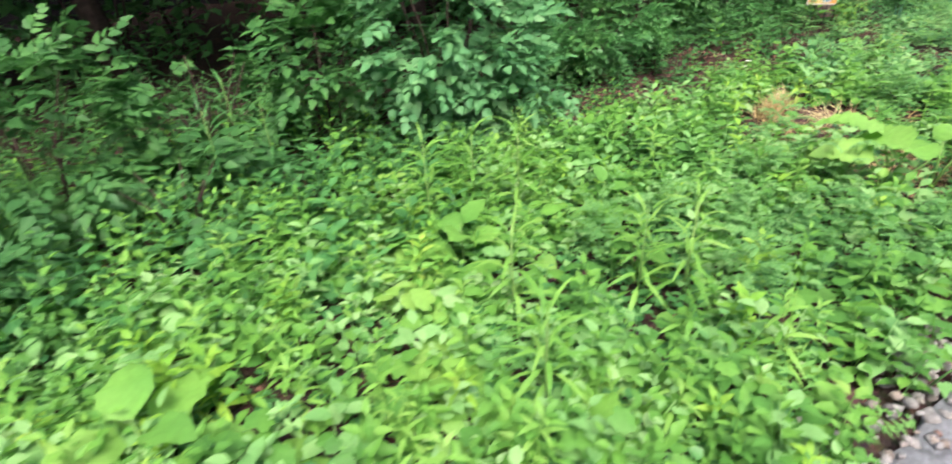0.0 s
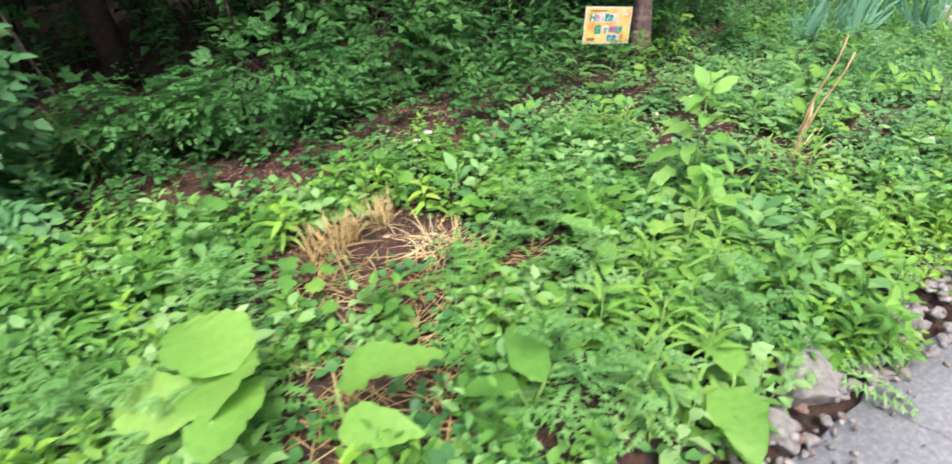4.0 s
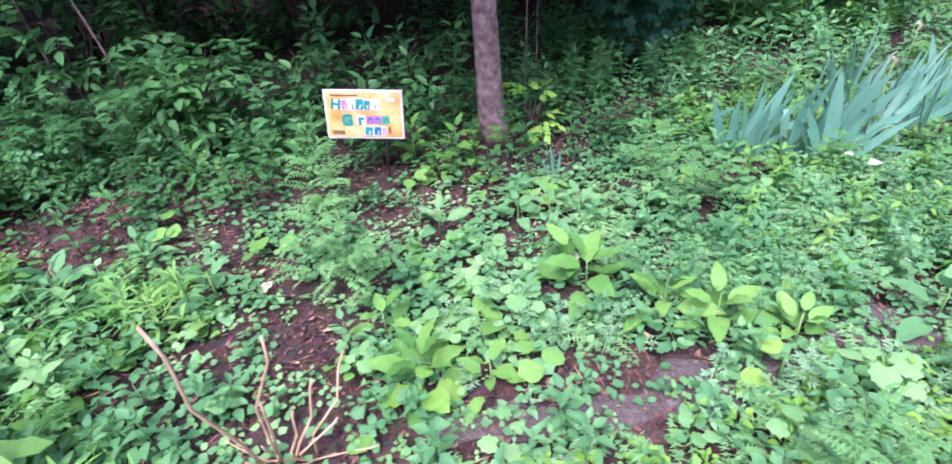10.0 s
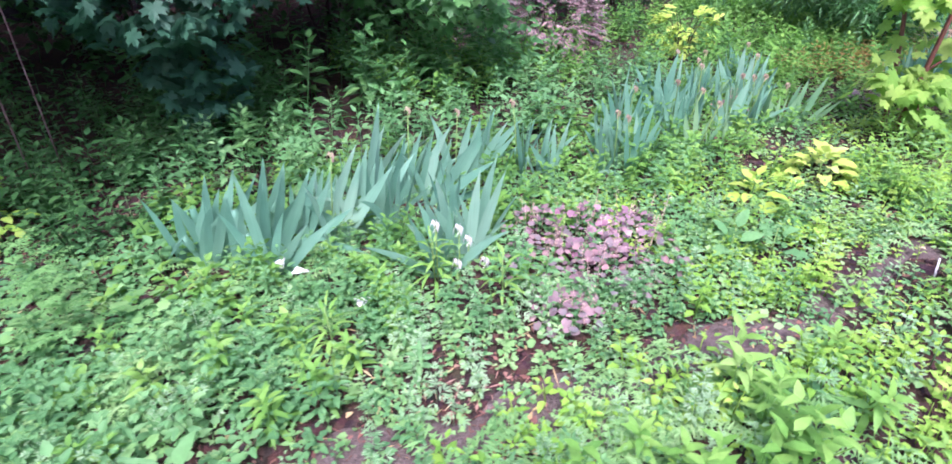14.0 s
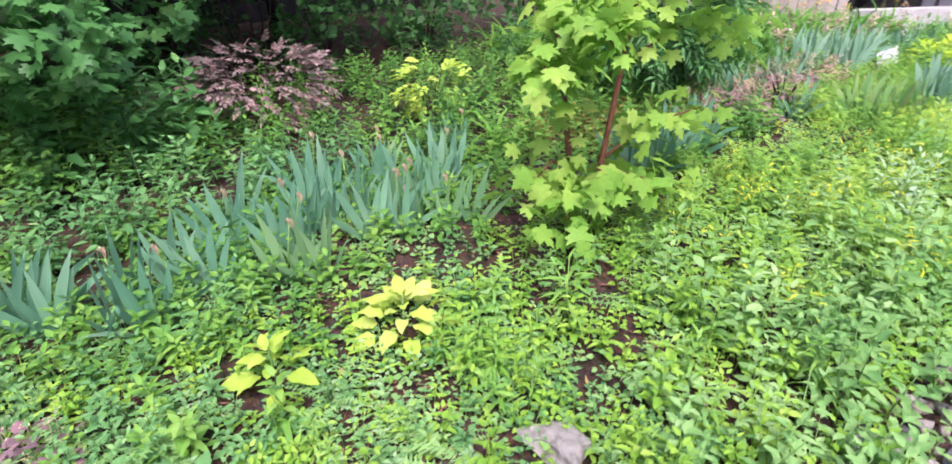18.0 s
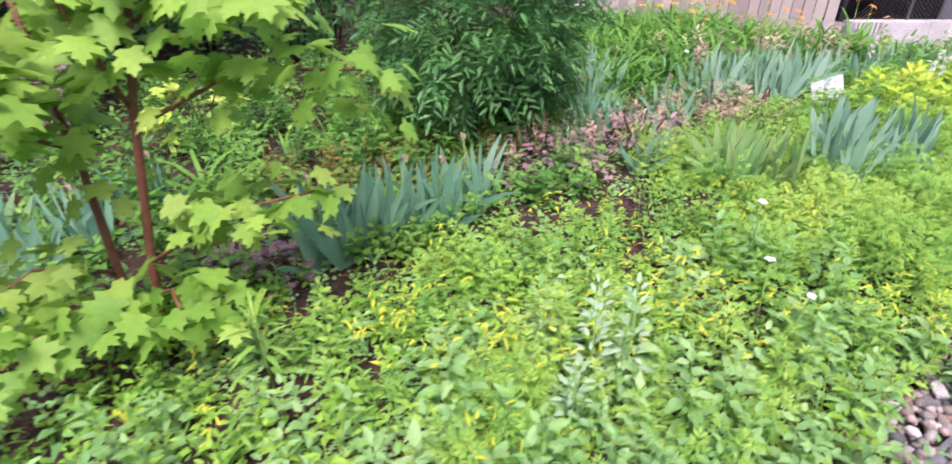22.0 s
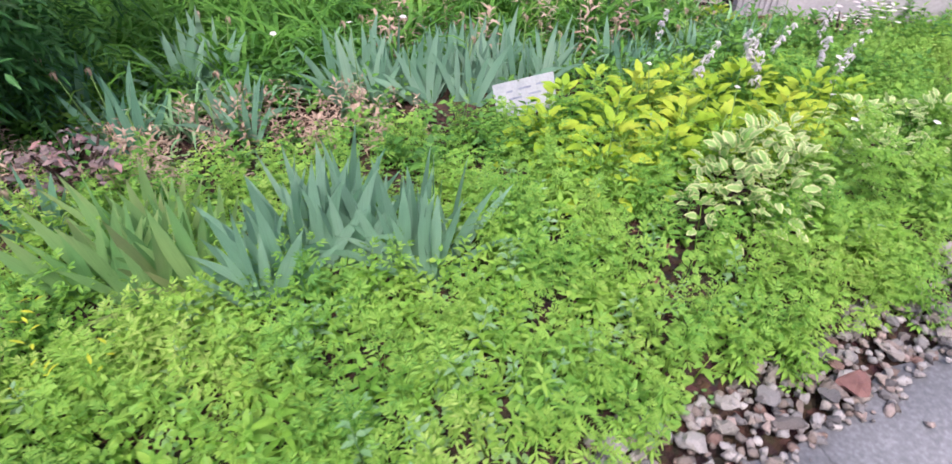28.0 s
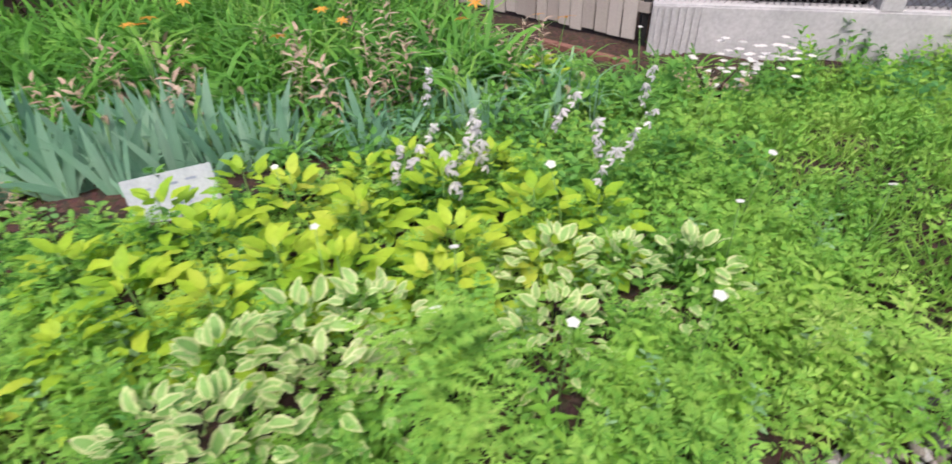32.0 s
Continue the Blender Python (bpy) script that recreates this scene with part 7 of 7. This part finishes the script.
for x, y, h in [(2.66, 3.1, 0.52), (2.72, 3.14, 0.36)]:
    st = thing("seed_stalk", at(x, y), "dry tan grass stalk with a seed head", "dead stalk", "dry grass stalks")
    part("stalk", tube([(0, 0, -0.02), (-0.03, -0.01, h * 0.6), (-0.1, -0.03, h)], [0.003, 0.0025, 0.002], 4), M_STRAW, st)
    part("seed_head", joined([moved(diamond(0.022, 0.008), rot(k * 2.4, 0.9), (-0.1 + 0.0022 * (k - 40), -0.03, h - 0.003 * (40 - k))) for k in range(40)]), M_STRAW, st)
for x, y, n in [(6.29, 0.98, 4), (7.41, 0.76, 3)]:
    leafy("dock", x, y, 0.14, n, 0.11, 0.1, M_MAPLE, "dock with yellow-green round leaves", "dock", "docks", 0.03, 7, (0.0, 0.5))
for x, y, h in [(4.85, 3.35, 0.34), (5.35, 3.4, 0.3), (5.15, 3.15, 0.24), (6.5, 2.85, 0.26), (6.75, 2.75, 0.24)]:
    leafy("bright_stem", x, y, h, 12, 0.13, 0.06, M_WEED, "fresh green leafy stem at the edge of the shade", "weed", "fresh leafy stems", 0.02, 5, (0.1, 1.0))
for x, y, r, h in [(7.27, 2.86, 0.1, 0.34), (7.05, 3.25, 0.1, 0.3)]:
    spray_shrub(x, y, r, h, 12, (0.06, 0.045), M_WEED_BRIGHT, "small yellow-green sapling by the trunk", "yellow_sapling", "yellow saplings", twig=0.1, k=4)
stick = thing("white_stick", at(11.05, 0.41, 0.5), "short white plant label stick in the soil", "plant label")
part("stick_body", tube([(0, 0, -0.02), (0.02, 0.01, 0.09)], [0.005, 0.004], 5), M_WHITEPAINT, stick)


# ---- stones, last ----
def stone_mesh(k, flat, rough, sub=2):
    bm = bmesh.new()
    bmesh.ops.create_icosphere(bm, subdivisions=sub, radius=0.5)
    for v in bm.verts:
        q = v.co.copy()
        v.co *= 1 + rough * noise.noise(q * 1.7 + Vector((k * 7.1, k, 0))) + 0.4 * rough * noise.noise(q * 4 + Vector((0, k * 3, 0)))
        v.co.z *= flat
    # broken faces: flatten what lies beyond a few random planes
    rng = np.random.default_rng(int(k * 10) + 3)
    for _ in range(7):
        nv = Vector(rng.normal(0, 1, 3)).normalized()
        d = rng.uniform(0.27, 0.42) * (flat + (1 - flat) * (1 - abs(nv.z)))
        for v in bm.verts:
            over = v.co.dot(nv) - d
            if over > 0:
                v.co -= nv * over * 0.92
    me = bpy.data.meshes.new("stone")
    bm.to_mesh(me)
    bm.free()
    return me


STONES = [stone_mesh(k, 0.5 + 0.08 * (k % 4), 0.9) for k in range(9)]
for me in STONES:
    me.materials.append(M_STONE)
STONE_VT = []
for k in range(9):
    me = stone_mesh(k + 20, 0.55 + 0.06 * (k % 4), 0.8, 1)
    STONE_VT.append((np.array([tuple(v.co) for v in me.vertices]), np.array([tuple(q.vertices) for q in me.polygons])))
    bpy.data.meshes.remove(me)
border = thing("stone_edging", Matrix(), "loose border of mixed grey, pink and brown stones", "stone border", kind="structure")
for i in range(255):
    x = RNG.uniform(15.0, 19.2)
    f = RNG.uniform(0, 1)
    y = edge(x) - 0.055 + f * 0.26 + 0.03 * math.sin(6 * x) + 0.02 * math.sin(17 * x)
    s = RNG.choice([0.036, 0.05, 0.068, 0.09], p=[0.35, 0.35, 0.22, 0.08]) * RNG.uniform(0.65, 0.95)
    ob = part("stone", STONES[i % 9], M_STONE, border)
    ob.matrix_local = Matrix.Translation((x, y, 0.012 + 0.012 * math.sin(f * 3.1) + s * 0.12)) @ Euler((RNG.uniform(-0.3, 0.3), RNG.uniform(-0.3, 0.3), RNG.uniform(0, 6.28))).to_matrix().to_4x4() @ Matrix.Diagonal((s * RNG.uniform(1.0, 1.5), s, s, 1))
for x, y, s in [(16.56, 0.02, 0.13), (18.05, 0.1, 0.12), (17.05, 0.12, 0.09)]:
    ob = part("stone", STONES[int(x) % 9].copy(), None, border, "dark red stone")
    ob.data.materials[0] = M_REDSTONE
    ob.matrix_local = Matrix.Translation((x, y, 0.035)) @ Matrix.Diagonal((s * 1.2, s, s * 1.1, 1))


def gravel(x0, x1, n, width, s0, s1, lift=0.015):
    x = RNG.uniform(x0, x1, n)
    y = edge(x) + RNG.uniform(-0.075, width, n) + 0.02 * np.sin(11 * x)
    return spread(STONE_VT, np.stack([x, y, np.full(n, lift)], -1), s0, s1, 0.3)


stuff("edging_gravel", gravel(14.0, 20.5, 2200, 0.24, 0.018, 0.05, 0.004), M_STONE, "small mixed pebbles between the larger stones", "gravel")
def strays(n):
    x = RNG.uniform(-1, 20, n)
    return spread(STONE_VT, np.stack([x, edge(x) - 0.03 - RNG.exponential(0.09, n), np.full(n, 0.006)], -1), 0.006, 0.026, 0.3)


stuff("stray_pebbles", strays(420), M_STONE, "stray pebbles and grit on the asphalt", "gravel")
stuff("far_edging_stones", gravel(19.0, 25, 800, 0.26, 0.03, 0.07), M_STONE, "loose border stones further along", "stones")
stuff("middle_edging_stones", gravel(5.2, 15.2, 1300, 0.18, 0.03, 0.06), M_STONE, "loose border stones half hidden by weeds", "stones")
stuff("pale_rubble_bits", gravel(1.0, 5.4, 320, 0.17, 0.018, 0.06, 0.01), M_CONCRETE_LUMP, "pale broken rubble along the bed's edge", "stones")
stuff("start_edging_stones", gravel(-4, 5.4, 700, 0.15, 0.015, 0.045), M_STONE, "small stones along the bed's edge", "stones")
for x, y, s in [(4.43, 0.04, 0.235), (4.2, -0.02, 0.12), (4.62, -0.1, 0.09), (4.95, 0.0, 0.11), (5.1, 0.02, 0.09), (4.8, 0.02, 0.1), (2.95, 0.16, 0.12), (3.2, 0.12, 0.13), (3.4, 0.12, 0.1), (2.75, 0.2, 0.12), (2.5, 0.18, 0.1), (3.6, 0.06, 0.08), (1.9, 0.24, 0.1), (2.15, 0.22, 0.09), (11.6, 0.475, 0.2), (12.4, -0.05, 0.12), (12.2, -0.1, 0.1)]:
    me = stone_mesh(x * 3.1, 0.55, 0.95, 4 if s > 0.2 else 3)
    for v in me.vertices:
        v.co *= 1 + 0.05 * noise.noise(v.co * 14) + 0.03 * noise.noise(v.co * 31)
    me.materials.append(M_CONCRETE_LUMP)
    ob = new("rubble_stone", me)
    ob.matrix_world = Matrix.Translation((x, y, float(ground_z(x, y)) + s * 0.17)) @ Euler((0.2, 0.1, x)).to_matrix().to_4x4() @ Matrix.Diagonal((s * 1.25, s, s * 1.15, 1))
    tagged(ob, "pale broken concrete lump at the path edge", "stone", "rubble lumps")
